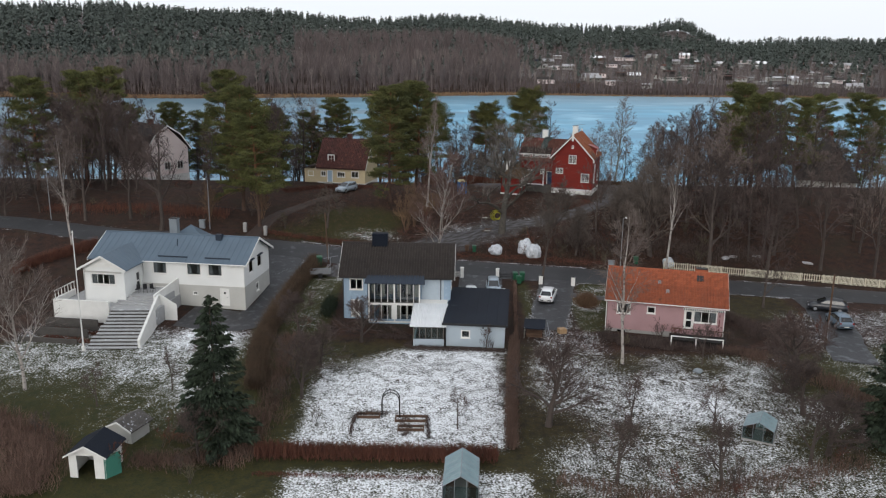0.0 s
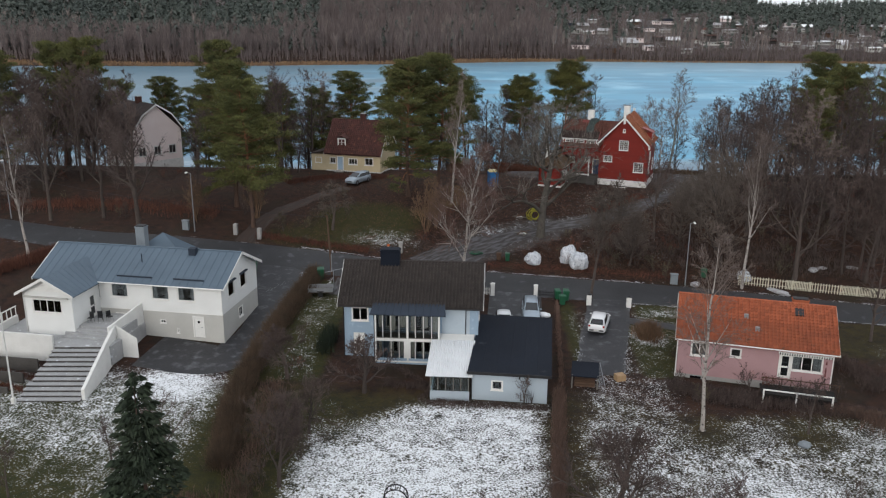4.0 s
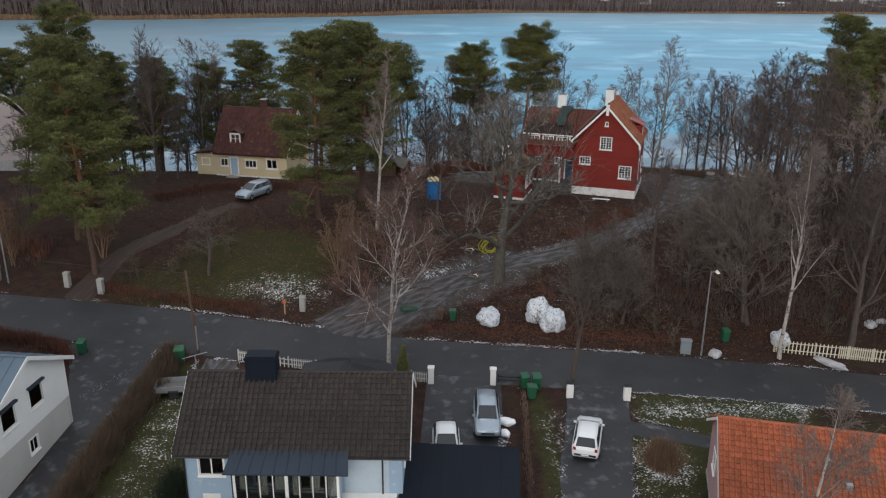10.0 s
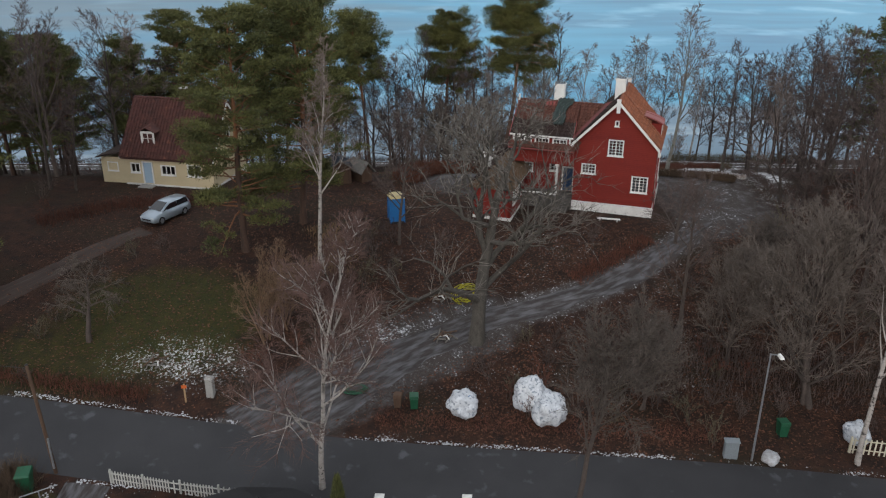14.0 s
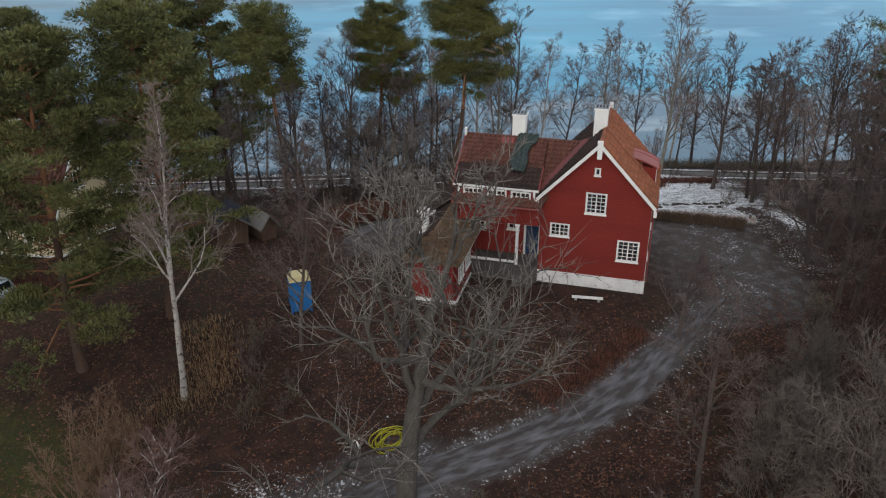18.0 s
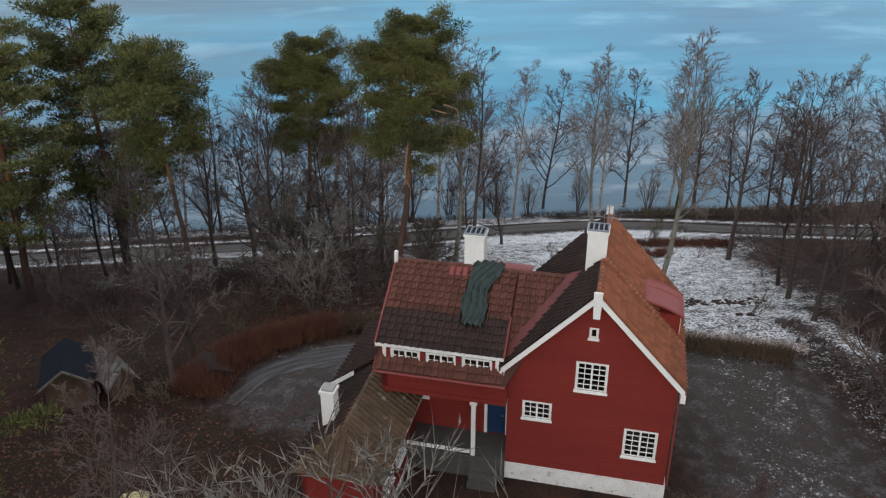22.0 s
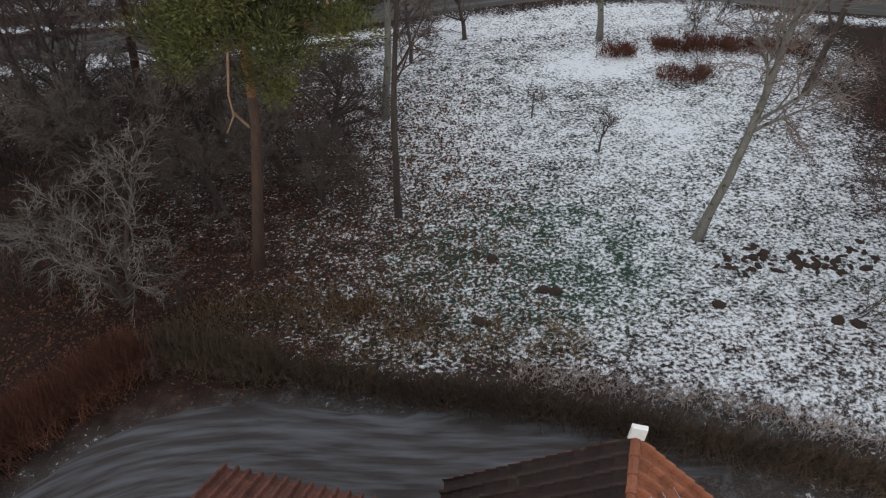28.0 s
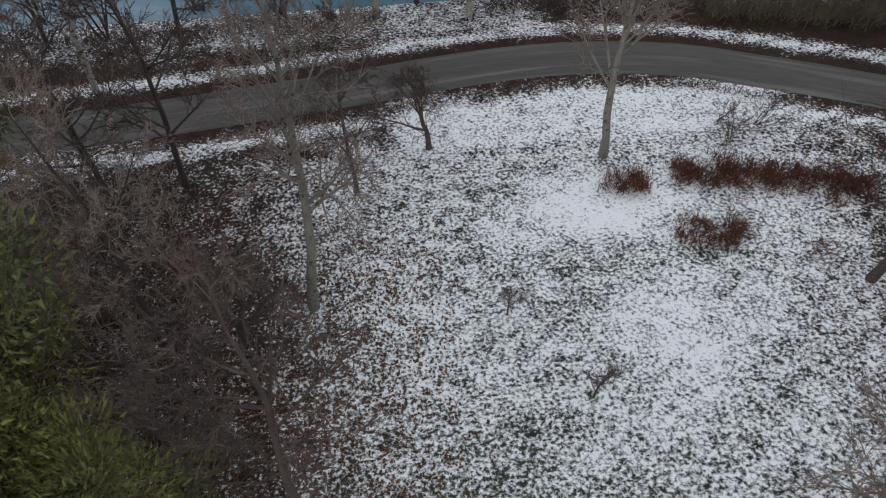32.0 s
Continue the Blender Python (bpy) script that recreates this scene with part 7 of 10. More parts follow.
    for k in range(n):
        xa, xb = -0.35 + 3.85 * k / n, -0.35 + 3.85 * (k + 1) / n
        xm = (xa + xb) / 2
        for p, q, dz in ((xa, xm, 0.05), (xm, xb, -0.05)):
            z0, z1 = (0.0, 0.05) if dz > 0 else (0.05, 0.0)
            hexa(bm, ((p, -0.4, 2.3 + z0 - 0.012), (q, -0.4, 2.3 + z1 - 0.012), (q, 6.3, 2.72 + z1 - 0.012), (p, 6.3, 2.72 + z0 - 0.012)), ((p, -0.4, 2.3 + z0), (q, -0.4, 2.3 + z1), (q, 6.3, 2.72 + z1), (p, 6.3, 2.72 + z0)))
    part("roof", bm, "pvc", c)
    part("base_wall", box(BM(), 0, 3.2, 0, 0.12, -0.4, 0.85), "paleblue", c)
    part("base_wall", box(BM(), 0, 0.12, 0.12, 6.0, -0.4, 0.85), "paleblue", c)
    bm = BM()
    for k in range(6):
        box(bm, k * 0.62, k * 0.62 + 0.07, 0.0, 0.1, 0.85, 2.25)
    for k in range(1, 7):
        box(bm, 0, 0.1, k * 0.97, k * 0.97 + 0.07, 0.85, 2.4)
    box(bm, 0, 3.2, 0, 0.1, 2.14, 2.26)
    part("frame", bm, "greywood", c)
    for k in range(5):
        part("pane", box(BM(), k * 0.62 + 0.07, k * 0.62 + 0.62, 0.045, 0.05, 0.87, 2.14), "greenglass", c).visible_shadow = False
    return h


blue_house()


def garage():
    h = thing("garage", 0.35, 81.5, 6.0, -5.2, "long flat-roofed pale blue garage with black felt roof", "garage")
    L, D = 6.15, 12.0
    for fr, ln, op in ((pose(0, 0, 0), L, [(1.7, 2.5, 1.05, 1.75)]), (pose(L, 0, 0, 0, 0, 90), D, []), (pose(L, D, 0, 0, 0, 180), L, [(0.4, 2.8, 0.0, 2.1), (3.3, 5.7, 0.0, 2.1)]), (pose(0, D, 0, 0, 0, -90), D, [])):
        sft = 0 if ln == L else 0.2
        part("wall", wall(BM(), ln - 2 * sft, -0.5, [(0, 2.45), (ln - 2 * sft, 2.45)], op, 0, 0.2), "paleblue", h).matrix_local = fr @ Matrix.Translation((sft, 0, 0))
    window(h, pose(1.7, 0, 1.05), 0.8, 0.7, 1, 1, mullions=0)
    for x in (0.4, 3.3):
        part("garage_door", box(BM(), L - x - 2.4, L - x, D - 0.12, D - 0.06, 0, 2.1), "white", h)
    part("plinth", box(BM(), -0.04, L + 0.04, -0.04, D + 0.04, -0.6, 0.0), "concrete", h)
    bm = slab(BM(), [(-0.3, -0.35, 2.62), (L + 0.3, -0.35, 2.62), (L + 0.3, D + 0.3, 2.82), (-0.3, D + 0.3, 2.82)], 0.14)
    rf = part("roof", bm, "felt", h)
    for k in range(1, 6):
        x = -0.3 + (L + 0.6) * k / 6
        lap = hexa(BM(), ((x - 0.05, -0.35, 2.622), (x + 0.05, -0.35, 2.622), (x + 0.05, D + 0.3, 2.822), (x - 0.05, D + 0.3, 2.822)), ((x - 0.03, -0.35, 2.634), (x + 0.03, -0.35, 2.634), (x + 0.03, D + 0.3, 2.834), (x - 0.03, D + 0.3, 2.834)))
        part("felt_lap", lap, "felt", rf)
    part("fascia", box(BM(), -0.34, L + 0.34, -0.40, -0.355, 2.42, 2.66), "black", h)
    part("downpipe", tube(BM(), (0.05, -0.08, 0), (0.05, -0.08, 2.45), 0.04), "black", h)
    part("wall_lamp", tube(BM(), (3.9, -0.08, 2.1), (3.9, -0.08, 2.28), 0.08, 0.06), "black", h)


garage()


def pink_house():
    h = thing("pink_house", 18.15, 86.7, 6.1, -14, "low pink rendered house with an orange tile roof", "house")
    L, D, E, R = 12.3, 7.8, 3.95, 6.3
    shell(h, L, D, 0.35, E, R - 0.12, "x", "pink", {
        "s": [W(1.1, 2.2, 1.3, 1.1, curtain=True), W(4.3, 2.45, 0.75, 0.65, mull=0), W(8.2, 1.0, 0.85, 2.15, door="white", pane=1), W(9.15, 1.85, 2.3, 1.2, mull=2, curtain=True)],
        "w": [W(2.2, 2.2, 1.1, 1.1)], "e": [W(3.0, 2.2, 1.2, 1.1)], "n": [W(2, 2.2, 1.2, 1.1), W(8, 2.2, 1.2, 1.1)]})
    part("plinth", wall(BM(), L + 0.08, -0.8, [(0, 0.35), (L + 0.08, 0.35)], [(1.2, 2.1, -0.1, 0.25)], 0, 0.3), "concrete", h).matrix_local = pose(-0.04, -0.04, 0)
    part("cellar_window", box(BM(), 1.16, 2.06, 0.05, 0.08, -0.1, 0.25), "carglass", h)
    part("plinth", box(BM(), -0.04, L + 0.04, 0.3, D + 0.04, -0.8, 0.35), "concrete", h)
    o, g = 0.45, 0.3
    sl = (R - E) / (D / 2)
    ez = E - o * sl
    roof_slab(h, [(-g, -o, ez), (L + g, -o, ez), (L + g, D / 2, R), (-g, D / 2, R)], "tileorange")
    roof_slab(h, [(-g, D / 2, R), (L + g, D / 2, R), (L + g, D + o, ez), (-g, D + o, ez)], "tileorange")
    run = math.hypot(D / 2 + o, R - ez)
    tiles(h, (-g, -o, ez), (L + g, -o, ez), (-g, D / 2, R), L + 2 * g, run, "tileorange", 300)
    tiles(h, (L + g, D + o, ez), (-g, D + o, ez), (L + g, D / 2, R), L + 2 * g, run, "tileorange", 0)
    ridge_tiles(h, (-g, D / 2, R + 0.05), (L + g, D / 2, R + 0.05), "tileorange", 34)
    for x, s in ((-g, (-1, 0, 0)), (L + g, (1, 0, 0))):
        barge(h, (x, -o, ez + 0.05), (x, D / 2, R + 0.08), "white" if x > 0 else "greige", 0.2, 0.05, s)
        barge(h, (x, D / 2, R + 0.08), (x, D + o, ez + 0.05), "white", 0.2, 0.05, s)
    gutter(h, (-g, -o - 0.06, ez - 0.04), (L + g, -o - 0.06, ez - 0.04), "white")
    part("downpipe", tube(BM(), (L - 0.05, -0.09, 0), (L - 0.05, -0.09, ez - 0.1), 0.05), "white", h)
    part("downpipe", tube(BM(), (-0.1, -0.05, 0), (-0.1, -0.05, ez - 0.1), 0.05), "white", h)
    # striped awning folded over the glazed doors
    aw = part("awning", hexa(BM(), ((8.0, -0.5, 3.28), (12.2, -0.5, 3.28), (12.2, 0.0, 3.42), (8.0, 0.0, 3.42)), ((8.0, -0.5, 3.44), (12.2, -0.5, 3.44), (12.2, 0.0, 3.58), (8.0, 0.0, 3.58))), "white", h)
    for k in range(22):
        x = 8.05 + k * 0.188
        part("stripe", box(BM(), x, x + 0.09, -0.51, -0.502, 3.26, 3.45), "tyre", aw)
    chimney(h, 9.2, D / 2 + 0.3, R - 0.6, R + 0.4, 1.3, 0.7, "tileorange", "black", False)
    hatch = part("roof_hatch", box(BM(), 9.3, 10.0, 2.6, 3.4, 0, 0.12), "black", h)
    hatch.matrix_local = Matrix.Translation((9.3, 2.7, E + 2.7 * sl + 0.05)) @ Matrix.Rotation(math.atan(sl), 4, "X") @ Matrix.Translation((-9.3, -2.6, 0.03))
    for x, y in ((5.2, 2.0), (6.1, 0.9)):
        part("roof_vent", box(BM(), x, x + 0.35, y, y + 0.3, E + y * sl, E + y * sl + 0.42, 0.03), "steel", h)
    part("steps", box(BM(), 5.9, 7.6, -0.35, -0.05, -0.4, 0.55), "concrete", h)
    for z, r in ((2.75, 0.14), (2.15, 0.2), (1.75, 0.2), (1.2, 0.1)):
        part("wall_ornament", tube(BM(), (11.78, -0.03, z - r), (11.78, -0.03, z + r), 0.07, 0.035, 6), "flashred", h, "dark red wrought wall ornament")
    # terrace in front with a white rail over a dark store
    t = thing("terrace", 24.0, 82.0, 6.0, -14, "weathered timber terrace with white front beam and posts", "terrace")
    part("deck", box(BM(), -0.1, 5.6, 0.3, 2.2, 0.7, 0.8), "darkgap", t)
    bm = BM()
    box(bm, 0, 5.3, 0, 0.1, 1.17, 1.26)
    part("beam", bm, "white", t)
    for x in (0, 2.5, 5.18):
        part("post", box(BM(), x, x + 0.12, 0, 0.1, -0.1, 1.17), "white", t)
    part("back_panel", box(BM(), 0.1, 5.3, 0.6, 0.66, -0.1, 0.78), "darkgap", t)
    part("railing", box(BM(), 0.0, 6.1, 2.1, 2.16, 1.35, 1.42), "brownwood", t)
    for k in range(9):
        part("baluster", box(BM(), 0.1 + k * 0.73, 0.16 + k * 0.73, 2.1, 2.16, 0.8, 1.35), "brownwood", t)
    st = thing("wood_stack", 30.2, 80.0, 5.95, -14, "low stack of weathered boards on the ground", "wood stack")
    for k in range(5):
        part("board", box(BM(), 0.1 * (k % 2), 2.6 + 0.1 * (k % 3), 0.05 * k, 0.6 + 0.05 * k, k * 0.1, k * 0.1 + 0.08), "brownwood", st)


pink_house()


def white_house():
    turn = -7.5
    h = thing("white_house", -40.6, 92.75, 7.1, turn, "large white house with a blue-grey sheet metal roof", "house")
    L, D, E, R = 18.2, 8.3, 5.3, 7.3
    shell(h, L, D, 2.4, E, R - 0.12, "x", "whitewall", {
        "s": [W(4.9, 3.3, 1.2, 1.35, mull=1), W(7.3, 3.58, 1.6, 1.36, mull=0, curtain=True), W(11.4, 3.58, 1.6, 1.36, mull=0, curtain=True), W(13.95, 3.58, 1.6, 1.36, mull=0, curtain=True)],
        "e": [W(1.5, 3.62, 1.3, 1.32, mull=0, curtain=True), W(4.3, 3.62, 1.3, 1.32, mull=0)], "n": [W(3, 3.7, 1.3, 1.2), W(9, 3.7, 1.3, 1.2)], "w": [W(3, 3.7, 1.3, 1.2)]})
    low = dict(s=[W(7.6, 1.1, 1.1, 0.8, mull=0), W(12.0, 1.25, 0.5, 0.28, mull=0, casing=0.04), W(15.3, 0.05, 0.95, 2.0, door="white"), W(13.6, 0.35, 0.2, 0.4, mull=0, casing=0.03)], e=[W(3.6, 0.9, 0.8, 0.9, mull=0)])
    for side in "senw":
        ln = L if side in "sn" else D
        s = 0 if side in "sn" else TW
        cut = [(q["x"] - s, q["x"] + q["w"] - s, q["z"], q["z"] + q["h"]) for q in low.get(side, ())]
        fr = side_frame(side, L, D)
        part("basement_wall", wall(BM(), ln - 2 * s, -0.5, [(0, 2.4), (ln - 2 * s, 2.4)], cut, 0.02, TW), "greige", h).matrix_local = fr @ Matrix.Translation((s, 0, 0))
        for q in low.get(side, ()):
            m = fr @ Matrix.Translation((q["x"], 0.0, q["z"]))
            if q.get("door"):
                d = door(h, m, q["w"], q["h"], "white")
                part("porthole", tube(BM(), (q["w"] / 2, 0.02, 1.5), (q["w"] / 2, 0.05, 1.5), 0.13, n=14), "carglass", d)
            else:
                window(h, m, q["w"], q["h"], mullions=q.get("mull", 1), casing=q.get("casing", 0.08))
    for x in (7.3, 11.4, 13.95):
        part("awning_box", box(BM(), x - 0.18, x + 1.78, -0.24, -0.01, 5.0, 5.13, 0.02), "sheetnavy", h, "folded dark awning over the window")
    for y in (1.5, 4.3):
        part("awning_box", box(BM(), L + 0.01, L + 0.24, y - 0.15, y + 1.45, 5.0, 5.13, 0.02), "sheetnavy", h, "folded dark awning over the window")
    part("sill_course", box(BM(), -0.03, L + 0.03, -0.03, -0.002, 2.36, 2.42), "white", h)
    for x in (0.0, L - 0.09):
        part("corner_board", box(BM(), x, x + 0.1, -0.035, 0.0, 2.42, 5.2), "white", h)
    o, g = 0.45, 0.45
    sl = (R - E) / (D / 2)
    ez = E - o * sl
    hip = -g
    F1, F2, B1, B2 = (-g, -o, ez), (L + g, -o, ez), (-g, D + o, ez), (L + g, D + o, ez)
    T1, T2 = (hip, D / 2, R), (L + g, D / 2, R)
    for pts, n in (((F1, F2, T2, T1), 26), ((B2, B1, T1, T2), 26)):
        rf = part("roof", slab(BM(), list(pts), 0.12), "sheetblue", h)
        seams(rf, "sheetblue", *pts, n)
    barge(h, (-g, -o, ez + 0.04), (-g, D / 2, R + 0.06), "white", 0.28, 0.05, (-1, 0, 0))
    barge(h, (-g, D / 2, R + 0.06), (-g, D + o, ez + 0.04), "white", 0.28, 0.05, (-1, 0, 0))
    part("ridge_cap", tube(BM(), (hip, D / 2, R + 0.02), (L + g, D / 2, R + 0.02), 0.08, n=8), "sheetblue", h)
    barge(h, (L + g, -o, ez + 0.04), (L + g, D / 2, R + 0.06), "white", 0.28, 0.05, (1, 0, 0))
    barge(h, (L + g, D / 2, R + 0.06), (L + g, D + o, ez + 0.04), "white", 0.28, 0.05, (1, 0, 0))
    gutter(h, (5.6, -o - 0.06, ez - 0.04), (L + g, -o - 0.06, ez - 0.04), "white")
    for x0, x1 in ((8.0, 11.5), (13.6, 16.6)):
        part("snow_guard", box(BM(), x0, x1, 0.0, 0.06, E + 0.25, E + 0.40), "sheetnavy", h)
    part("roof_vent", box(BM(), 13.6, 14.3, 3.3, 3.9, R - 0.4, R + 0.32, 0.05), "sheetnavy", h)
    part("roof_vent", tube(BM(), (9.4, 2.2, R - 1.0), (9.4, 2.2, R - 0.1), 0.05), "sheetnavy", h)
    chimney(h, 6.3, D / 2 + 2.6, R - 1.5, R + 1.3, 0.95, 0.8, "plasticgrey", "black", False)
    # hipped part on the north side
    q = [(5.5, D + 3.2, ez), (10.8, D + 3.2, ez), (10.8, D - 1.0, ez + 0.6), (5.5, D - 1.0, ez + 0.6)]
    ap = (8.1, D + 0.6, R + 0.15)
    for a, b in zip(q, q[1:] + q[:1]):
        part("roof", hexa(BM(), [(p[0], p[1], p[2] - 0.1) for p in (a, b, ap)], (a, b, ap)), "sheetblue", h)
    part("wall", box(BM(), 5.9, 10.4, D, D + 2.8, -0.4, ez - 0.05), "whitewall", h)
    # south wing with its own gable
    x0, x1, y0 = 1.2, 6.0, -4.2
    wing_ridge, we = 6.55, 5.2
    sw = part("wall", wall(BM(), x1 - x0, 1.0, [(0, we), ((x1 - x0) / 2, wing_ridge - 0.1), (x1 - x0, we)], [(0.95, 3.7, 3.25, 4.4)], 0, 0.2), "whitewall", h)
    sw.matrix_local = pose(x0, y0, 0)
    window(h, pose(x0 + 0.95, y0, 3.25), 2.75, 1.15, curtain=True)
    part("awning", box(BM(), x0 + 0.2, x1 - 0.3, y0 - 0.22, y0 - 0.02, 4.6, 4.72), "greige", h)
    ew = part("wall", wall(BM(), -y0, 1.0, [(0, we), (-y0, we)], [(2.4, 3.3, 1.95, 4.1)], 0, 0.2), "whitewall", h)
    ew.matrix_local = pose(x1, y0 + 0.2, 0, 0, 0, 90)
    door(h, pose(x1, y0 + 2.6, 1.95, 0, 0, 90), 0.9, 2.15, "white", 1)
    part("wall", wall(BM(), -y0, 1.0, [(0, we), (-y0, we)], [], 0, 0.2), "whitewall", h).matrix_local = pose(x0, 0, 0, 0, 0, -90)
    xm = (x0 + x1) / 2
    for s in (-1, 1):
        xe = xm + s * ((x1 - x0) / 2 + 0.45)
        zz = we - 0.2
        pts = [(xe, y0 - 0.45, zz), (xe, 0.6, zz), (xm, 2.4, wing_ridge), (xm, y0 - 0.45, wing_ridge)]
        if s < 0:
            pts = [pts[1], pts[0], pts[3], pts[2]]
        rf = part("roof", slab(BM(), pts, 0.1), "sheetblue", h)
        seams(rf, "sheetblue", *pts, 9)
        barge(h, (xe, y0 - 0.45, zz + 0.05), (xm, y0 - 0.45, wing_ridge + 0.05), "white", 0.26, 0.05)
    part("gable_cladding", hexa(BM(), ((x0 + 0.1, y0 - 0.03, we), (x1 - 0.1, y0 - 0.03, we), (x1 - 0.1, y0 - 0.003, we), (x0 + 0.1, y0 - 0.003, we)), ((xm - 0.05, y0 - 0.03, wing_ridge - 0.25), (xm + 0.05, y0 - 0.03, wing_ridge - 0.25), (xm + 0.05, y0 - 0.003, wing_ridge - 0.25), (xm - 0.05, y0 - 0.003, wing_ridge - 0.25))), "white", h)
    # terrace, stairs and side walls
    t = thing("garden_terrace", -40.6, 92.75, 7.1, turn, "stone-paved terrace with a wide outdoor stair and white walls", "terrace")
    part("paving", box(BM(), -1.3, 10.4, -5.9, 0.0, -0.6, 1.15, 0.02), "slab", t)
    part("landing", box(BM(), x1 + 0.02, 10.2, -3.6, -0.02, 1.15, 1.9, 0.02), "slab", t)
    for k in range(3):
        part("step", box(BM(), x1 - 0.9, 9.6, -4.0 - 0.42 * k, -3.58 - 0.42 * k, 1.15, 1.72 - 0.19 * k, 0.015), "slab", t)
    part("terrace_wall", box(BM(), -1.5, 5.0, -6.15, -5.9, -0.6, 1.85, 0.02), "white", t, "white rendered parapet wall")
    part("terrace_wall", box(BM(), -1.5, -1.25, -5.9, -2.0, -0.6, 1.85, 0.02), "white", t)
    st = thing("garden_stair", -36.2, 79.2, 5.95, 3, "wide outdoor stair of pale stone treads with a white side wall", "stairs")
    n = 12
    for k in range(n):
        y, z = 0.55 * k, 0.192 * (k + 1)
        # darker riser colour stands for extra shading between the pale treads
        part("riser", box(BM(), 0.25 * (k > 6) + 0.3 * (k > 3), 5.0, y + 0.06, y + 0.6, -0.3, z - 0.06), "darkstone", st)
        part("tread", box(BM(), 0.25 * (k > 6) + 0.3 * (k > 3) - 0.05, 5.02, y, y + 0.58, z - 0.055, z, 0.012), "slab", st)
    part("upper_landing", box(BM(), 0.3, 5.0, 0.55 * n, 0.55 * n + 1.4, -0.3, 0.192 * n + 0.02), "slab", st)
    part("side_wall", hexa(BM(), ((5.05, 0.3, -0.4), (5.33, 0.3, -0.4), (5.33, 7.9, -0.2), (5.05, 7.9, -0.2)), ((5.05, 0.3, 1.0), (5.33, 0.3, 1.0), (5.33, 7.9, 3.6), (5.05, 7.9, 3.6))), "white", st)
    part("side_wall", hexa(BM(), ((5.05, 7.9, -0.2), (5.33, 7.905, -0.2), (7.2, 7.7, -0.2), (7.0, 7.95, -0.2)), ((5.05, 7.9, 3.6), (5.33, 7.905, 3.6), (7.2, 7.7, 2.4), (7.0, 7.95, 2.4))), "white", st)
    part("landing_wall", hexa(BM(), ((9.6, -4.9, 1.1), (9.8, -4.9, 1.1), (10.3, 0, 1.1), (10.1, 0, 1.1)), ((9.6, -4.9, 2.5), (9.8, -4.9, 2.5), (10.3, 0, 3.1), (10.1, 0, 3.1))), "white", t)
    bm = BM()
    for k in range(7):
        box(bm, -1.4, -1.34, -5.85 + k * 0.62, -5.79 + k * 0.62, 1.85, 2.7)
    box(bm, -1.42, -1.32, -5.9, -2.0, 2.68, 2.76)
    part("railing", bm, "white", t)
    bm = BM()
    for k in range(3):
        box(bm, -1.5 - 0.3 * k, 4.6 - 0.1 * k, -7.9 - 1.9 * k, -7.75 - 1.9 * k, -1.2, 0.35 - 0.45 * k, 0.03)
    part("bed_edge", bm, "darkstone", t, "low dark stone edges of stepped planting beds")
    for k in range(3):
        ch = thing("garden_chair", 0, 0, 0, 0, "dark folding garden chair on the landing", "chair", "garden chairs")
        ch.matrix_basis = h.matrix_basis @ pose(6.6 + 0.75 * k, -2.6 + 0.3 * k, 1.9, 0, 0, 30 * k)
        part("seat", box(BM(), -0.22, 0.22, -0.22, 0.22, 0.42, 0.46, 0.01), "black", ch)
        part("backrest", box(BM(), -0.22, 0.22, 0.19, 0.23, 0.46, 0.95, 0.01), "black", ch)
        for a, b in ((-1, -1), (1, -1), (-1, 1), (1, 1)):
            part("leg", tube(BM(), (0.2 * a, 0.2 * b, 0), (0.19 * a, 0.19 * b, 0.43), 0.015, n=6), "black", ch)
    f = thing("flagpole", -36.4, 79.0, gz(-36.4, 79.0) - 0.1, 0, "tall white flagpole standing by the garden stairs", "flagpole")
    part("pole", tube(BM(), (0, 0, 0), (0, 0, 12.4), 0.075, 0.04, 10), "white", f)
    part("knob", tube(BM(), (0, 0, 12.4), (0, 0, 12.6), 0.08, 0.03, 10), "white", f)
    part("foot", box(BM(), -0.15, 0.15, -0.15, 0.15, -0.1, 0.6, 0.02), "white", f)


white_house()


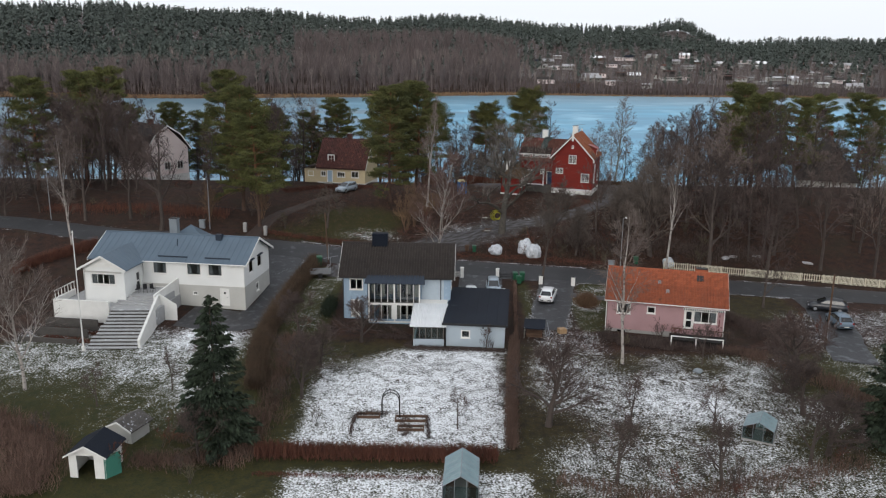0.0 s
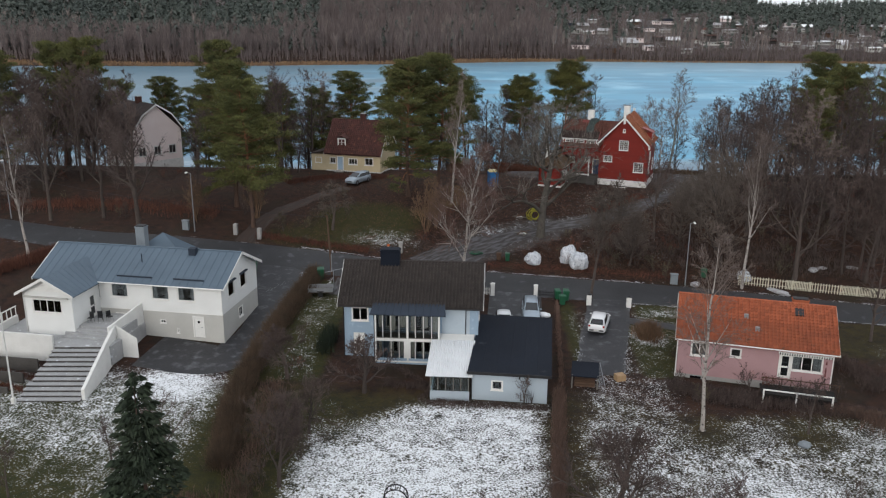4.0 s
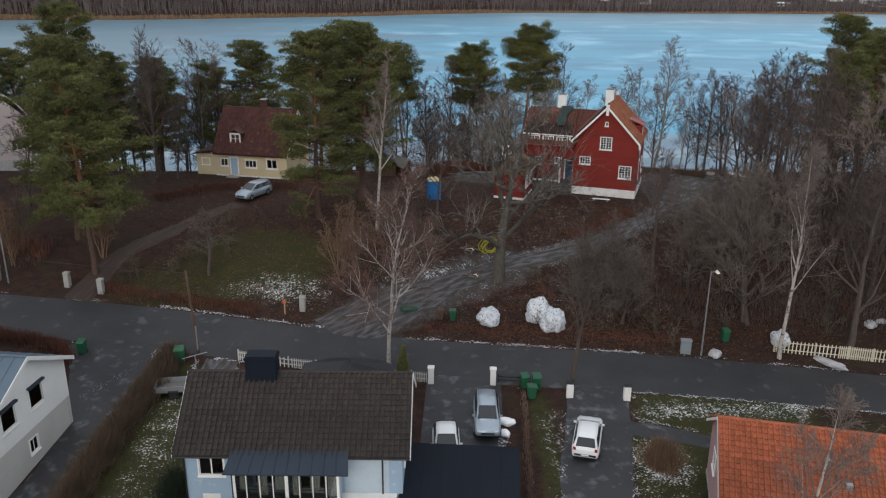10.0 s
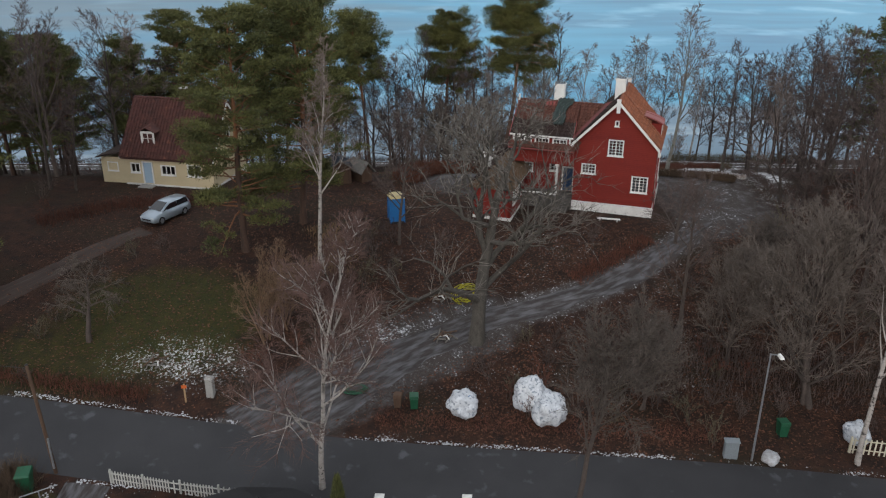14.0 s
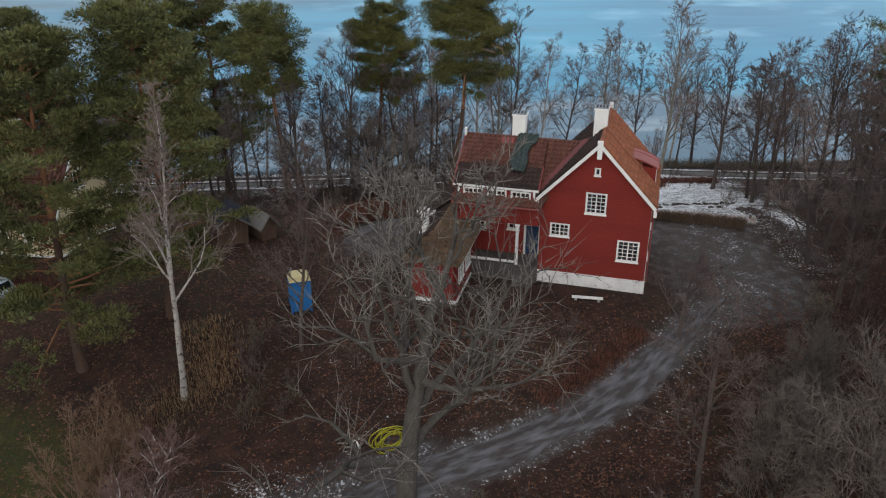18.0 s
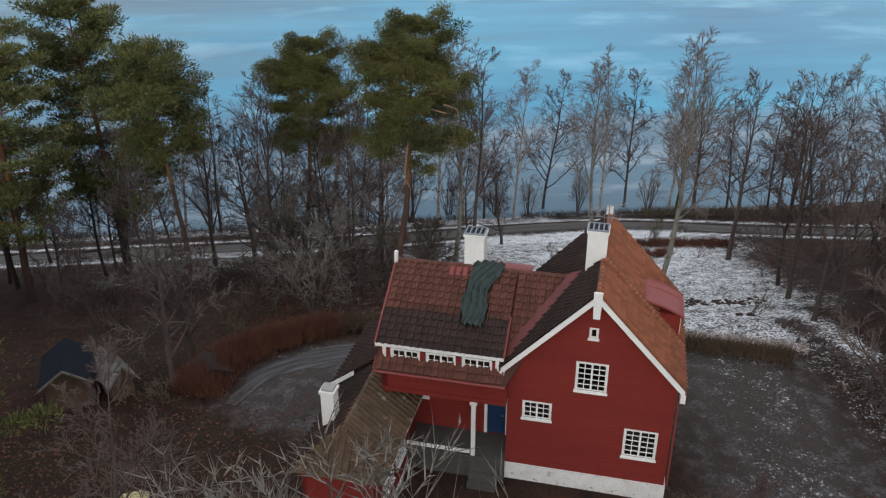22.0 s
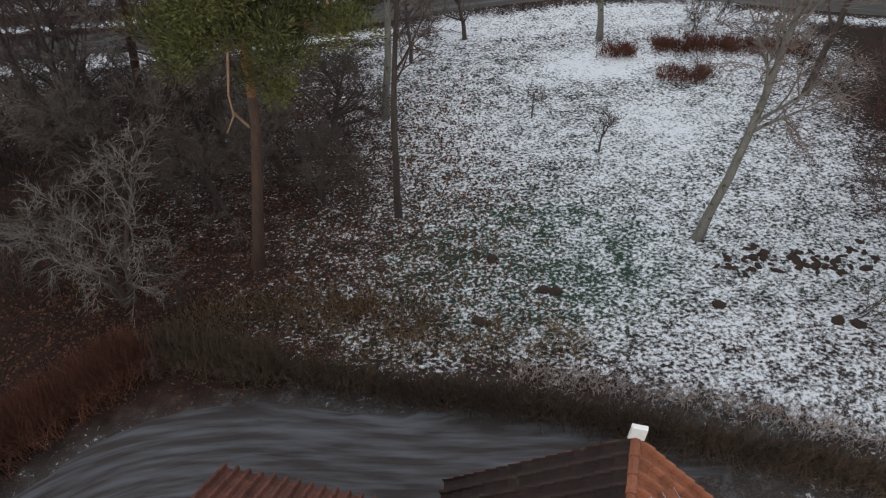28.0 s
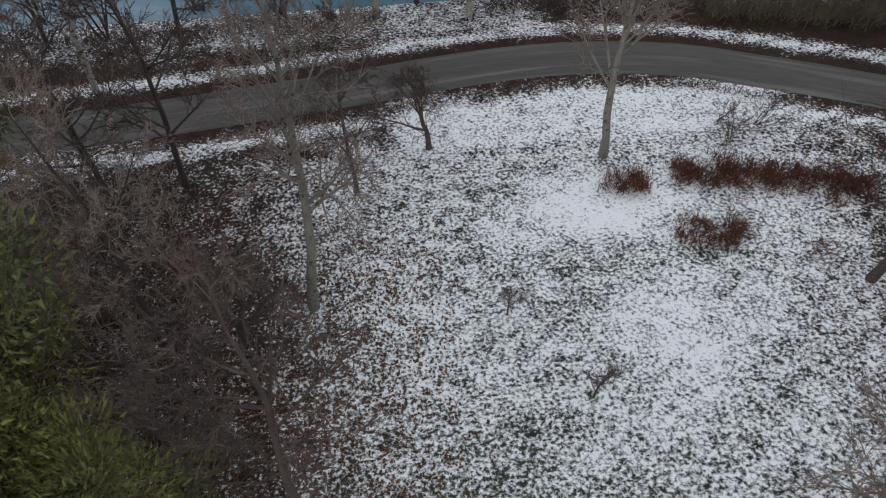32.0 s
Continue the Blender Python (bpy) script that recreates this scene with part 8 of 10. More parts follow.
def yellow_house():
    h = thing("yellow_house", -22.0, 143.3, 12.85, -13, "small yellow wooden house with a steep red tile roof", "house")
    L, D, E, R = 8.6, 7.0, 3.3, 7.45
    shell(h, L, D, 0.3, E, R - 0.1, "x", "yellow", {"s": [W(0.6, 1.35, 0.8, 0.8), W(1.75, 0.35, 0.9, 2.0, door="iceblue"), W(3.6, 1.3, 1.3, 0.8, mull=2), W(6.2, 1.3, 1.2, 1.0)], "w": [W(3, 4.0, 1.0, 1.2)], "e": [W(3, 4.0, 1.0, 1.2)], "n": []})
    part("plinth", box(BM(), -0.05, L + 0.05, -0.05, D + 0.05, -1.0, 0.3), "plinth", h)
    o, g = 0.4, 0.25
    sl = (R - E) / (D / 2)
    ez = E - o * sl
    roof_slab(h, [(-g, -o, ez), (L + g, -o, ez), (L + g, D / 2, R), (-g, D / 2, R)], "tilemaroon")
    roof_slab(h, [(-g, D / 2, R), (L + g, D / 2, R), (L + g, D + o, ez), (-g, D + o, ez)], "tilemaroon")
    tiles(h, (-g, -o, ez), (L + g, -o, ez), (-g, D / 2, R), L + 2 * g, math.hypot(D / 2 + o, R - ez), "tilemaroon", 0)
    ridge_tiles(h, (-g, D / 2, R + 0.05), (L + g, D / 2, R + 0.05), "tilemaroon", 24)
    for x, s in ((-g, (-1, 0, 0)), (L + g, (1, 0, 0))):
        barge(h, (x, -o, ez + 0.05), (x, D / 2, R + 0.08), "white", 0.26, 0.06, s)
        barge(h, (x, D / 2, R + 0.08), (x, D + o, ez + 0.05), "white", 0.26, 0.06, s)
    chimney(h, 4.3, D / 2 - 0.1, R - 0.5, R + 1.1, 0.75, 0.7, "tilemaroon", "concrete", False)
    d = part("dormer", hexa(BM(), ((1.6, 0.55, E + 0.3), (3.0, 0.55, E + 0.3), (3.0, 2.2, E + 0.3), (1.6, 2.2, E + 0.3)), ((1.6, 0.55, E + 1.75), (3.0, 0.55, E + 1.75), (3.0, 2.2, E + 1.75), (1.6, 2.2, E + 1.75))), "tilemaroon", h)
    window(d, pose(1.8, 0.52, E + 0.62), 1.0, 1.0, 1, 2, 0.16)
    bm = slab(BM(), [(1.4, 0.3, E + 1.75), (2.3, 0.3, E + 2.2), (2.3, 2.3, E + 2.4), (1.4, 2.3, E + 1.75)], 0.08)
    slab(bm, [(2.3, 0.3, E + 2.2), (3.2, 0.3, E + 1.75), (3.2, 2.3, E + 1.75), (2.3, 2.3, E + 2.4)], 0.08)
    part("dormer_roof", bm, "tilemaroon", d)
    part("annex", box(BM(), -2.6, 0, 0.3, 5.5, -0.8, 2.55), "yellow", h, "low yellow lean-to against the gable")
    part("annex_roof", slab(BM(), [(-2.9, -0.05, 2.6), (0, -0.05, 3.25), (0, 5.8, 3.25), (-2.9, 5.8, 2.6)], 0.12), "tiledark", h)
    window(h, pose(-1.9, 0.29, 1.3), 0.9, 0.7)
    part("entrance_step", box(BM(), 1.5, 2.9, -0.9, 0.0, -0.6, 0.25, 0.02), "concrete", h)


yellow_house()


def villa(x, y, z, turn, label, wallm, roofm, L=9.5, D=8.5, E=5.4, R=9.0, hipped=False):
    h = thing("villa", x, y, z, turn, label, "house")
    rows = [W(1.0 + 2.6 * k, zz, 1.1, 1.3) for k in range(3) for zz in (1.0, 3.6) if zz + 1.3 < E]
    side = [W(1.4 + 3.6 * k, zz, 1.1, 1.3) for k in range(2) for zz in (1.0, 3.6) if zz + 1.3 < E]
    shell(h, L, D, 0.0, E, E + 0.01 if hipped else R - 0.1, "y", wallm, {"s": rows, "w": side, "e": side, "n": []})
    part("plinth", box(BM(), -0.05, L + 0.05, -0.05, D + 0.05, -1.5, 0.0), "plinth", h)
    if hipped:
        c = [(-0.6, -0.6, E - 0.2), (L + 0.6, -0.6, E - 0.2), (L + 0.6, D + 0.6, E - 0.2), (-0.6, D + 0.6, E - 0.2)]
        r0, r1 = (L / 2, D * 0.38, R), (L / 2, D * 0.62, R)
        bm = BM()
        for pts in ((c[0], c[1], r0), (c[2], c[3], r1), (c[1], c[2], r1, r0), (c[3], c[0], r0, r1)):
            hexa(bm, [(p[0], p[1], p[2] - 0.15) for p in pts], pts)
        part("roof", bm, roofm, h)
    else:
        k = E + (R - E) * 0.62
        pr = [(-0.5, E - 0.35), (L * 0.2, k), (L / 2, R), (L * 0.8, k), (L + 0.5, E - 0.35)]
        for (xa, za), (xb, zb) in zip(pr, pr[1:]):
            roof_slab(h, [(xa, -0.5, za), (xb, -0.5, zb), (xb, D + 0.5, zb), (xa, D + 0.5, za)], roofm)
            barge(h, (xa, -0.5, za + 0.05), (xb, -0.5, zb + 0.05), "white", 0.25, 0.06)
    chimney(h, L / 2 - 0.4, D / 2, R - 0.6, R + 0.9, 0.8, 0.8, "tilered", "concrete", False)
    return h


villa(-53.0, 146.5, 13.0, 50, "faded pink and white villa behind pines with a brown gambrel roof", "palepink", "tiledark", 8.5, 9.0, 4.8, 9.0)
villa(68.5, 158, 9.0, -20, "brown-roofed villa half hidden behind pines", "greige", "tilebrown", 10, 10, 3.6, 11.5, True)

# ---- hedges and undergrowth ----


def thicket(name, pts, width, height, material, label, density=60, category="hedge", lean=0.25, size=0.02, top=0.25, kind="stuff", clump=0.0):
    """A band of upright twigs along a line."""
    rng = np.random.RandomState(int(abs(pts[0][0] * 31 + pts[0][1] * 17)))
    p = spline(pts, 0.5)
    seg = np.hypot(*np.diff(p, axis=0).T)
    n = int(seg.sum() * width * density)
    at = rng.uniform(0, len(p) - 1.001, n)
    i = at.astype(int)
    q = p[i] + (p[i + 1] - p[i]) * (at - i)[:, None]
    d = p[i + 1] - p[i]
    d /= np.hypot(d[:, 0], d[:, 1])[:, None]
    s = np.clip(rng.normal(0, 0.42, n), -1, 1) * width / 2
    q = q + np.stack([-d[:, 1], d[:, 0]], 1) * s[:, None]
    h = height * (1 - top * (np.abs(s) / (width / 2)) ** 2) * rng.uniform(0.55, 1.08, n)
    if clump:
        # stalks gathered in uneven tufts
        m = n // 40 + 3
        c = q[rng.randint(0, n, m)]
        k = rng.randint(0, m, n)
        q = c[k] + rng.normal(0, 1, (n, 2)) * (0.22 + 0.3 * rng.rand(m)[k])[:, None] * clump
        h = h * (0.6 + 0.5 * rng.rand(m)[k])
    z = land(q[:, 0], q[:, 1])
    z0 = z + h * rng.uniform(-0.02, 0.55, n)
    base = np.stack([q[:, 0], q[:, 1], z0], 1)
    tip = base + np.stack([rng.normal(0, lean, n) * height * 0.5, rng.normal(0, lean, n) * height * 0.5, (z + h - z0)], 1)
    a = rng.uniform(0, math.tau, n)
    w = size * rng.uniform(0.6, 1.5, n)
    off = np.stack([np.cos(a) * w, np.sin(a) * w, np.zeros(n)], 1)
    v = np.stack([base - off, base + off, tip], 1).reshape(-1, 3)
    f = np.arange(3 * n).reshape(-1, 3)
    me = bpy.data.meshes.new(name)
    me.from_pydata(v.tolist(), [], f.tolist())
    return tagged(link(name, me, material), label, category, kind=kind)


thicket("hedge", ((-14.3, 58.2), (-5, 58.1), (4.4, 58.0)), 1.5, 1.5, "redtwig", "clipped leafless hedge with dark red twigs", 260)
thicket("hedge", ((5.6, 59.5), (6.4, 70), (7.6, 82)), 1.2, 1.5, "beech", "narrow brown leafless hedge between the gardens", 240)
thicket("hedge", ((8.0, 84), (8.6, 93), (9.4, 103.5)), 0.6, 0.6, "beech", "narrow brown leafless hedge along the drive", 150)
thicket("hedge", ((-17.0, 107.2), (-18.0, 98), (-18.7, 89), (-18.6, 80), (-16.9, 70)), 2.2, 1.6, "hedgetwig", "tall overgrown brown hedge between two gardens", 420, lean=0.5, size=0.016)
thicket("hedge", ((-52.5, 97), (-49.5, 103.5), (-46.5, 108.2)), 1.6, 1.6, "redtwig", "rust-brown beech hedge beside the street", 200)
thicket("hedge", ((-37, 109.2), (-30, 108.2), (-25.6, 107.0), (-24.6, 105.4)), 1.2, 1.3, "redtwig", "rust-brown beech hedge along the street corner", 260)
thicket("hedge", ((-13.0, 88.6), (-13.1, 90.5), (-12.9, 93.0)), 1.8, 1.7, "spruce", "dark evergreen shrubs beside the blue house", 150)
thicket("hedge", ((3.6, 143.0), (4.8, 146.4), (7.4, 149.6), (10.2, 152.2)), 3.0, 1.45, "rustleaf", "rust-brown withered hedge round the yard", 620, lean=0.4, size=0.014)
thicket("hedge", ((11.0, 151.9), (15.5, 150.3), (19, 149.1), (23.5, 147.6), (28, 145.7), (32.3, 144.0), (34.6, 142.8)), 1.7, 0.85, "hedgetwig", "low dense olive-brown hedge edging the gravel yard", 420, lean=0.5, size=0.014)
thicket("hedge", ((10.6, 152.6), (13.0, 151.4), (15.0, 150.7)), 2.4, 1.3, "hedgetwig", "rounded dark olive shrubs at the end of the yard hedge", 300, lean=0.5, size=0.016)
thicket("frosted_stalks", ((23.0, 149.2), (28.2, 147.4), (32.5, 145.6), (36, 143.8)), 1.8, 0.45, "froststalk", "frosted withered stalks behind the yard hedge", 110, "plants", 0.4)
thicket("bramble", ((37.6, 134.5), (37.2, 141), (37.0, 147.5)), 2.4, 0.5, "twig", "low dark brush on the stony bank beside the yard", 70, "shrubs", 0.7)
thicket("reed_bed", ((33.6, 175.5), (35.3, 174.6)), 2.4, 0.9, "redtwig", "patch of red-brown perennial stalks in snow", 200, "plants", 0.5, clump=0.6)
thicket("reed_bed", ((37.0, 175.4), (41, 175.0), (46, 173.4)), 2.6, 0.9, "redtwig", "long patch of red-brown perennial stalks in snow", 200, "plants", 0.5, clump=0.6)
thicket("reed_bed", ((36.0, 171.6), (39.0, 171.4)), 2.2, 0.8, "redtwig", "small patch of red-brown perennial stalks in snow", 180, "plants", 0.5, clump=0.6)
thicket("dry_grass", ((11, 153.8), (16, 154.0), (21, 152.6)), 3.0, 0.5, "grassdry", "tufts of tall withered grass on the bank", 120, "grass")
thicket("dry_grass", ((15.5, 152.6), (20, 151.6), (26, 150.6)), 2.6, 0.35, "grassdry", "golden withered tussocks on the mossy bank", 90, "grass", 0.6, clump=0.8)
thicket("dry_grass", ((16, 124.2), (20, 127), (23, 129.5)), 2.2, 0.5, "redtwig", "rust-brown bracken on the bank above the driveway", 130, "plants")
thicket("dry_grass", ((-12, 113.6), (-19, 114.5), (-26, 116)), 1.8, 0.55, "redtwig", "brown grass and litter on the street verge", 120, "grass")
thicket("dry_grass", ((2, 112.2), (12, 111.6), (24, 110.6)), 2.2, 0.22, "redtwig", "brown leaf litter and stalks on the verge", 90, "grass", lean=0.9)
thicket("dry_grass", ((-6.5, 122), (-1, 127.5), (-3, 132)), 4.0, 0.6, "grassdry", "withered straw-coloured grass under the birch", 60, "grass")
thicket("dry_grass", ((-26, 133), (-20, 137.5), (-12, 138)), 4.0, 0.6, "redtwig", "withered reddish grass before the yellow house", 60, "grass")
thicket("shore_reeds", ((-60, 193.5), (-20, 193.2), (20, 193.6), (60, 192.6), (100, 190)), 1.2, 0.5, "reed", "thin band of dry reeds at the lake edge", 8, "reeds")
thicket("shore_bushes", ((-60, 189.4), (-30, 189.6), (0, 190.2), (24, 191.2)), 2.2, 1.1, "twig", "leafless brush along the lake shore", 36, "shrubs", 0.5)
thicket("shore_bushes", ((30, 191.4), (34, 191.3), (44, 190.2)), 1.6, 1.0, "twig", "low dark brush between the lane and the ice", 60, "shrubs", 0.6)
thicket("shore_bushes", ((43, 189.4), (50, 187.6), (62, 184.4)), 2.6, 1.4, "olivetwig", "olive-brown brush between the lane and the ice", 60, "shrubs", 0.5)

thicket("bramble", ((-42, 64.5), (-35, 61), (-31, 57.5), (-30, 52)), 5.5, 1.3, "beech", "rust-brown bramble thicket at the garden edge", 130, "shrubs", 0.5)
thicket("bramble", ((-23.5, 57.2), (-19.5, 57.0), (-14.5, 59.0)), 3.0, 0.9, "beech", "rust-brown shrubs below the spruce", 90, "shrubs", 0.5)
thicket("bramble", ((8.6, 55), (16, 52.5), (24, 55), (33, 58)), 3.5, 1.0, "beech", "tangled brown bramble thicket at the garden edge", 36, "shrubs")
thicket("bramble", ((-21, 60), (-18, 66), (-15, 62), (-16, 56)), 3.0, 1.1, "beech", "tangled brown bramble thicket beside the spruce", 50, "shrubs")
thicket("bramble", ((31, 79), (36, 73), (39, 66)), 4.0, 1.3, "beech", "rust-brown shrub border at the garden edge", 50, "shrubs")
thicket("bramble", ((-16.2, 83), (-15.6, 76), (-15.2, 69), (-14.4, 63)), 3.4, 1.2, "beech", "tangled brown shrubs between two gardens", 38, "shrubs", 0.5)
thicket("bramble", ((18.5, 82.6), (24, 81.6), (33, 79.6)), 2.6, 0.8, "twig", "brown scrub below the terrace of the pink house", 80, "shrubs", 0.5)
thicket("bramble", ((29.5, 96), (33.5, 90), (34.5, 84)), 3.0, 1.2, "twig", "brown shrubs beside the pink house", 60, "shrubs", 0.5)
thicket("bramble", ((9, 180), (11.5, 172), (13.5, 165)), 8.0, 0.8, "oaktwig", "grey-brown undergrowth at the edge of the snowy lawn", 26, "shrubs", 0.6)
thicket("bramble", ((22, 182.0), (28, 182.9), (34, 183.2), (40, 182.4), (46, 179.8)), 0.9, 0.45, "twig", "dark brush along the verge of the lane", 60, "shrubs", 0.6)
thicket("bramble", ((-60, 122), (-45, 123), (-32, 121)), 6.0, 1.0, "redtwig", "rust-brown undergrowth on the wooded slope", 30, "shrubs")
thicket("bramble", ((16, 116), (24, 116), (34, 115), (46, 113)), 6.0, 1.0, "twig", "brown undergrowth on the wooded slope", 36, "shrubs")
thicket("bramble", ((34, 127), (42, 130), (52, 128)), 8.0, 1.1, "twig", "brown undergrowth on the wooded slope", 26, "shrubs")
thicket("bramble", ((-8, 160), (0, 168), (6, 176)), 9.0, 1.0, "twig", "brown undergrowth on the lake slope", 30, "shrubs")



def litter(name, n, seed, x0, x1, y0, y1, material, label, size=0.07):
    """Fallen leaves lying crumpled on the ground."""
    r = np.random.RandomState(seed)
    x, y = r.uniform(x0, x1, n), r.uniform(y0, y1, n)
    keep = (line_dist(x, y, ROAD) > 2.7) & (line_dist(x, y, DRIVE) > 1.7 + 0.6 * r.rand(n))
    edge = np.minimum(np.minimum(x - x0, x1 - x), np.minimum(y - y0, y1 - y))
    keep &= r.rand(n) < edge / 5.0
    x, y = x[keep], y[keep]
    n = len(x)
    z = land(x, y) + 0.03
    a = r.uniform(0, math.tau, n)
    s = size * r.uniform(0.5, 1.6, n)
    q = [np.stack([x + np.cos(a + d) * s * e, y + np.sin(a + d) * s * e, z + r.uniform(-0.01, 0.06, n)], 1) for d, e in ((0, 1.2), (1.9, 0.7), (3.6, 1.0), (4.9, 0.6))]
    v = np.stack(q, 1).reshape(-1, 3)
    me = bpy.data.meshes.new(name)
    me.from_pydata(v.tolist(), [], np.arange(4 * n).reshape(-1, 4).tolist())
    return tagged(link(name, me, material), label, "leaves", kind="stuff")


litter("fallen_leaves", 26000, 1, -26, 11, 110, 144, "leafrust", "brown fallen leaves on the slope")
litter("fallen_leaves", 36000, 2, 5, 38, 107, 134, "leafrust", "brown fallen leaves on the slope below the house")
litter("fallen_leaves", 9000, 3, 34, 58, 108, 142, "leafrust", "brown fallen leaves under the bare trees")
litter("fallen_leaves", 34000, 4, 2, 27, 149, 176, "leafrust", "rust-brown leaves scattered on the thin snow", 0.055)
litter("fallen_leaves", 6000, 5, -14, 6, 134, 176, "leafrust", "brown fallen leaves in the lakeside wood")

thicket("round_shrub", ((16.7, 94.2), (17.9, 95.6)), 2.7, 1.9, "tantwig", "rounded golden-brown leafless shrub on the front lawn", 420, "shrub", 0.4)
thicket("foundation_shrubs", ((16.8, 84.2), (20, 83.4), (24, 82.6)), 1.8, 0.9, "twig", "low bare shrubs along the foot of the pink house", 110, "shrubs", 0.4)
thicket("foundation_shrubs", ((28.6, 80.8), (32.2, 79.6)), 2.2, 0.9, "beech", "low bare shrubs beside the timber terrace", 90, "shrubs", 0.4)
thicket("foundation_shrubs", ((-7.0, 83.6), (-3.5, 83.2)), 1.4, 0.6, "twig", "dark low shrubs before the glazed veranda", 120, "shrubs", 0.4)
thicket("flower_border", ((-2.5, 80.9), (3, 80.3), (6.5, 79.9)), 0.9, 0.4, "twig", "narrow withered flower bed before the garage", 160, "plants", 0.4)

BRUSH = [bare_tree(201 + k, 2.3, 0.028, 0.08, 0.75, (4, 3, 3, 2), 0.15, 0.08, crown=0.75, twig_r=0.014, trunks=4) for k in range(3)]
rng = random.Random(17)
spots = [(-62, -28, 116, 140, 26), (-28, -2, 113, 142, 22), (0, 7, 122, 134, 12), (9, 24, 111, 119, 22), (22, 46, 110, 131, 50), (16, 24, 128, 132, 7), (-8, -1, 116, 124, 8), (36, 60, 128, 152, 24), (-12, 12, 150, 182, 42), (-46, -12, 150, 182, 24), (2, 12, 131, 148, 10), (40, 62, 150, 182, 18), (12, 20, 158, 170, 6), (-22, -10, 60, 82, 12), (8, 34, 52, 60, 14), (-36, -18, 52, 62, 10), (17.5, 31, 80.5, 85.5, 12), (33, 42, 70, 92, 12)]
for x0, x1, y0, y1, n in spots:
    for _ in range(n):
        x, y = rng.uniform(x0, x1), rng.uniform(y0, y1)
        if float(line_dist(np.array(x), np.array(y), DRIVE)) < 3 or float(line_dist(np.array(x), np.array(y), ROAD)) < 3.6 or float(line_dist(np.array(x), np.array(y), YDRIVE)) < 2 or float(line_dist(np.array(x), np.array(y), SHORE_ROAD)) < 3:
            continue
        if -25.5 < x < -12 and 130 < y < 151 or 4 < x < 28 and 129 < y < 146 or -17 < x < -7 and 114.5 < y < 125:
            continue
        plant("shrub", x, y, BRUSH[rng.randrange(3)], ("bark", rng.choice(("twig", "twig", "redtwig", "olivetwig"))), "leafless brown shrub in the undergrowth", "shrub", rng.uniform(0.6, 1.25), group="undergrowth", names=("stem", "crown"))
for x, y, s in ((17.6, 95.3, 0.55), (17.3, 94.6, 0.5), (-14.5, 86, 0.7)):
    plant("garden_shrub", x, y, BRUSH[0], ("bark", "redtwig"), "rounded leafless garden shrub on the lawn", "shrub", s, names=("stem", "crown"))

# ---- far shore: woods, houses, reeds ----


def far_wood(name, n, seed, kind, material, label, box_, height):
    """A wood on the far hillside, each tree an uneven tuft of slivers or a tapering crown."""
    r = np.random.RandomState(seed)
    a = r.uniform(box_[0], box_[1], n)
    y = box_[2] + (box_[3] - box_[2]) * r.uniform(0, 1, n) ** 0.9
    x = a * y
    y = y - bay_shift(x) * np.clip((1200 - y) / 300, 0, 1)
    if len(box_) > 4:
        keep = ~((a > 0.085) & (a < 0.52) & (y < 985) & (r.uniform(0, 1, n) < box_[4]))
        x, y = x[keep], y[keep]
    n = len(x)
    z = land(x, y)
    h = r.uniform(height[0], height[1], n)
    k = 34 if kind == "cone" else 26
    t = r.uniform(0, 1, (n, k))
    az = r.uniform(0, math.tau, (n, k))
    if kind == "cone":
        lo = 0.10 + 0.85 * t
        rad = (1 - lo) ** 0.5 * h[:, None] * 0.27 + 0.3
        sz = 0.105 * h[:, None] * (1.35 - lo) * r.uniform(0.7, 1.4, (n, k))
        cx, cy, cz = x[:, None] + np.cos(az) * rad * 0.6, y[:, None] + np.sin(az) * rad * 0.6, z[:, None] + lo * h[:, None]
        p0 = np.stack([cx - np.sin(az) * sz, cy + np.cos(az) * sz, cz], -1)
        p1 = np.stack([cx + np.sin(az) * sz, cy - np.cos(az) * sz, cz], -1)
        p2 = np.stack([cx - np.cos(az) * rad * 0.45, cy - np.sin(az) * rad * 0.45, cz + sz * 1.3], -1)
    else:
        stem = np.arange(k) < 3
        lo = np.where(stem, 0.0, 0.30 + 0.5 * t)
        w = np.where(stem, 0.16, 0.085) * r.uniform(0.7, 1.5, (n, k))
        reach = np.where(stem, 0.03, 0.16) * h[:, None]
        cx, cy, cz = x[:, None] + 0 * t, y[:, None] + 0 * t, z[:, None] + lo * h[:, None]
        p0 = np.stack([cx - w, cy, cz], -1)
        p1 = np.stack([cx + w, cy + w * 0.5, cz], -1)
        tz = np.where(stem, h[:, None] * r.uniform(0.8, 1.0, (n, k)), (0.16 + 0.28 * r.uniform(0, 1, (n, k))) * h[:, None])
        p2 = np.stack([cx + np.cos(az) * reach, cy + np.sin(az) * reach, cz + tz], -1)
    v = np.stack([p0, p1, p2], 2).reshape(-1, 3)
    me = bpy.data.meshes.new(name)
    m = len(v)
    me.vertices.add(m)
    me.vertices.foreach_set("co", v.ravel())
    me.loops.add(m)
    me.loops.foreach_set("vertex_index", np.arange(m))
    me.polygons.add(m // 3)
    me.polygons.foreach_set("loop_start", np.arange(0, m, 3))
    me.update(calc_edges=True)
    return tagged(link(name, me, material), label, "woods", kind="stuff")


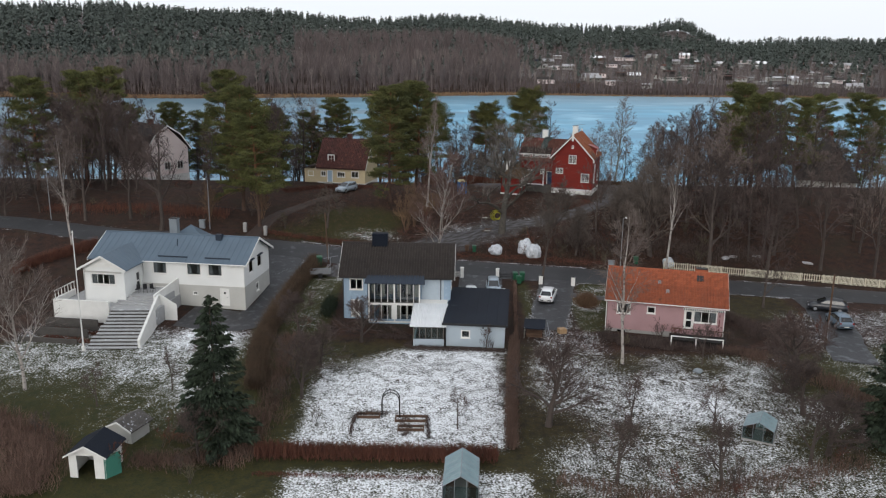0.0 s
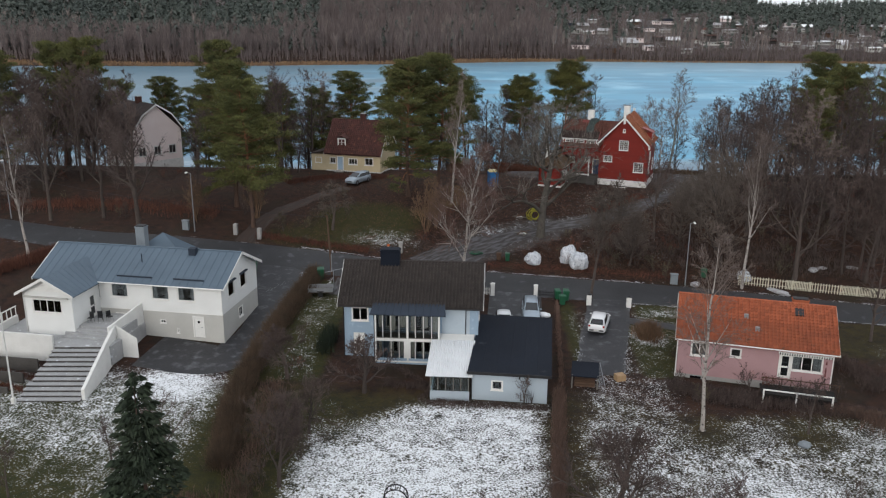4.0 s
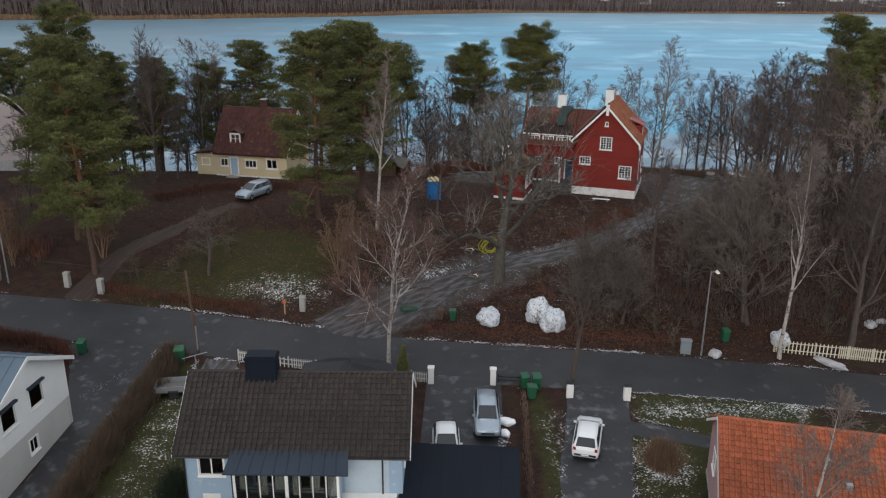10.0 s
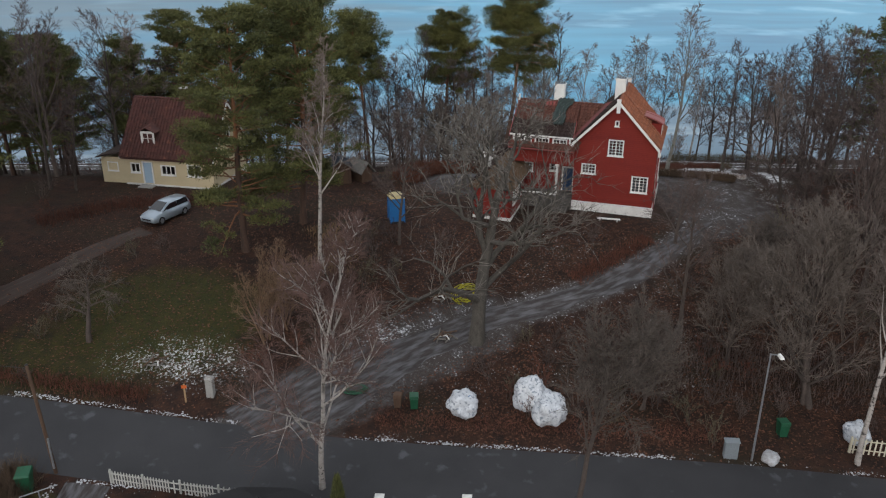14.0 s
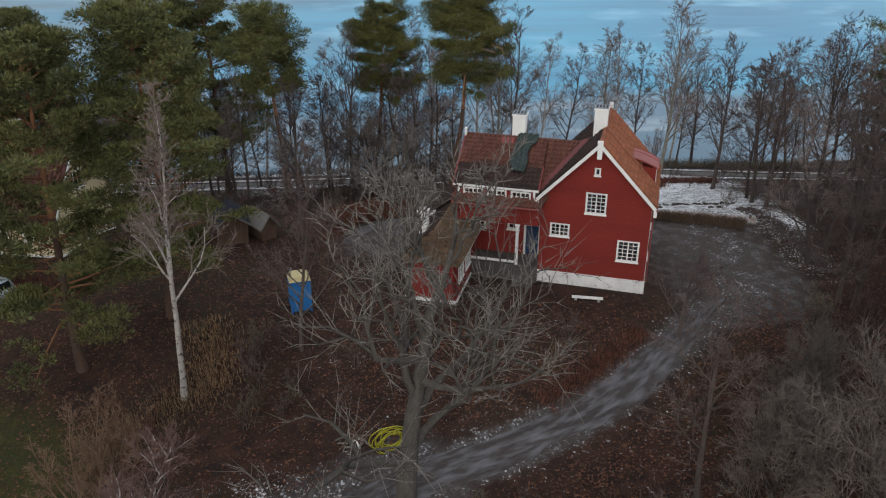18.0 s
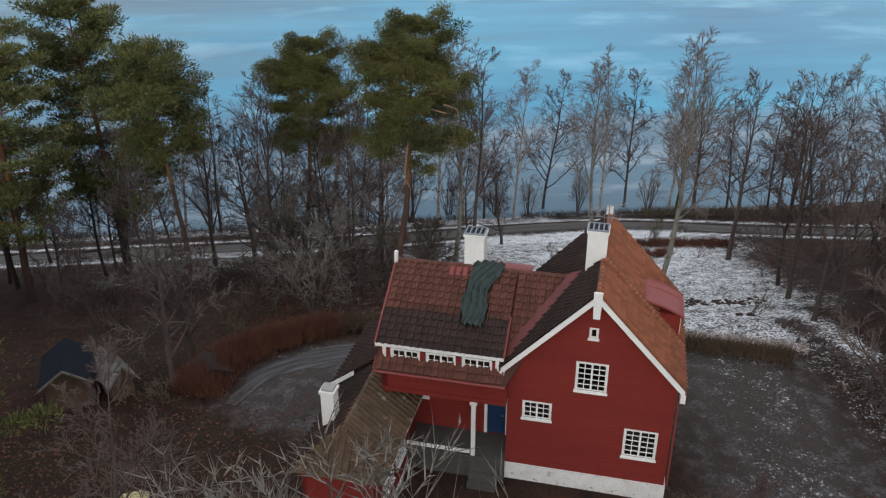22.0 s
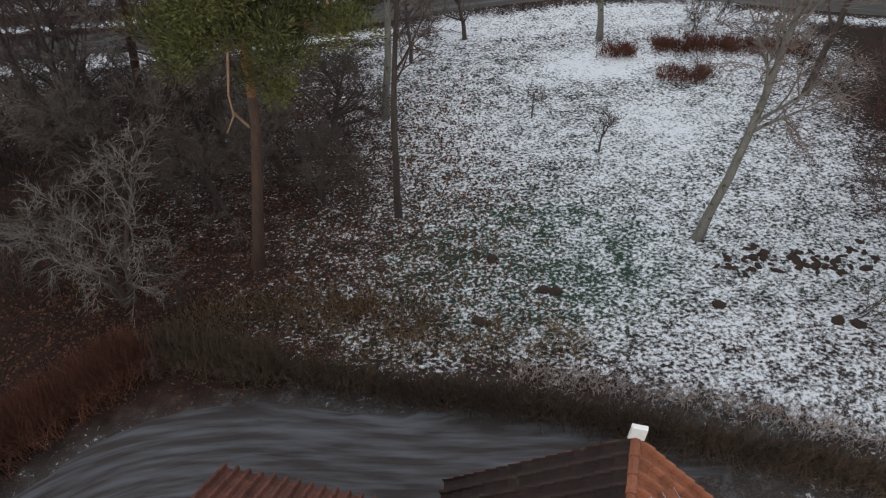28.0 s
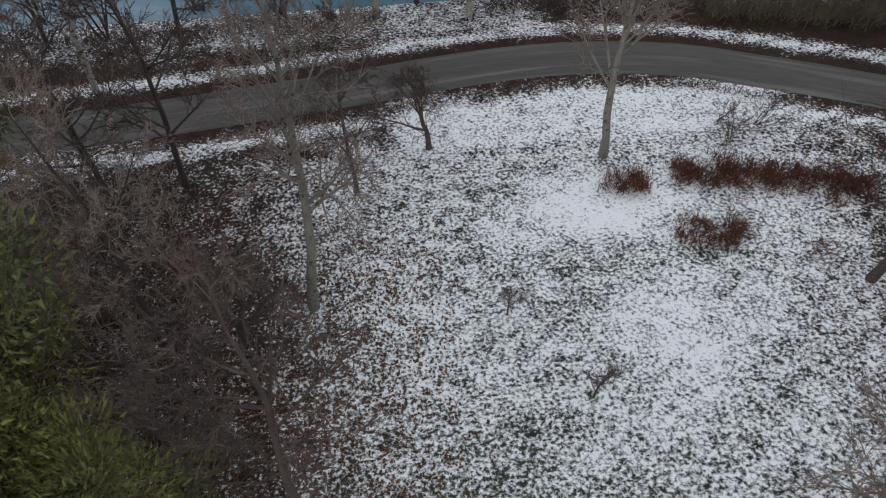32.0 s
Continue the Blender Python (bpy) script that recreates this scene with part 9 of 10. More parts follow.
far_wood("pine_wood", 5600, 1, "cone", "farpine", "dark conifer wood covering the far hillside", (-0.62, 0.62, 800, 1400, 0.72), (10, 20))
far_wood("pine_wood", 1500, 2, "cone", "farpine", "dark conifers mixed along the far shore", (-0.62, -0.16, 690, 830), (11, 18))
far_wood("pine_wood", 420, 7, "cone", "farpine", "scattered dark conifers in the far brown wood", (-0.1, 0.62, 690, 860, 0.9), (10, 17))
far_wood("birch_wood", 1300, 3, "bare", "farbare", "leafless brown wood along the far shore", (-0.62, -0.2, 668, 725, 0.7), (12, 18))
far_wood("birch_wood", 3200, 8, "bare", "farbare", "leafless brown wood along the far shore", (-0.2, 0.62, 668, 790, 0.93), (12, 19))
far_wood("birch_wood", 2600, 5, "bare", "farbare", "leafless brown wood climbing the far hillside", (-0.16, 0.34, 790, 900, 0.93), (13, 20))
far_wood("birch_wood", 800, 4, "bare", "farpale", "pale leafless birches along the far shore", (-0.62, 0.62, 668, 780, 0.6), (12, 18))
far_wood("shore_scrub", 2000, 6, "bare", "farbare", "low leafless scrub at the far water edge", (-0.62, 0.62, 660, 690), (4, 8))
thicket("far_reeds", ((-500, 548), (-235, 560), (-150, 573), (-110, 587), (-45, 606), (10, 634), (80, 652), (160, 650), (260, 655), (420, 652)), 11, 2.8, "reed", "straw-coloured reed belt along the far shore", 2.0, "reeds", size=0.4)


def cottage_kit():
    rng = random.Random(3)
    spots = []
    for k in range(84):
        t = 0.10 + 0.40 * (k + rng.random()) / 84
        y = rng.choice((700, 730, 765, 805, 850, 900, 950)) + rng.uniform(-12, 12)
        spots.append((t * y, y))
    for k, (x, y) in enumerate(spots):
        wallm = rng.choice(("greige", "palepink", "tilebrown", "concrete", "greywood", "brownwood"))
        roofm = rng.choice(("snow", "dirtysnow", "dirtysnow", "felt", "dirtysnow", "tilered", "tilebrown"))
        L, D, E = rng.uniform(7, 15), rng.uniform(6, 8), rng.uniform(2.6, 4.2)
        h = thing("cottage", x, y, gz(x, y) - 0.3, rng.uniform(-25, 25), "small house with %s roof on the far shore" % {"snow": "a snow-covered", "felt": "a dark", "dirtysnow": "a partly snowy", "tilered": "a red", "tilebrown": "a brown"}[roofm], "house", "far houses")
        part("wall", box(BM(), 0, L, 0, D, 0, E), wallm, h)
        R = E + (rng.uniform(0.3, 0.6) if rng.random() < 0.65 else rng.uniform(1.8, 2.6))
        bm = slab(BM(), [(-0.4, -0.4, E), (L + 0.4, -0.4, E), (L + 0.4, D / 2, R), (-0.4, D / 2, R)], 0.2)
        slab(bm, [(-0.4, D / 2, R), (L + 0.4, D / 2, R), (L + 0.4, D + 0.4, E), (-0.4, D + 0.4, E)], 0.2)
        part("roof", bm, roofm, h)
        for q in range(int(L // 2.4)):
            part("window", box(BM(), 0.8 + q * 2.4, 2.0 + q * 2.4, -0.05, 0.02, E - 1.9, E - 0.7), "carglass", h)


cottage_kit()


def snow_line(name, pts, gaps, seed, spread=0.12):
    """Crumbs and crusts of old ploughed snow along a road edge, thick and thin by turns."""
    g = random.Random(seed)
    p = spline(pts, 0.12)
    v, f = [], []
    for k in range(len(p) - 1):
        d = p[k + 1] - p[k]
        nx, ny = -d[1] / np.hypot(*d), d[0] / np.hypot(*d)
        thick = 0.5 + 0.5 * noise.noise(Vector((k * 0.035, seed * 7.3, 0))) + 0.45 * noise.noise(Vector((k * 0.14, seed * 3.1, 5)))
        thick -= 0.14 * gaps + 0.12
        if thick < 0.15:
            continue
        for _ in range(1 + int(thick * 4)):
            off = g.gauss(0, spread * (0.3 + thick * 0.7))
            cx, cy = p[k][0] + nx * off + g.uniform(-0.06, 0.06), p[k][1] + ny * off + g.uniform(-0.06, 0.06)
            r, z = g.uniform(0.02, 0.085) * (0.5 + thick), gz(cx, cy) + 0.06
            base, turn, n = len(v), g.uniform(0, 6), 6
            v.append((cx, cy, z + r * g.uniform(0.15, 0.4)))
            for j in range(n):
                a = turn + j * math.tau / n
                q = r * g.uniform(0.6, 1.3)
                v.append((cx + math.cos(a) * q, cy + math.sin(a) * q, z - 0.03))
            for j in range(n):
                f.append((base, base + 1 + j, base + 1 + (j + 1) % n))
    ob = raw(name, v, f, "roadsnow", smooth=True)
    return tagged(ob, "broken crust of old snow along the road edge", "snow", kind="stuff")


snow_line("snow_ridge", ((-20, 113.6), (-9, 112.0), (-6, 111.6)), 0.7, 1)
snow_line("snow_ridge", ((0.5, 110.7), (13, 109.7), (23, 108.8)), 0.5, 2)
snow_line("snow_ridge", ((17.5, 103.9), (23, 103.3), (34, 101.7), (44, 100.2)), 0.3, 3)
snow_line("snow_ridge", ((26, 108.5), (34, 107.2), (48, 104.8)), 0.9, 4)
snow_line("snow_ridge", ((-14, 107.0), (-4, 105.9), (2, 105.2)), 1.6, 5)
snow_line("snow_ridge", ((17.4, 103.6), (16.6, 99.8), (15.0, 92.0), (13.9, 86.8)), 1.0, 6, 0.3)
snow_line("snow_ridge", ((12.0, 99.6), (10.5, 92.4), (9.6, 87.4)), 1.2, 7, 0.3)
snow_line("snow_ridge", ((7.9, 105.0), (7.6, 100.0), (7.0, 94.5)), 1.3, 8, 0.25)
snow_line("snow_ridge", ((17.0, 100.6), (20.5, 99.2), (26.2, 97.0)), 0.4, 9, 0.22)
snow_line("snow_ridge", ((-18.6, 107.6), (-20.4, 104.0), (-22.2, 101.2)), 0.2, 10, 0.32)
snow_line("snow_ridge", ((-15.3, 106.8), (-15.4, 103.0)), 0.0, 11, 0.16)
snow_line("snow_ridge", ((-12.2, 106.2), (-12.4, 102.6)), 0.0, 12, 0.2)


# ---- street furniture, vehicles, garden things ----


def street_lamp(x, y, label, arm=1.0):
    e = thing("street_lamp", x, y, gz(x, y), 0, label, "street lamp", "street lamps")
    part("pole", tube(BM(), (0, 0, -0.2), (0.0, 0, 7.2), 0.07, 0.045, 10), "steel", e)
    part("arm", tube(BM(), (0, 0, 7.15), (0.25 * arm, -0.5, 7.4), 0.035, n=8), "steel", e)
    bm = hexa(BM(), ((0.12 * arm, -0.95, 7.36), (0.36 * arm, -0.95, 7.36), (0.34 * arm, -0.45, 7.34), (0.14 * arm, -0.45, 7.34)), ((0.16 * arm, -0.9, 7.47), (0.32 * arm, -0.9, 7.47), (0.3 * arm, -0.5, 7.5), (0.18 * arm, -0.5, 7.5)))
    hd = part("lamp_head", bm, "white", e)
    part("lens", box(BM(), 0.16 * arm if arm > 0 else 0.32 * arm, 0.32 * arm if arm > 0 else 0.16 * arm, -0.88, -0.55, 7.33, 7.355), "lampclear", hd)


street_lamp(24.2, 108.9, "grey steel street lamp at the verge")
street_lamp(-33.6, 116.2, "grey steel street lamp on the verge", -1.0)
street_lamp(-57, 117.5, "grey steel street lamp beside the street")


def pole(x, y, h, label, lean=0.0):
    e = thing("utility_pole", x, y, gz(x, y), 0, label, "pole", "poles")
    part("mast", tube(BM(), (0, 0, -0.3), (lean, 0, h), 0.11, 0.085, 10), "brownwood", e)
    part("cap", tube(BM(), (lean, 0, h), (lean, 0, h + 0.06), 0.1, 0.06, 10), "black", e)
    part("cable_guard", box(BM(), -0.05, 0.05, -0.16, -0.1, 0.4, 2.4), "steel", e)
    return e


pole(-15.4, 107.6, 6.9, "leaning brown timber utility pole beside the street", -0.35)
pole(41.3, 84.0, 7.5, "dark timber pole beside the drive")
c = bpy.data.curves.new("cable", "CURVE")
c.dimensions, c.bevel_depth = "3D", 0.018
sp = c.splines.new("POLY")
a, b = Vector((-15.7, 107.6, gz(-15.4, 107.6) + 6.7)), Vector((-58, 116.5, gz(-57, 117) + 6.4))
sp.points.add(20)
for k in range(21):
    t = k / 20
    p = a.lerp(b, t)
    sp.points[k].co = (p.x, p.y, p.z - 1.0 * 4 * t * (1 - t), 1)
cb = new("overhead_cable", c)
c.materials.append(M["black"])
tagged(cb, "thin dark overhead cable hung between poles", "cable")


def bin_(x, y, turn, material, label, s=1.0):
    e = thing("wheelie_bin", x, y, gz(x, y) + 0.02, turn, label, "bin", "bins")
    w, d, h = 0.58 * s, 0.7 * s, 1.0 * s
    part("body", hexa(BM(), ((-w * 0.40, -d * 0.36, 0.06), (w * 0.40, -d * 0.36, 0.06), (w * 0.40, d * 0.36, 0.06), (-w * 0.40, d * 0.36, 0.06)), ((-w / 2, -d / 2, h), (w / 2, -d / 2, h), (w / 2, d / 2, h), (-w / 2, d / 2, h))), material, e)
    part("lid", hexa(BM(), ((-w * 0.54, -d * 0.56, h), (w * 0.54, -d * 0.56, h), (w * 0.54, d * 0.52, h), (-w * 0.54, d * 0.52, h)), ((-w * 0.48, -d * 0.46, h + 0.08), (w * 0.48, -d * 0.46, h + 0.08), (w * 0.50, d * 0.48, h + 0.12), (-w * 0.50, d * 0.48, h + 0.12))), material, e)
    part("handle", tube(BM(), (-w * 0.4, d * 0.58, h - 0.04), (w * 0.4, d * 0.58, h - 0.04), 0.018, n=6), material, e)
    for s_ in (-1, 1):
        part("wheel", tube(BM(), (s_ * w * 0.42, d * 0.4, 0.1), (s_ * w * 0.50, d * 0.4, 0.1), 0.1, n=12), "tyre", e)


for x, y, t, s in ((-16.4, 106.2, 10, 1.25), (10.4, 104.2, 0, 1.1), (9.5, 104.4, 5, 1.0), (4.4, 113.0, 180, 0.9), (26.7, 110.8, 180, 1.0), (-24.0, 107.0, 0, 1.0), (9.9, 103.0, 90, 1.0)):
    bin_(x, y, t, "plasticgreen", "green plastic wheelie bin at the roadside", s)
bin_(3.4, 113.1, 170, "brownwood", "brown plastic wheelie bin at the roadside", 0.85)


def cabinet(x, y, turn, label):
    e = thing("utility_cabinet", x, y, gz(x, y), turn, label, "cabinet", "cabinets")
    part("body", box(BM(), -0.4, 0.4, -0.18, 0.18, -0.1, 1.1, 0.02), "plasticgrey", e)
    part("roof", hexa(BM(), ((-0.44, -0.23, 1.1), (0.44, -0.23, 1.1), (0.44, 0.22, 1.1), (-0.44, 0.22, 1.1)), ((-0.44, -0.23, 1.14), (0.44, -0.23, 1.14), (0.44, 0.22, 1.2), (-0.44, 0.22, 1.2))), "plasticgrey", e)
    part("door", box(BM(), -0.36, 0.36, -0.195, -0.182, 0.05, 1.04), "plasticgrey", e)


cabinet(23.0, 109.2, -6, "grey steel utility cabinet beside the lamp")
cabinet(-34.8, 116.6, -10, "grey steel utility cabinet beside the lamp")


def gate_post(x, y, label, material="white", h=1.35, w=0.42):
    e = thing("gate_post", x, y, gz(x, y), -5, label, "post", "gate posts")
    part("shaft", box(BM(), -w / 2, w / 2, -w / 2, w / 2, -0.2, h, 0.02), material, e)
    part("cap", hexa(BM(), [(a * (w / 2 + 0.05), b * (w / 2 + 0.05), h) for a, b in ((-1, -1), (1, -1), (1, 1), (-1, 1))], [(a * 0.06, b * 0.06, h + 0.12) for a, b in ((-1, -1), (1, -1), (1, 1), (-1, 1))]), "black" if material == "white" and x > 10 else material, e)


for x, y in ((2.55, 104.9), (7.2, 104.8)):
    gate_post(x, y, "white rendered gate post at the parking drive")
for x, y in ((12.75, 103.3), (16.9, 103.0)):
    gate_post(x, y, "white gate post with a dark cap", h=1.15, w=0.5)
for x, y in ((-25.4, 115.2), (-28.5, 116.0), (-8.2, 113.8)):
    gate_post(x, y, "square grey stone gate post", "concrete", 1.25, 0.45)


def picket_fence(pts, h, gap, material, label, w=0.08):
    p = spline(pts, gap)
    keep = [p[0]]
    for q in p[1:]:
        if np.hypot(*(q - keep[-1])) >= gap:
            keep.append(q)
    x0, y0 = keep[0]
    e = thing("picket_fence", x0, y0, gz(x0, y0), 0, label, "fence", "fences")
    me = bpy.data.meshes.new("picket")
    bm = hexa(BM(), ((-w / 2, -0.012, 0.06), (w / 2, -0.012, 0.06), (w / 2, 0.012, 0.06), (-w / 2, 0.012, 0.06)), ((-w / 2, -0.012, h - 0.05), (w / 2, -0.012, h - 0.05), (w / 2, 0.012, h - 0.05), (-w / 2, 0.012, h - 0.05)))
    hexa(bm, ((-w / 2, -0.012, h - 0.05), (w / 2, -0.012, h - 0.05), (w / 2, 0.012, h - 0.05), (-w / 2, 0.012, h - 0.05)), ((-0.01, -0.012, h), (0.01, -0.012, h), (0.01, 0.012, h), (-0.01, 0.012, h)))
    bmesh.ops.recalc_face_normals(bm, faces=bm.faces)
    bm.to_mesh(me)
    bm.free()
    for k, (x, y) in enumerate(keep):
        nx, ny = keep[min(k + 1, len(keep) - 1)] - keep[max(k - 1, 0)]
        ob = link("picket", me, material, e)
        ob.matrix_local = pose(x - x0, y - y0, gz(x, y) - gz(x0, y0), 0, 0, math.degrees(math.atan2(ny, nx)))
    step = max(1, int(1.8 / gap))
    for a in range(0, len(keep) - 1, step):
        b = min(a + step, len(keep) - 1)
        p0, p1 = [Vector((*(keep[k] - keep[0]), gz(*keep[k]) - gz(x0, y0))) for k in (a, b)]
        off = Vector((0, 0.03, 0))
        for z in (0.28, h - 0.25):
            q = Vector((0, 0, z))
            u = Vector((0, 0, 0.07))
            part("rail", hexa(BM(), (p0 + q + off, p1 + q + off, p1 + q + off * 2, p0 + q + off * 2), (p0 + q + off + u, p1 + q + off + u, p1 + q + off * 2 + u, p0 + q + off * 2 + u)), material, e)
        part("post", box(BM(), p0.x - 0.05, p0.x + 0.05, p0.y + 0.06, p0.y + 0.15, p0.z - 0.2, p0.z + h), material, e)


picket_fence(((30.3, 109.4), (38, 108.2), (48, 106.4), (58, 104.2)), 1.15, 0.155, "fence", "cream-painted wooden picket fence along the street", 0.09)
picket_fence(((-12.2, 106.9), (-8.0, 106.2), (-4.6, 105.8)), 0.9, 0.16, "greige", "low pale grey picket fence along the street", 0.07)
picket_fence(((-3.0, 105.6), (0.0, 105.2), (2.2, 104.9)), 0.9, 0.16, "greige", "low pale grey picket fence beside the gate", 0.07)
picket_fence(((7.6, 104.9), (10.0, 104.7)), 0.8, 0.16, "black", "short black metal fence beside the bins", 0.03)


def skin(bm, rings, closed=True):
    """Faces between rings of points, with both ends filled."""
    vs = [[bm.verts.new(p) for p in r] for r in rings]
    n = len(vs[0])
    for ra, rb in zip(vs, vs[1:]):
        for k in range(n if closed else n - 1):
            j = (k + 1) % n
            bm.faces.new((ra[k], ra[j], rb[j], rb[k]))
    bm.faces.new(vs[0][::-1])
    bm.faces.new(vs[-1])
    return bm


def glass_sheet(p, thick=0.022):
    """A thin pane through four points, standing slightly proud on its right-hand side."""
    q = [Vector(v) for v in p]
    n = (q[1] - q[0]).cross(q[3] - q[0]).normalized()
    return hexa(BM(), [v - n * 0.01 for v in q], [v + n * thick for v in q])


def car(x, y, turn, paint, label, length=4.5, kind="hatch", width=1.8):
    """A parked car; its nose points along +y before turning."""
    e = thing("car", x, y, gz(x, y) + 0.06, turn, label, "car", "parked cars")
    hl, hw = length / 2, width / 2
    rings = []
    for u, f, zt, zb in ((-1.0, 0.80, 0.80, 0.36), (-0.975, 0.92, 0.92, 0.26), (-0.72, 1.0, 0.97, 0.2), (0, 1.0, 0.97, 0.2), (0.45, 1.0, 0.97, 0.2), (0.78, 0.97, 0.87, 0.2), (0.94, 0.89, 0.74, 0.25), (1.0, 0.76, 0.60, 0.36)):
        w, zm = hw * f, (zb + zt) / 2
        half = [(w * 0.9, zb), (w, zb + 0.1), (w * 1.01, zm), (w * 0.97, zt - 0.07), (w * 0.82, zt + 0.01)]
        rings.append([(px, u * hl, pz) for px, pz in half] + [(0, u * hl, zt + 0.045)] + [(-px, u * hl, pz) for px, pz in half[::-1]])
    body = part("body", skin(BM(), rings), paint, e, smooth=True)
    back = -0.97
    top = -0.88 if kind == "wagon" else -0.74
    bw = hw * 0.90
    st = ((back, 0.82, 0.98), (top, 0.68, 1.44), (-0.35, 0.72, 1.52), (0.10, 0.71, 1.49), (0.56, 0.82, 0.97))
    rings = []
    for u, f, z in st:
        w = hw * f
        half = [(bw if 0.9 < z > 1 else w * 1.08, 0.88), (w, z - 0.04), (w * 0.6, z + 0.015)]
        rings.append([(px, u * hl, pz) for px, pz in half] + [(0, u * hl, z + 0.03)] + [(-px, u * hl, pz) for px, pz in half[::-1]])
    part("cabin", skin(BM(), rings), paint, body, smooth=True)
    wt, wf = hw * 0.68, hw * 0.71

    def at(sx, u, v, w):
        """A point on the cabin's side: u along the car, v from belt to roof."""
        return (sx * (bw + (w - bw) * v) + sx * 0.012, u * hl, 0.90 + 0.56 * v)
    part("windscreen", glass_sheet([(-hw * 0.72, 0.535 * hl, 1.01), (hw * 0.74, 0.535 * hl, 1.01), (wf * 0.88, 0.125 * hl, 1.485), (-wf * 0.88, 0.125 * hl, 1.485)][::-1]), "carglass", body)
    part("rear_window", glass_sheet([(-hw * 0.70, (back - 0.004) * hl + 0.02, 1.02), (hw * 0.70, (back - 0.004) * hl + 0.02, 1.02), (wt * 0.86, (top - 0.02) * hl, 1.43), (-wt * 0.86, (top - 0.02) * hl, 1.43)]), "carglass", body)
    for s in (-1, 1):
        for u0, u1, t0, t1 in ((back + 0.12, -0.30, top + 0.05, -0.30), (-0.28, 0.45, -0.28, 0.06)):
            p = [at(s, u0, 0.16, wt), at(s, u1, 0.16, wf), at(s, t1, 0.86, wf), at(s, t0, 0.86, wt)]
            part("side_window", glass_sheet(p if s > 0 else p[::-1], 0.03), "carglass", body)
        part("mirror", box(BM(), *sorted((s * hw * 0.95, s * (hw + 0.13))), hl * 0.34, hl * 0.34 + 0.1, 0.95, 1.07, 0.02), paint, body)
        part("headlight", box(BM(), *sorted((s * hw * 0.50, s * hw * 0.80)), hl - 0.12, hl - 0.02, 0.58, 0.70, 0.015), "lampclear", e)
        part("tail_light", box(BM(), *sorted((s * hw * 0.66, s * hw * 0.86)), -hl - 0.005, -hl + 0.12, 0.76, 0.94, 0.015), "lampred", e)
        for yy in (hl * 0.62, -hl * 0.60):
            w = part("tyre", tube(BM(), (s * (hw - 0.2), yy, 0.31), (s * (hw + 0.02), yy, 0.31), 0.32, n=18), "tyre", e)
            part("rim", tube(BM(), (s * (hw - 0.05), yy, 0.31), (s * (hw + 0.035), yy, 0.31), 0.2, n=14), "steel", w)
    part("grille", box(BM(), -0.45, 0.45, hl - 0.04, hl + 0.012, 0.46, 0.58), "black", e)
    part("bumper", box(BM(), -hw * 0.78, hw * 0.78, -hl - 0.03, -hl + 0.05, 0.38, 0.52, 0.02), "black", e)
    part("number_plate", box(BM(), -0.26, 0.26, -hl - 0.04, -hl - 0.031, 0.42, 0.52), "white", e)
    return e


car(13.0, 97.5, -15, "carwhite", "white hatchback parked on the wet asphalt drive", 4.5)
car(6.4, 99.9, 178, "carsilver", "silver-blue estate car parked nose to the garage", 4.7, "wagon")
car(3.5, 96.4, 180, "carwhite", "small white car parked behind the garage", 3.7)
car(-16.0, 134.2, 152, "carsilver", "silver-grey estate car parked before the yellow house", 4.3, "wagon", 1.7)
car(45.2, 89.5, -4, "carblue", "grey-blue hatchback parked on the snowy drive", 4.3)
car(46.4, 95.2, 70, "cardark", "dark car parked across the drive end", 4.4)


def trailer():
    e = thing("trailer", -15.7, 102.3, gz(-15.7, 102.3) + 0.05, 97, "small galvanised open car trailer", "trailer")
    for a in ((-0.75, 0.75, -1.3, -1.26), (-0.75, 0.75, 1.26, 1.3), (-0.75, -0.71, -1.3, 1.3), (0.71, 0.75, -1.3, 1.3)):
        part("side", box(BM(), *a, 0.5, 0.92), "steel", e)
    part("bed", box(BM(), -0.75, 0.75, -1.3, 1.3, 0.45, 0.5), "greywood", e)
    for s in (-1, 1):
        part("wheel", tube(BM(), (s * 0.78, 0, 0.28), (s * 0.95, 0, 0.28), 0.28, n=16), "tyre", e)
        part("mudguard", box(BM(), min(s * 0.77, s * 0.98), max(s * 0.77, s * 0.98), -0.35, 0.35, 0.58, 0.62), "black", e)
        part("drawbar", tube(BM(), (s * 0.4, 1.3, 0.45), (0, 2.5, 0.45), 0.03, n=6), "steel", e)


trailer()


def rotary_pole(x, y):
    e = thing("clothes_dryer", x, y, gz(x, y), 20, "old grey T-shaped clothes line pole", "clothes pole")
    part("post", tube(BM(), (0, 0, -0.1), (0, 0, 2.1), 0.035, n=8), "steel", e)
    part("crossbar", tube(BM(), (-0.9, 0, 2.0), (0.9, 0, 2.25), 0.03, n=8), "steel", e)


rotary_pole(-14.6, 104.0)


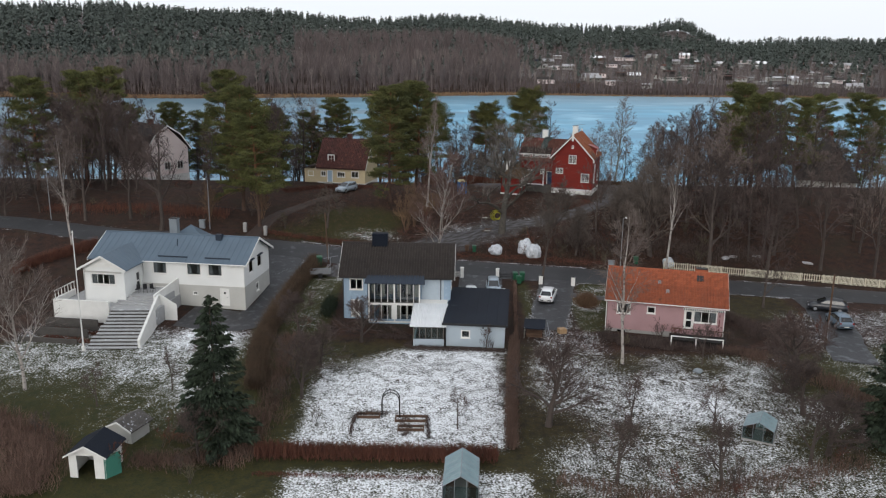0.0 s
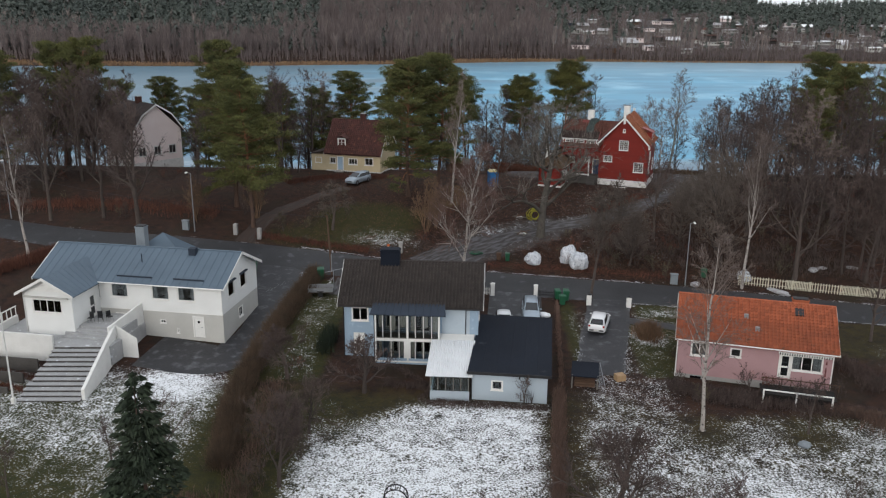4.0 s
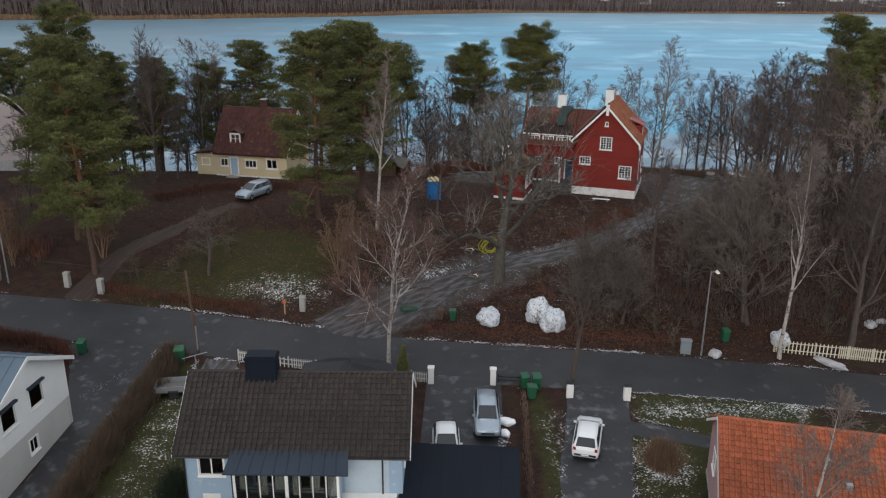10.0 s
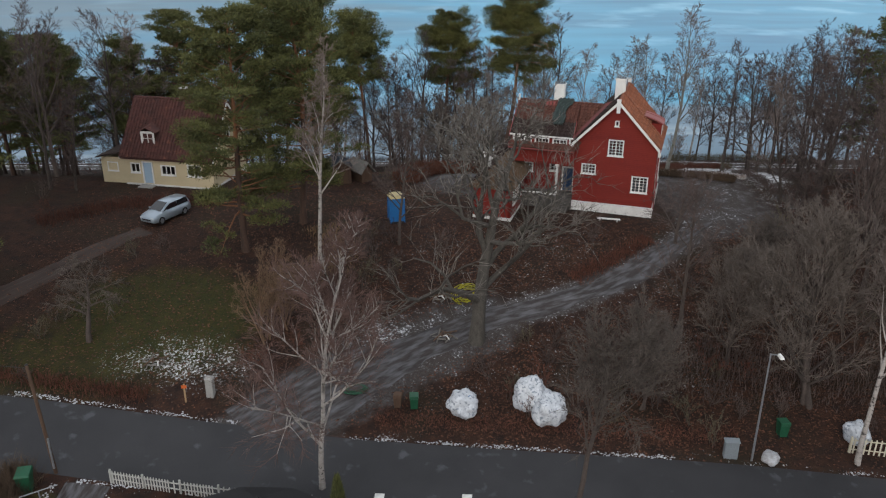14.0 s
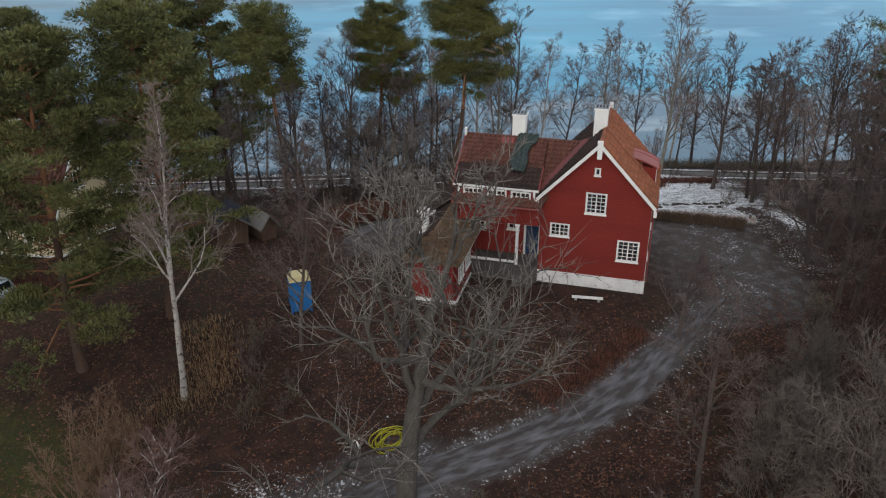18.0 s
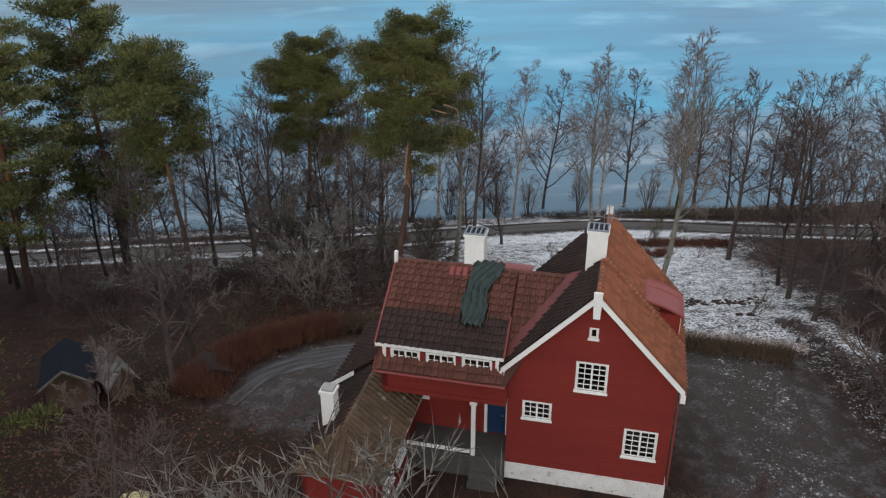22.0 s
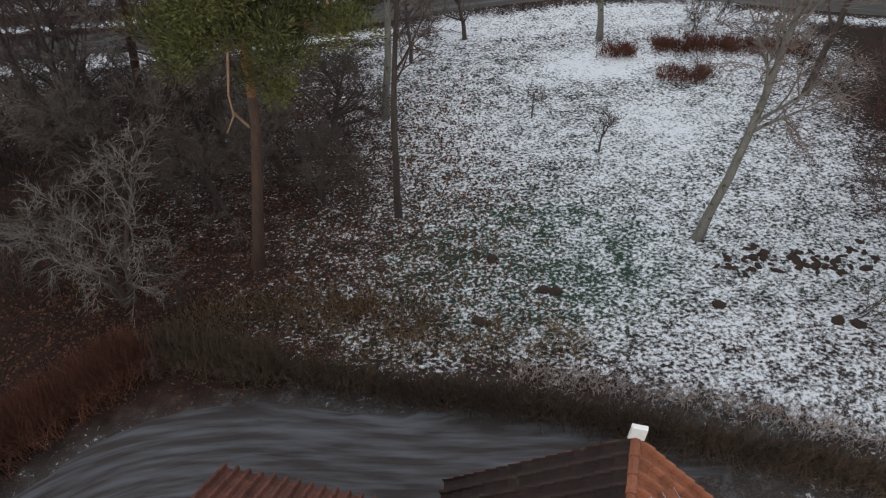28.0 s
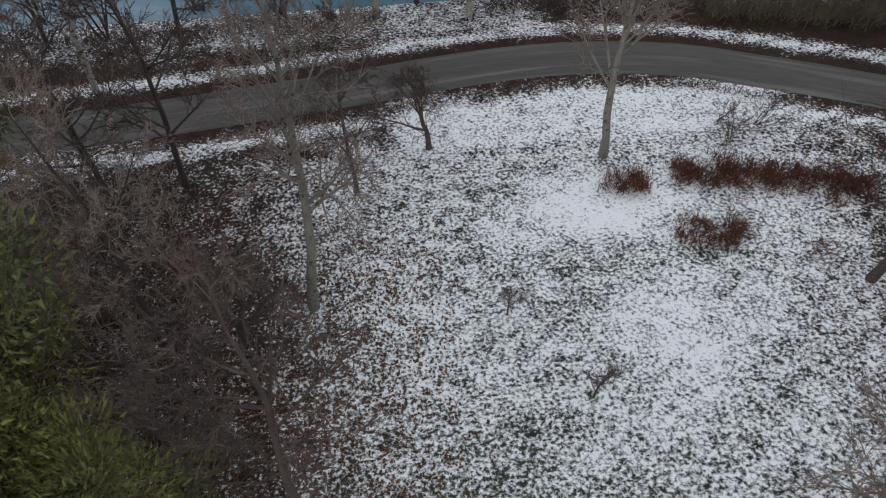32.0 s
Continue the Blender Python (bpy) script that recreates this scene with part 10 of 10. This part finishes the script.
def toilet():
    e = thing("portable_toilet", 2.98, 133.3, gz(2.98, 133.3), 12, "blue plastic portable toilet with cream roof", "portable toilet")
    part("cabin", box(BM(), -0.56, 0.56, -0.56, 0.56, 0.02, 2.12, 0.03), "plasticblue", e)
    part("base", box(BM(), -0.6, 0.6, -0.62, 0.6, -0.05, 0.14, 0.02), "black", e)
    part("door", box(BM(), 0.565, 0.59, -0.42, 0.42, 0.16, 2.02, 0.01), "plasticblue", e)
    for s in (-1, 1):
        for t in (-1, 1):
            part("corner_post", box(BM(), s * 0.57 - 0.05, s * 0.57 + 0.05, t * 0.57 - 0.05, t * 0.57 + 0.05, 0.05, 2.14), "plasticblue", e)
    part("roof", hexa(BM(), [(a * 0.64, b * 0.64, 2.12) for a, b in ((-1, -1), (1, -1), (1, 1), (-1, 1))], [(a * 0.42, b * 0.5, 2.36) for a, b in ((-1, -1), (1, -1), (1, 1), (-1, 1))]), "plasticcream", e)
    part("vent_pipe", tube(BM(), (-0.4, 0.4, 2.2), (-0.4, 0.4, 2.6), 0.05), "plasticgrey", e)


toilet()


def lumpy(name, x, y, rx, ry, h, material, label, category, seed, group="", flat=1.0, sink=0.05):
    """A slumped lumpy mass: sacks, snow heaps, stones."""
    r = random.Random(seed)
    bm = BM()
    bmesh.ops.create_icosphere(bm, subdivisions=4 if material == "bag" else 3, radius=1.0)
    for v in bm.verts:
        n = noise.noise(v.co * 1.6 + Vector((seed * 3.1, 0, 0))) * 0.30 + abs(noise.noise(v.co * 4.0 + Vector((0, seed * 1.7, 0)))) * -0.26 + 0.06 + noise.noise(v.co * 11 + Vector((0, seed * 1.3, 0))) * 0.05
        p = v.co * (1 + n)
        v.co = Vector((p.x * rx, p.y * ry, max(p.z * 0.75 + 0.42, 0.0) * h))
    ob = part(name, bm, material, None, "", True)
    ob.location = (x, y, gz(x, y) - sink)
    ob.rotation_euler = (0, 0, r.uniform(0, 6))
    return tagged(ob, label, category, group)


b = lumpy("garden_waste_bag", 7.4, 112.9, 1.05, 0.95, 1.15, "bag", "full white woven bulk bag beside the street", "bulk bag", 3, "bulk bags")
lumpy("garden_waste_bag", 11.6, 113.3, 1.0, 1.0, 1.75, "bag", "overfull white woven bulk bag heaped with rubble", "bulk bag", 5, "bulk bags")
lumpy("garden_waste_bag", 12.7, 112.2, 1.15, 1.0, 1.6, "bag", "overfull white woven bulk bag heaped with rubble", "bulk bag", 8, "bulk bags")
lumpy("garden_waste_bag", 31.2, 110.6, 0.8, 0.7, 1.1, "bag", "white woven bulk bag behind the fence", "bulk bag", 13, "bulk bags")
bm = tube(BM(), (0, 0, 0), (0, 0, 0.05), 0.28, 0.3, 14)
part("opening", bm, "plasticblue", b, "blue-rimmed bag opening").location = (0.05, -0.25, 1.12)
for x, y, a, c_, h, k in ((39.9, 113.0, 0.9, 0.5, 0.3, 21), (41.0, 113.4, 0.6, 0.4, 0.25, 31), (44.5, 113.6, 0.7, 0.4, 0.25, 22), (51, 112, 0.8, 0.4, 0.25, 23), (25.4, 109.0, 0.7, 0.5, 0.35, 24), (34.2, 108.0, 1.5, 0.5, 0.3, 25), (7.7, 99.8, 0.4, 0.7, 0.45, 26), (7.55, 98.4, 0.3, 0.4, 0.4, 27), (3.0, 95.0, 0.4, 0.6, 0.5, 28)):
    lumpy("snow_mound", x, y, a, c_, h, "snow" if 25 < k < 30 else "dirtysnow", "small heap of old shovelled snow", "snow heap", k, "snow heaps")
rr = random.Random(9)
for k in range(70):
    t = rr.random()
    x, y = 37.6 - 1.6 * abs(t - 0.45) + rr.gauss(0, 0.45), 135.5 + t * 13 + rr.uniform(-0.8, 0.8)
    lumpy("boulder", x, y, rr.uniform(0.1, 0.28), rr.uniform(0.1, 0.26), rr.uniform(0.1, 0.26), "stone", "rough grey boulder dusted with snow", "boulder", 40 + k, "boulders")
for k in range(64):
    t = rr.uniform(0, 6.2)
    lumpy("soil_clod", 32.6 + t + rr.gauss(0, 0.2), 153.9 + 0.5 * math.sin(t * 1.1) + rr.gauss(0, 0.45), rr.uniform(0.08, 0.30), rr.uniform(0.06, 0.2), rr.uniform(0.06, 0.16), "soil", "clod of dark dug earth in the snow", "earth", 220 + k, "dug earth")
for k, (x, y) in enumerate(((23.5, 155.9), (25.1, 153.6), (25.6, 153.4), (22.4, 152.1), (31.4, 151.7), (35.8, 149.9), (35.2, 150.2))):
    lumpy("molehill", x, y, 0.28, 0.22, 0.16, "soil", "small dark mound of earth in the grass", "earth", 140 + k, "dug earth")


def coil(x, y, material, label, rad=0.5, turns=5, r=0.03, upright=False):
    cu = bpy.data.curves.new("coil", "CURVE")
    cu.dimensions, cu.bevel_depth = "3D", r
    s = cu.splines.new("POLY")
    n = turns * 24
    s.points.add(n)
    g = random.Random(turns)
    for k in range(n + 1):
        a = k / 24 * math.tau
        q = rad * (1 + 0.22 * math.sin(k * 0.11 + turns) + 0.08 * math.sin(k * 0.37))
        p = (q * math.cos(a) + 0.18 * math.sin(k * 0.05), 0.16 * math.sin(k * 0.13), q * math.sin(a) + rad) if upright else (q * math.cos(a) * 1.5, q * math.sin(a), 0.04 + 0.03 * (k / 24))
        s.points[k].co = (*p, 1)
    ob = new("hose_coil", cu)
    cu.materials.append(M[material])
    ob.location = (x, y, gz(x, y))
    ob.rotation_euler = (0.25 if upright else 0, 0, 0.3)
    return tagged(ob, label, "hose")


coil(8.0, 122.0, "yellowhose", "coil of yellow drainage hose leaning by the oak", 0.72, 9, 0.026, True)
coil(0.7, 114.4, "plasticgreen", "coiled green garden hose lying on the ground", 0.45, 5, 0.035)


def sign_post(x, y):
    e = thing("marker_post", x, y, gz(x, y), 0, "wooden marker stake with an orange plate", "marker post")
    part("stake", box(BM(), -0.05, 0.05, -0.03, 0.03, -0.1, 1.3), "palewood", e)
    part("plate", box(BM(), -0.16, 0.16, -0.045, -0.03, 1.0, 1.22, 0.01), "orange", e)


sign_post(-9.6, 113.2)


def compost(x, y):
    e = thing("debris_pile", x, y, gz(x, y), 0, "heap of twigs, planks and white scraps", "debris pile")
    g = random.Random(31)
    for k in range(16):
        a = g.uniform(0, 6.28)
        p = Vector((g.uniform(-0.6, 0.6), g.uniform(-0.5, 0.5), g.uniform(0.05, 0.4)))
        d = Vector((math.cos(a), math.sin(a), g.uniform(-0.1, 0.5))) * g.uniform(0.5, 1.2)
        part("plank" if k % 3 else "scrap", tube(BM(), p - d * 0.5, p + d * 0.5, g.uniform(0.03, 0.07), n=5), g.choice(("greywood", "white", "brownwood")), e)


compost(6.2, 122.3)
compost(6.4, 118.6)
compost(-12.2, 116.2)


def leaning_stake(x, y, h, dx):
    e = thing("stake", x, y, gz(x, y), 0, "pale wooden stake leaning in the brush", "stake")
    part("rod", tube(BM(), (0, 0, -0.1), (dx, 0, h), 0.05, 0.035, 6), "birch", e)


leaning_stake(29.9, 122.8, 2.6, -0.5)
leaning_stake(30.2, 122.6, 2.3, 0.2)


def bench(x, y, turn):
    e = thing("plank_bench", x, y, gz(x, y), turn, "pale plank lying on blocks by the wall", "plank")
    part("plank", box(BM(), -0.95, 0.95, -0.14, 0.14, 0.16, 0.22, 0.01), "white", e)
    for s in (-0.7, 0.7):
        part("block", box(BM(), s - 0.08, s + 0.08, -0.12, 0.12, -0.05, 0.16), "concrete", e)


bench(20.5, 133.0, -14)


def shed(name, x, y, turn, L, D, E, R, wallm, roofm, label, doorm=None, ridge="y", trim="white"):
    e = thing(name, x, y, gz(x + L / 2, y + D / 2) - 0.1, turn, label, "shed")
    op = [(L * 0.22, L * 0.22 + 1.3, 0.05, 1.85)] if doorm else []
    for fr, ln, top, o in ((pose(0, 0, 0), L, [(0, E), (L / 2, R - 0.06), (L, E)], op), (pose(L, D, 0, 0, 0, 180), L, [(0, E), (L / 2, R - 0.06), (L, E)], []), (pose(L, 0.1, 0, 0, 0, 90), D - 0.2, [(0, E), (D - 0.2, E)], []), (pose(0, D - 0.1, 0, 0, 0, -90), D - 0.2, [(0, E), (D - 0.2, E)], [])):
        part("wall", wall(BM(), ln, -0.1, top, o, 0, 0.1), wallm, e).matrix_local = fr
    part("roof", slab(BM(), [(-0.25, -0.3, E - 0.1), (L / 2, -0.3, R), (L / 2, D + 0.3, R), (-0.25, D + 0.3, E - 0.1)], 0.08), roofm, e)
    part("roof", slab(BM(), [(L / 2, -0.3, R), (L + 0.25, -0.3, E - 0.1), (L + 0.25, D + 0.3, E - 0.1), (L / 2, D + 0.3, R)], 0.08), roofm, e)
    barge(e, (-0.25, -0.3, E - 0.06), (L / 2, -0.3, R + 0.03), trim, 0.14, 0.04)
    barge(e, (L / 2, -0.3, R + 0.03), (L + 0.25, -0.3, E - 0.06), trim, 0.14, 0.04)
    if doorm:
        d = part("door", box(BM(), 0, 0.06, 0, 1.3, 0.05, 1.85), doorm, e, "green plank door standing open")
        d.matrix_local = pose(L - 0.1, -0.02, 0, 0, 0, -35)
        part("door_frame", box(BM(), L * 0.22 - 0.08, L * 0.22, -0.02, 0.04, 0, 1.9), "white", e)
    return e


M["greenpaint"] = mat("green_door_paint", (0.05, 0.20, 0.15), (0.04, 0.16, 0.12), 1, 0.6, 0.1)
shed("garden_shed", -27.2, 54.9, -4, 2.75, 2.7, 1.95, 2.75, "white", "felt", "white garden shed with black roof and open green door", "greenpaint")
shed("garden_shed", -26.6, 60.6, -18, 2.2, 2.2, 1.3, 1.9, "greige", "stone", "small grey shed with a patchy snowy roof")
shed("old_shed", -3.3, 142.6, 14, 2.0, 2.6, 1.7, 2.5, "brownwood", "felt", "weathered grey plank shed with a dark roof", trim="greywood")
shed("old_shed", -0.4, 143.2, 36, 1.1, 2.0, 1.2, 2.1, "brownwood", "greywood", "small weathered shed with a shingle roof", trim="greywood")
shed("yard_shed", 3.6, 143.9, 20, 1.5, 1.3, 0.9, 1.3, "darkgap", "black", "low black tarred box shed beside the hedge", trim="black")


def greenhouse(x, y, turn, L, D, E, R, label):
    e = thing("greenhouse", x, y, gz(x, y), turn, label, "greenhouse", "greenhouses")
    part("base", box(BM(), -0.05, L + 0.05, -0.05, D + 0.05, -0.15, 0.12), "concrete", e)
    bm = BM()
    n = max(3, round(D / 0.65))
    for k in range(n + 1):
        y_ = D * k / n
        for a, b in (((0, y_, 0.1), (0, y_, E)), ((L, y_, 0.1), (L, y_, E)), ((0, y_, E), (L / 2, y_, R)), ((L, y_, E), (L / 2, y_, R))):
            tube(bm, a, b, 0.025, n=5)
    for a in ((0, E), (L, E), (L / 2, R)):
        tube(bm, (a[0], 0, a[1]), (a[0], D, a[1]), 0.03, n=5)
    for y_ in (0, D):
        for x_ in (L / 3, 2 * L / 3):
            tube(bm, (x_, y_, 0.1), (x_, y_, E + (R - E) * 0.66), 0.025, n=5)
    part("frame", bm, "steel", e)
    for k in range(n):
        y0, y1 = D * k / n + 0.02, D * (k + 1) / n - 0.02
        for s in (0, 1):
            xe = 0 if s == 0 else L
            part("pane", hexa(BM(), ((xe, y0, 0.12), (xe, y1, 0.12), (xe + 0.006, y1, 0.12), (xe + 0.006, y0, 0.12)), ((xe, y0, E), (xe, y1, E), (xe + 0.006, y1, E), (xe + 0.006, y0, E))), "greenglass", e)
            part("roof_pane", slab(BM(), [(xe, y0, E + 0.01), (xe, y1, E + 0.01), (L / 2, y1, R + 0.01), (L / 2, y0, R + 0.01)], 0.006), "frost", e)
    for y_ in (0, D):
        part("end_pane", hexa(BM(), ((0, y_, 0.12), (L, y_, 0.12), (L, y_ + 0.006, 0.12), (0, y_ + 0.006, 0.12)), ((0, y_, E), (L, y_, E), (L, y_ + 0.006, E), (0, y_ + 0.006, E))), "greenglass", e)
    bm = BM()
    for k in range(2):
        box(bm, 0.15 + k * (L - 0.9), 0.75 + k * (L - 0.9), 0.3, D - 0.3, 0.12, 0.5)
    part("plant_bench", bm, "brownwood", e)


M["frost"] = mat("frosted_glass", (0.13, 0.21, 0.23), (0.24, 0.33, 0.35), 1.5, 0.3, 0.05, spec=0.6)
greenhouse(0.15, 51.6, -3, 2.5, 4.2, 1.6, 2.4, "glass greenhouse with a frosty roof behind the hedge")
greenhouse(24.6, 62.0, -28, 2.4, 2.6, 1.1, 1.7, "small glass greenhouse with a metal frame on the lawn")


def arch(x, y):
    e = thing("garden_arch", x, y, gz(x, y), 0, "dark metal rose arch over the kitchen garden", "arch")
    for d in (0, 0.6):
        bm = BM()
        pts = [(-0.75, d, 0)] + [(-0.75 * math.cos(math.pi * k / 10), d, 1.55 + 0.75 * math.sin(math.pi * k / 10)) for k in range(11)] + [(0.75, d, 0)]
        for a, b in zip(pts, pts[1:]):
            tube(bm, a, b, 0.045, n=5)
        part("hoop", bm, "darkgap", e)
    for k in range(9):
        t = math.pi * k / 8
        part("rung", tube(BM(), (-0.75 * math.cos(t), 0, 1.55 + 0.75 * math.sin(t)), (-0.75 * math.cos(t), 0.6, 1.55 + 0.75 * math.sin(t)), 0.03, n=5), "darkgap", e)


arch(-4.3, 65.0)


def bed(x0, x1, y0, y1, label):
    e = thing("garden_bed", x0, y0, gz(x0, y0), 0, label, "garden bed", "garden beds")
    for a in ((0, x1 - x0, 0, 0.1), (0, x1 - x0, y1 - y0 - 0.1, y1 - y0), (0, 0.1, 0.1, y1 - y0 - 0.1), (x1 - x0 - 0.1, x1 - x0, 0.1, y1 - y0 - 0.1)):
        part("board", box(BM(), *a, -0.1, 0.22), "brownwood", e)
    g = random.Random(int(x0 * 10))
    for k in range(12):
        px, py = g.uniform(0.2, x1 - x0 - 0.2), g.uniform(0.2, y1 - y0 - 0.2)
        part("stalk", tube(BM(), (px, py, 0), (px + g.uniform(-0.2, 0.2), py + g.uniform(-0.2, 0.2), g.uniform(0.25, 0.6)), 0.02, 0.005, 4), "darkgap", e)


bed(-3.9, -1.2, 64.2, 65.2, "dark soil vegetable bed with withered stalks")
bed(-3.6, -1.4, 62.6, 63.4, "dark soil vegetable bed with withered stalks")
bed(-7.2, -5.2, 64.8, 65.6, "dark soil vegetable bed with withered stalks")
thicket("flower_border", ((-7.4, 61.5), (-7.1, 65.3), (-4.6, 65.4)), 0.5, 0.6, "twig", "withered perennial border round the kitchen garden", 160, "plants")
thicket("flower_border", ((-1.2, 65.2), (-1.0, 61.2)), 0.5, 0.5, "twig", "withered perennial border round the kitchen garden", 160, "plants")
thicket("flower_border", ((-3.0, 65.0), (-2.9, 61.4)), 0.9, 0.45, "twig", "withered perennials in the middle bed of the kitchen garden", 130, "plants", clump=0.5)
thicket("soil_row", ((-14, 55.6), (-6, 55.4), (1, 55.2)), 0.9, 0.25, "redtwig", "row of withered berry canes in a bed", 140, "plants")
thicket("flower_border", ((17, 83.8), (22, 81.6), (24, 80.8)), 1.4, 0.6, "twig", "withered border of shrubs below the pink house", 100, "plants")
thicket("flower_border", ((-6.5, 87.2), (-3.2, 83), (-3.2, 80.6), (6.5, 80.0)), 1.2, 0.35, "twig", "dark soil border with withered plants by the walls", 110, "plants")
thicket("flower_border", ((-42, 84.4), (-38, 83.6), (-35.8, 83.0)), 1.4, 0.5, "redtwig", "withered heather in the stepped planting beds", 140, "plants")
thicket("flower_border", ((-42, 82.2), (-38, 81.4), (-35.8, 80.8)), 1.4, 0.5, "redtwig", "withered heather in the stepped planting beds", 140, "plants")


def cypress(x, y):
    g = Grower(5)
    for k in range(2600):
        u = g.r.random()
        a = g.r.uniform(0, math.tau)
        rad = 0.55 * (1 - u) ** 0.6 * g.r.uniform(0.6, 1.05)
        p = Vector((math.cos(a) * rad, math.sin(a) * rad, 0.1 + 3.3 * u))
        d = Vector((math.cos(a) * 0.3, math.sin(a) * 0.3, 1)).normalized()
        g.twig(p, d, g.r.uniform(0.15, 0.35), 0.03)
    tr = Grower(6)
    tr.limb([Vector((0, 0, -0.1)), Vector((0, 0, 1.2)), Vector((0, 0, 3.0))], [0.07, 0.05, 0.02], 6)
    plant("cypress", x, y, (tr.mesh("trunk"), g.mesh("crown")), ("bark", "needle"), "narrow upright evergreen cypress by the street fence", "tree", 1.05)


cypress(0.5, 103.8)


def gazebo(x, y):
    e = thing("garden_pavilion", x, y, gz(x, y), -3, "black octagonal garden pavilion roof beside the street", "pavilion")
    n = 8
    ring = [(2.9 * math.cos(math.tau * (k + 0.5) / n) * 1.25, 1.9 * math.sin(math.tau * (k + 0.5) / n), 2.15) for k in range(n)]
    for k in range(n):
        a, b = ring[k], ring[(k + 1) % n]
        c_ = (0, 0, 2.85)
        part("roof_panel", hexa(BM(), [(p[0], p[1], p[2] - 0.05) for p in (a, b, c_)], (a, b, c_)), "black", e)
        part("post", box(BM(), a[0] * 0.92 - 0.05, a[0] * 0.92 + 0.05, a[1] * 0.92 - 0.05, a[1] * 0.92 + 0.05, -0.1, 2.1), "black", e)
    part("cap", tube(BM(), (0, 0, 2.8), (0, 0, 2.98), 0.2, 0.05, 8), "black", e)


gazebo(-3.4, 103.0)


def carport_shelter():
    e = thing("wood_shelter", 8.7, 83.8, 6.0, -8, "low dark shelter with a flat roof for firewood", "shelter")
    part("roof", slab(BM(), [(0, 0, 1.25), (2.3, 0, 1.25), (2.3, 2.6, 1.5), (0, 2.6, 1.5)], 0.06), "felt", e)
    for x in (0.05, 2.15):
        for y in (0.1, 2.4):
            part("post", box(BM(), x, x + 0.1, y, y + 0.1, -0.1, 1.3), "greywood", e)
    for k in range(12):
        part("log", tube(BM(), (0.3, 0.6 + 0.3 * (k % 6), 0.15 + 0.26 * (k // 6)), (2.0, 0.6 + 0.3 * (k % 6), 0.15 + 0.26 * (k // 6)), 0.13, n=7), "brownwood", e)
    l = thing("ladder", 11.2, 84.2, gz(11.2, 84.2), -3, "grey aluminium ladder lying on the ground", "ladder")
    for x in (0, 0.42):
        part("rail", box(BM(), x, x + 0.05, 0, 4.8, 0.06, 0.13), "steel", l)
    for k in range(15):
        part("rung", tube(BM(), (0.02, 0.2 + 0.31 * k, 0.095), (0.45, 0.2 + 0.31 * k, 0.095), 0.018, n=5), "steel", l)
    c_ = thing("wooden_crate", 13.1, 85.6, gz(13.1, 85.6), 20, "pale wooden crate standing on the drive", "crate")
    part("box", box(BM(), -0.4, 0.4, -0.34, 0.34, 0, 0.55, 0.015), "palewood", c_)
    for z in (0.1, 0.28, 0.46):
        part("slat", box(BM(), -0.42, 0.42, -0.36, -0.34, z - 0.05, z + 0.05), "palewood", c_)


carport_shelter()
bath = lumpy("bird_bath", 25.0, 75.4, 0.45, 0.45, 0.35, "plasticgrey", "small stone bird bath on the lawn", "bird bath", 77)
thicket("vine", ((4.2, 81.0), (5.4, 80.9)), 0.3, 1.6, "twig", "leafless climbing vine on the garage wall", 120, "plants")



# ---- roof tiles ----
for args in LAST:
    lay_tiles(*args)
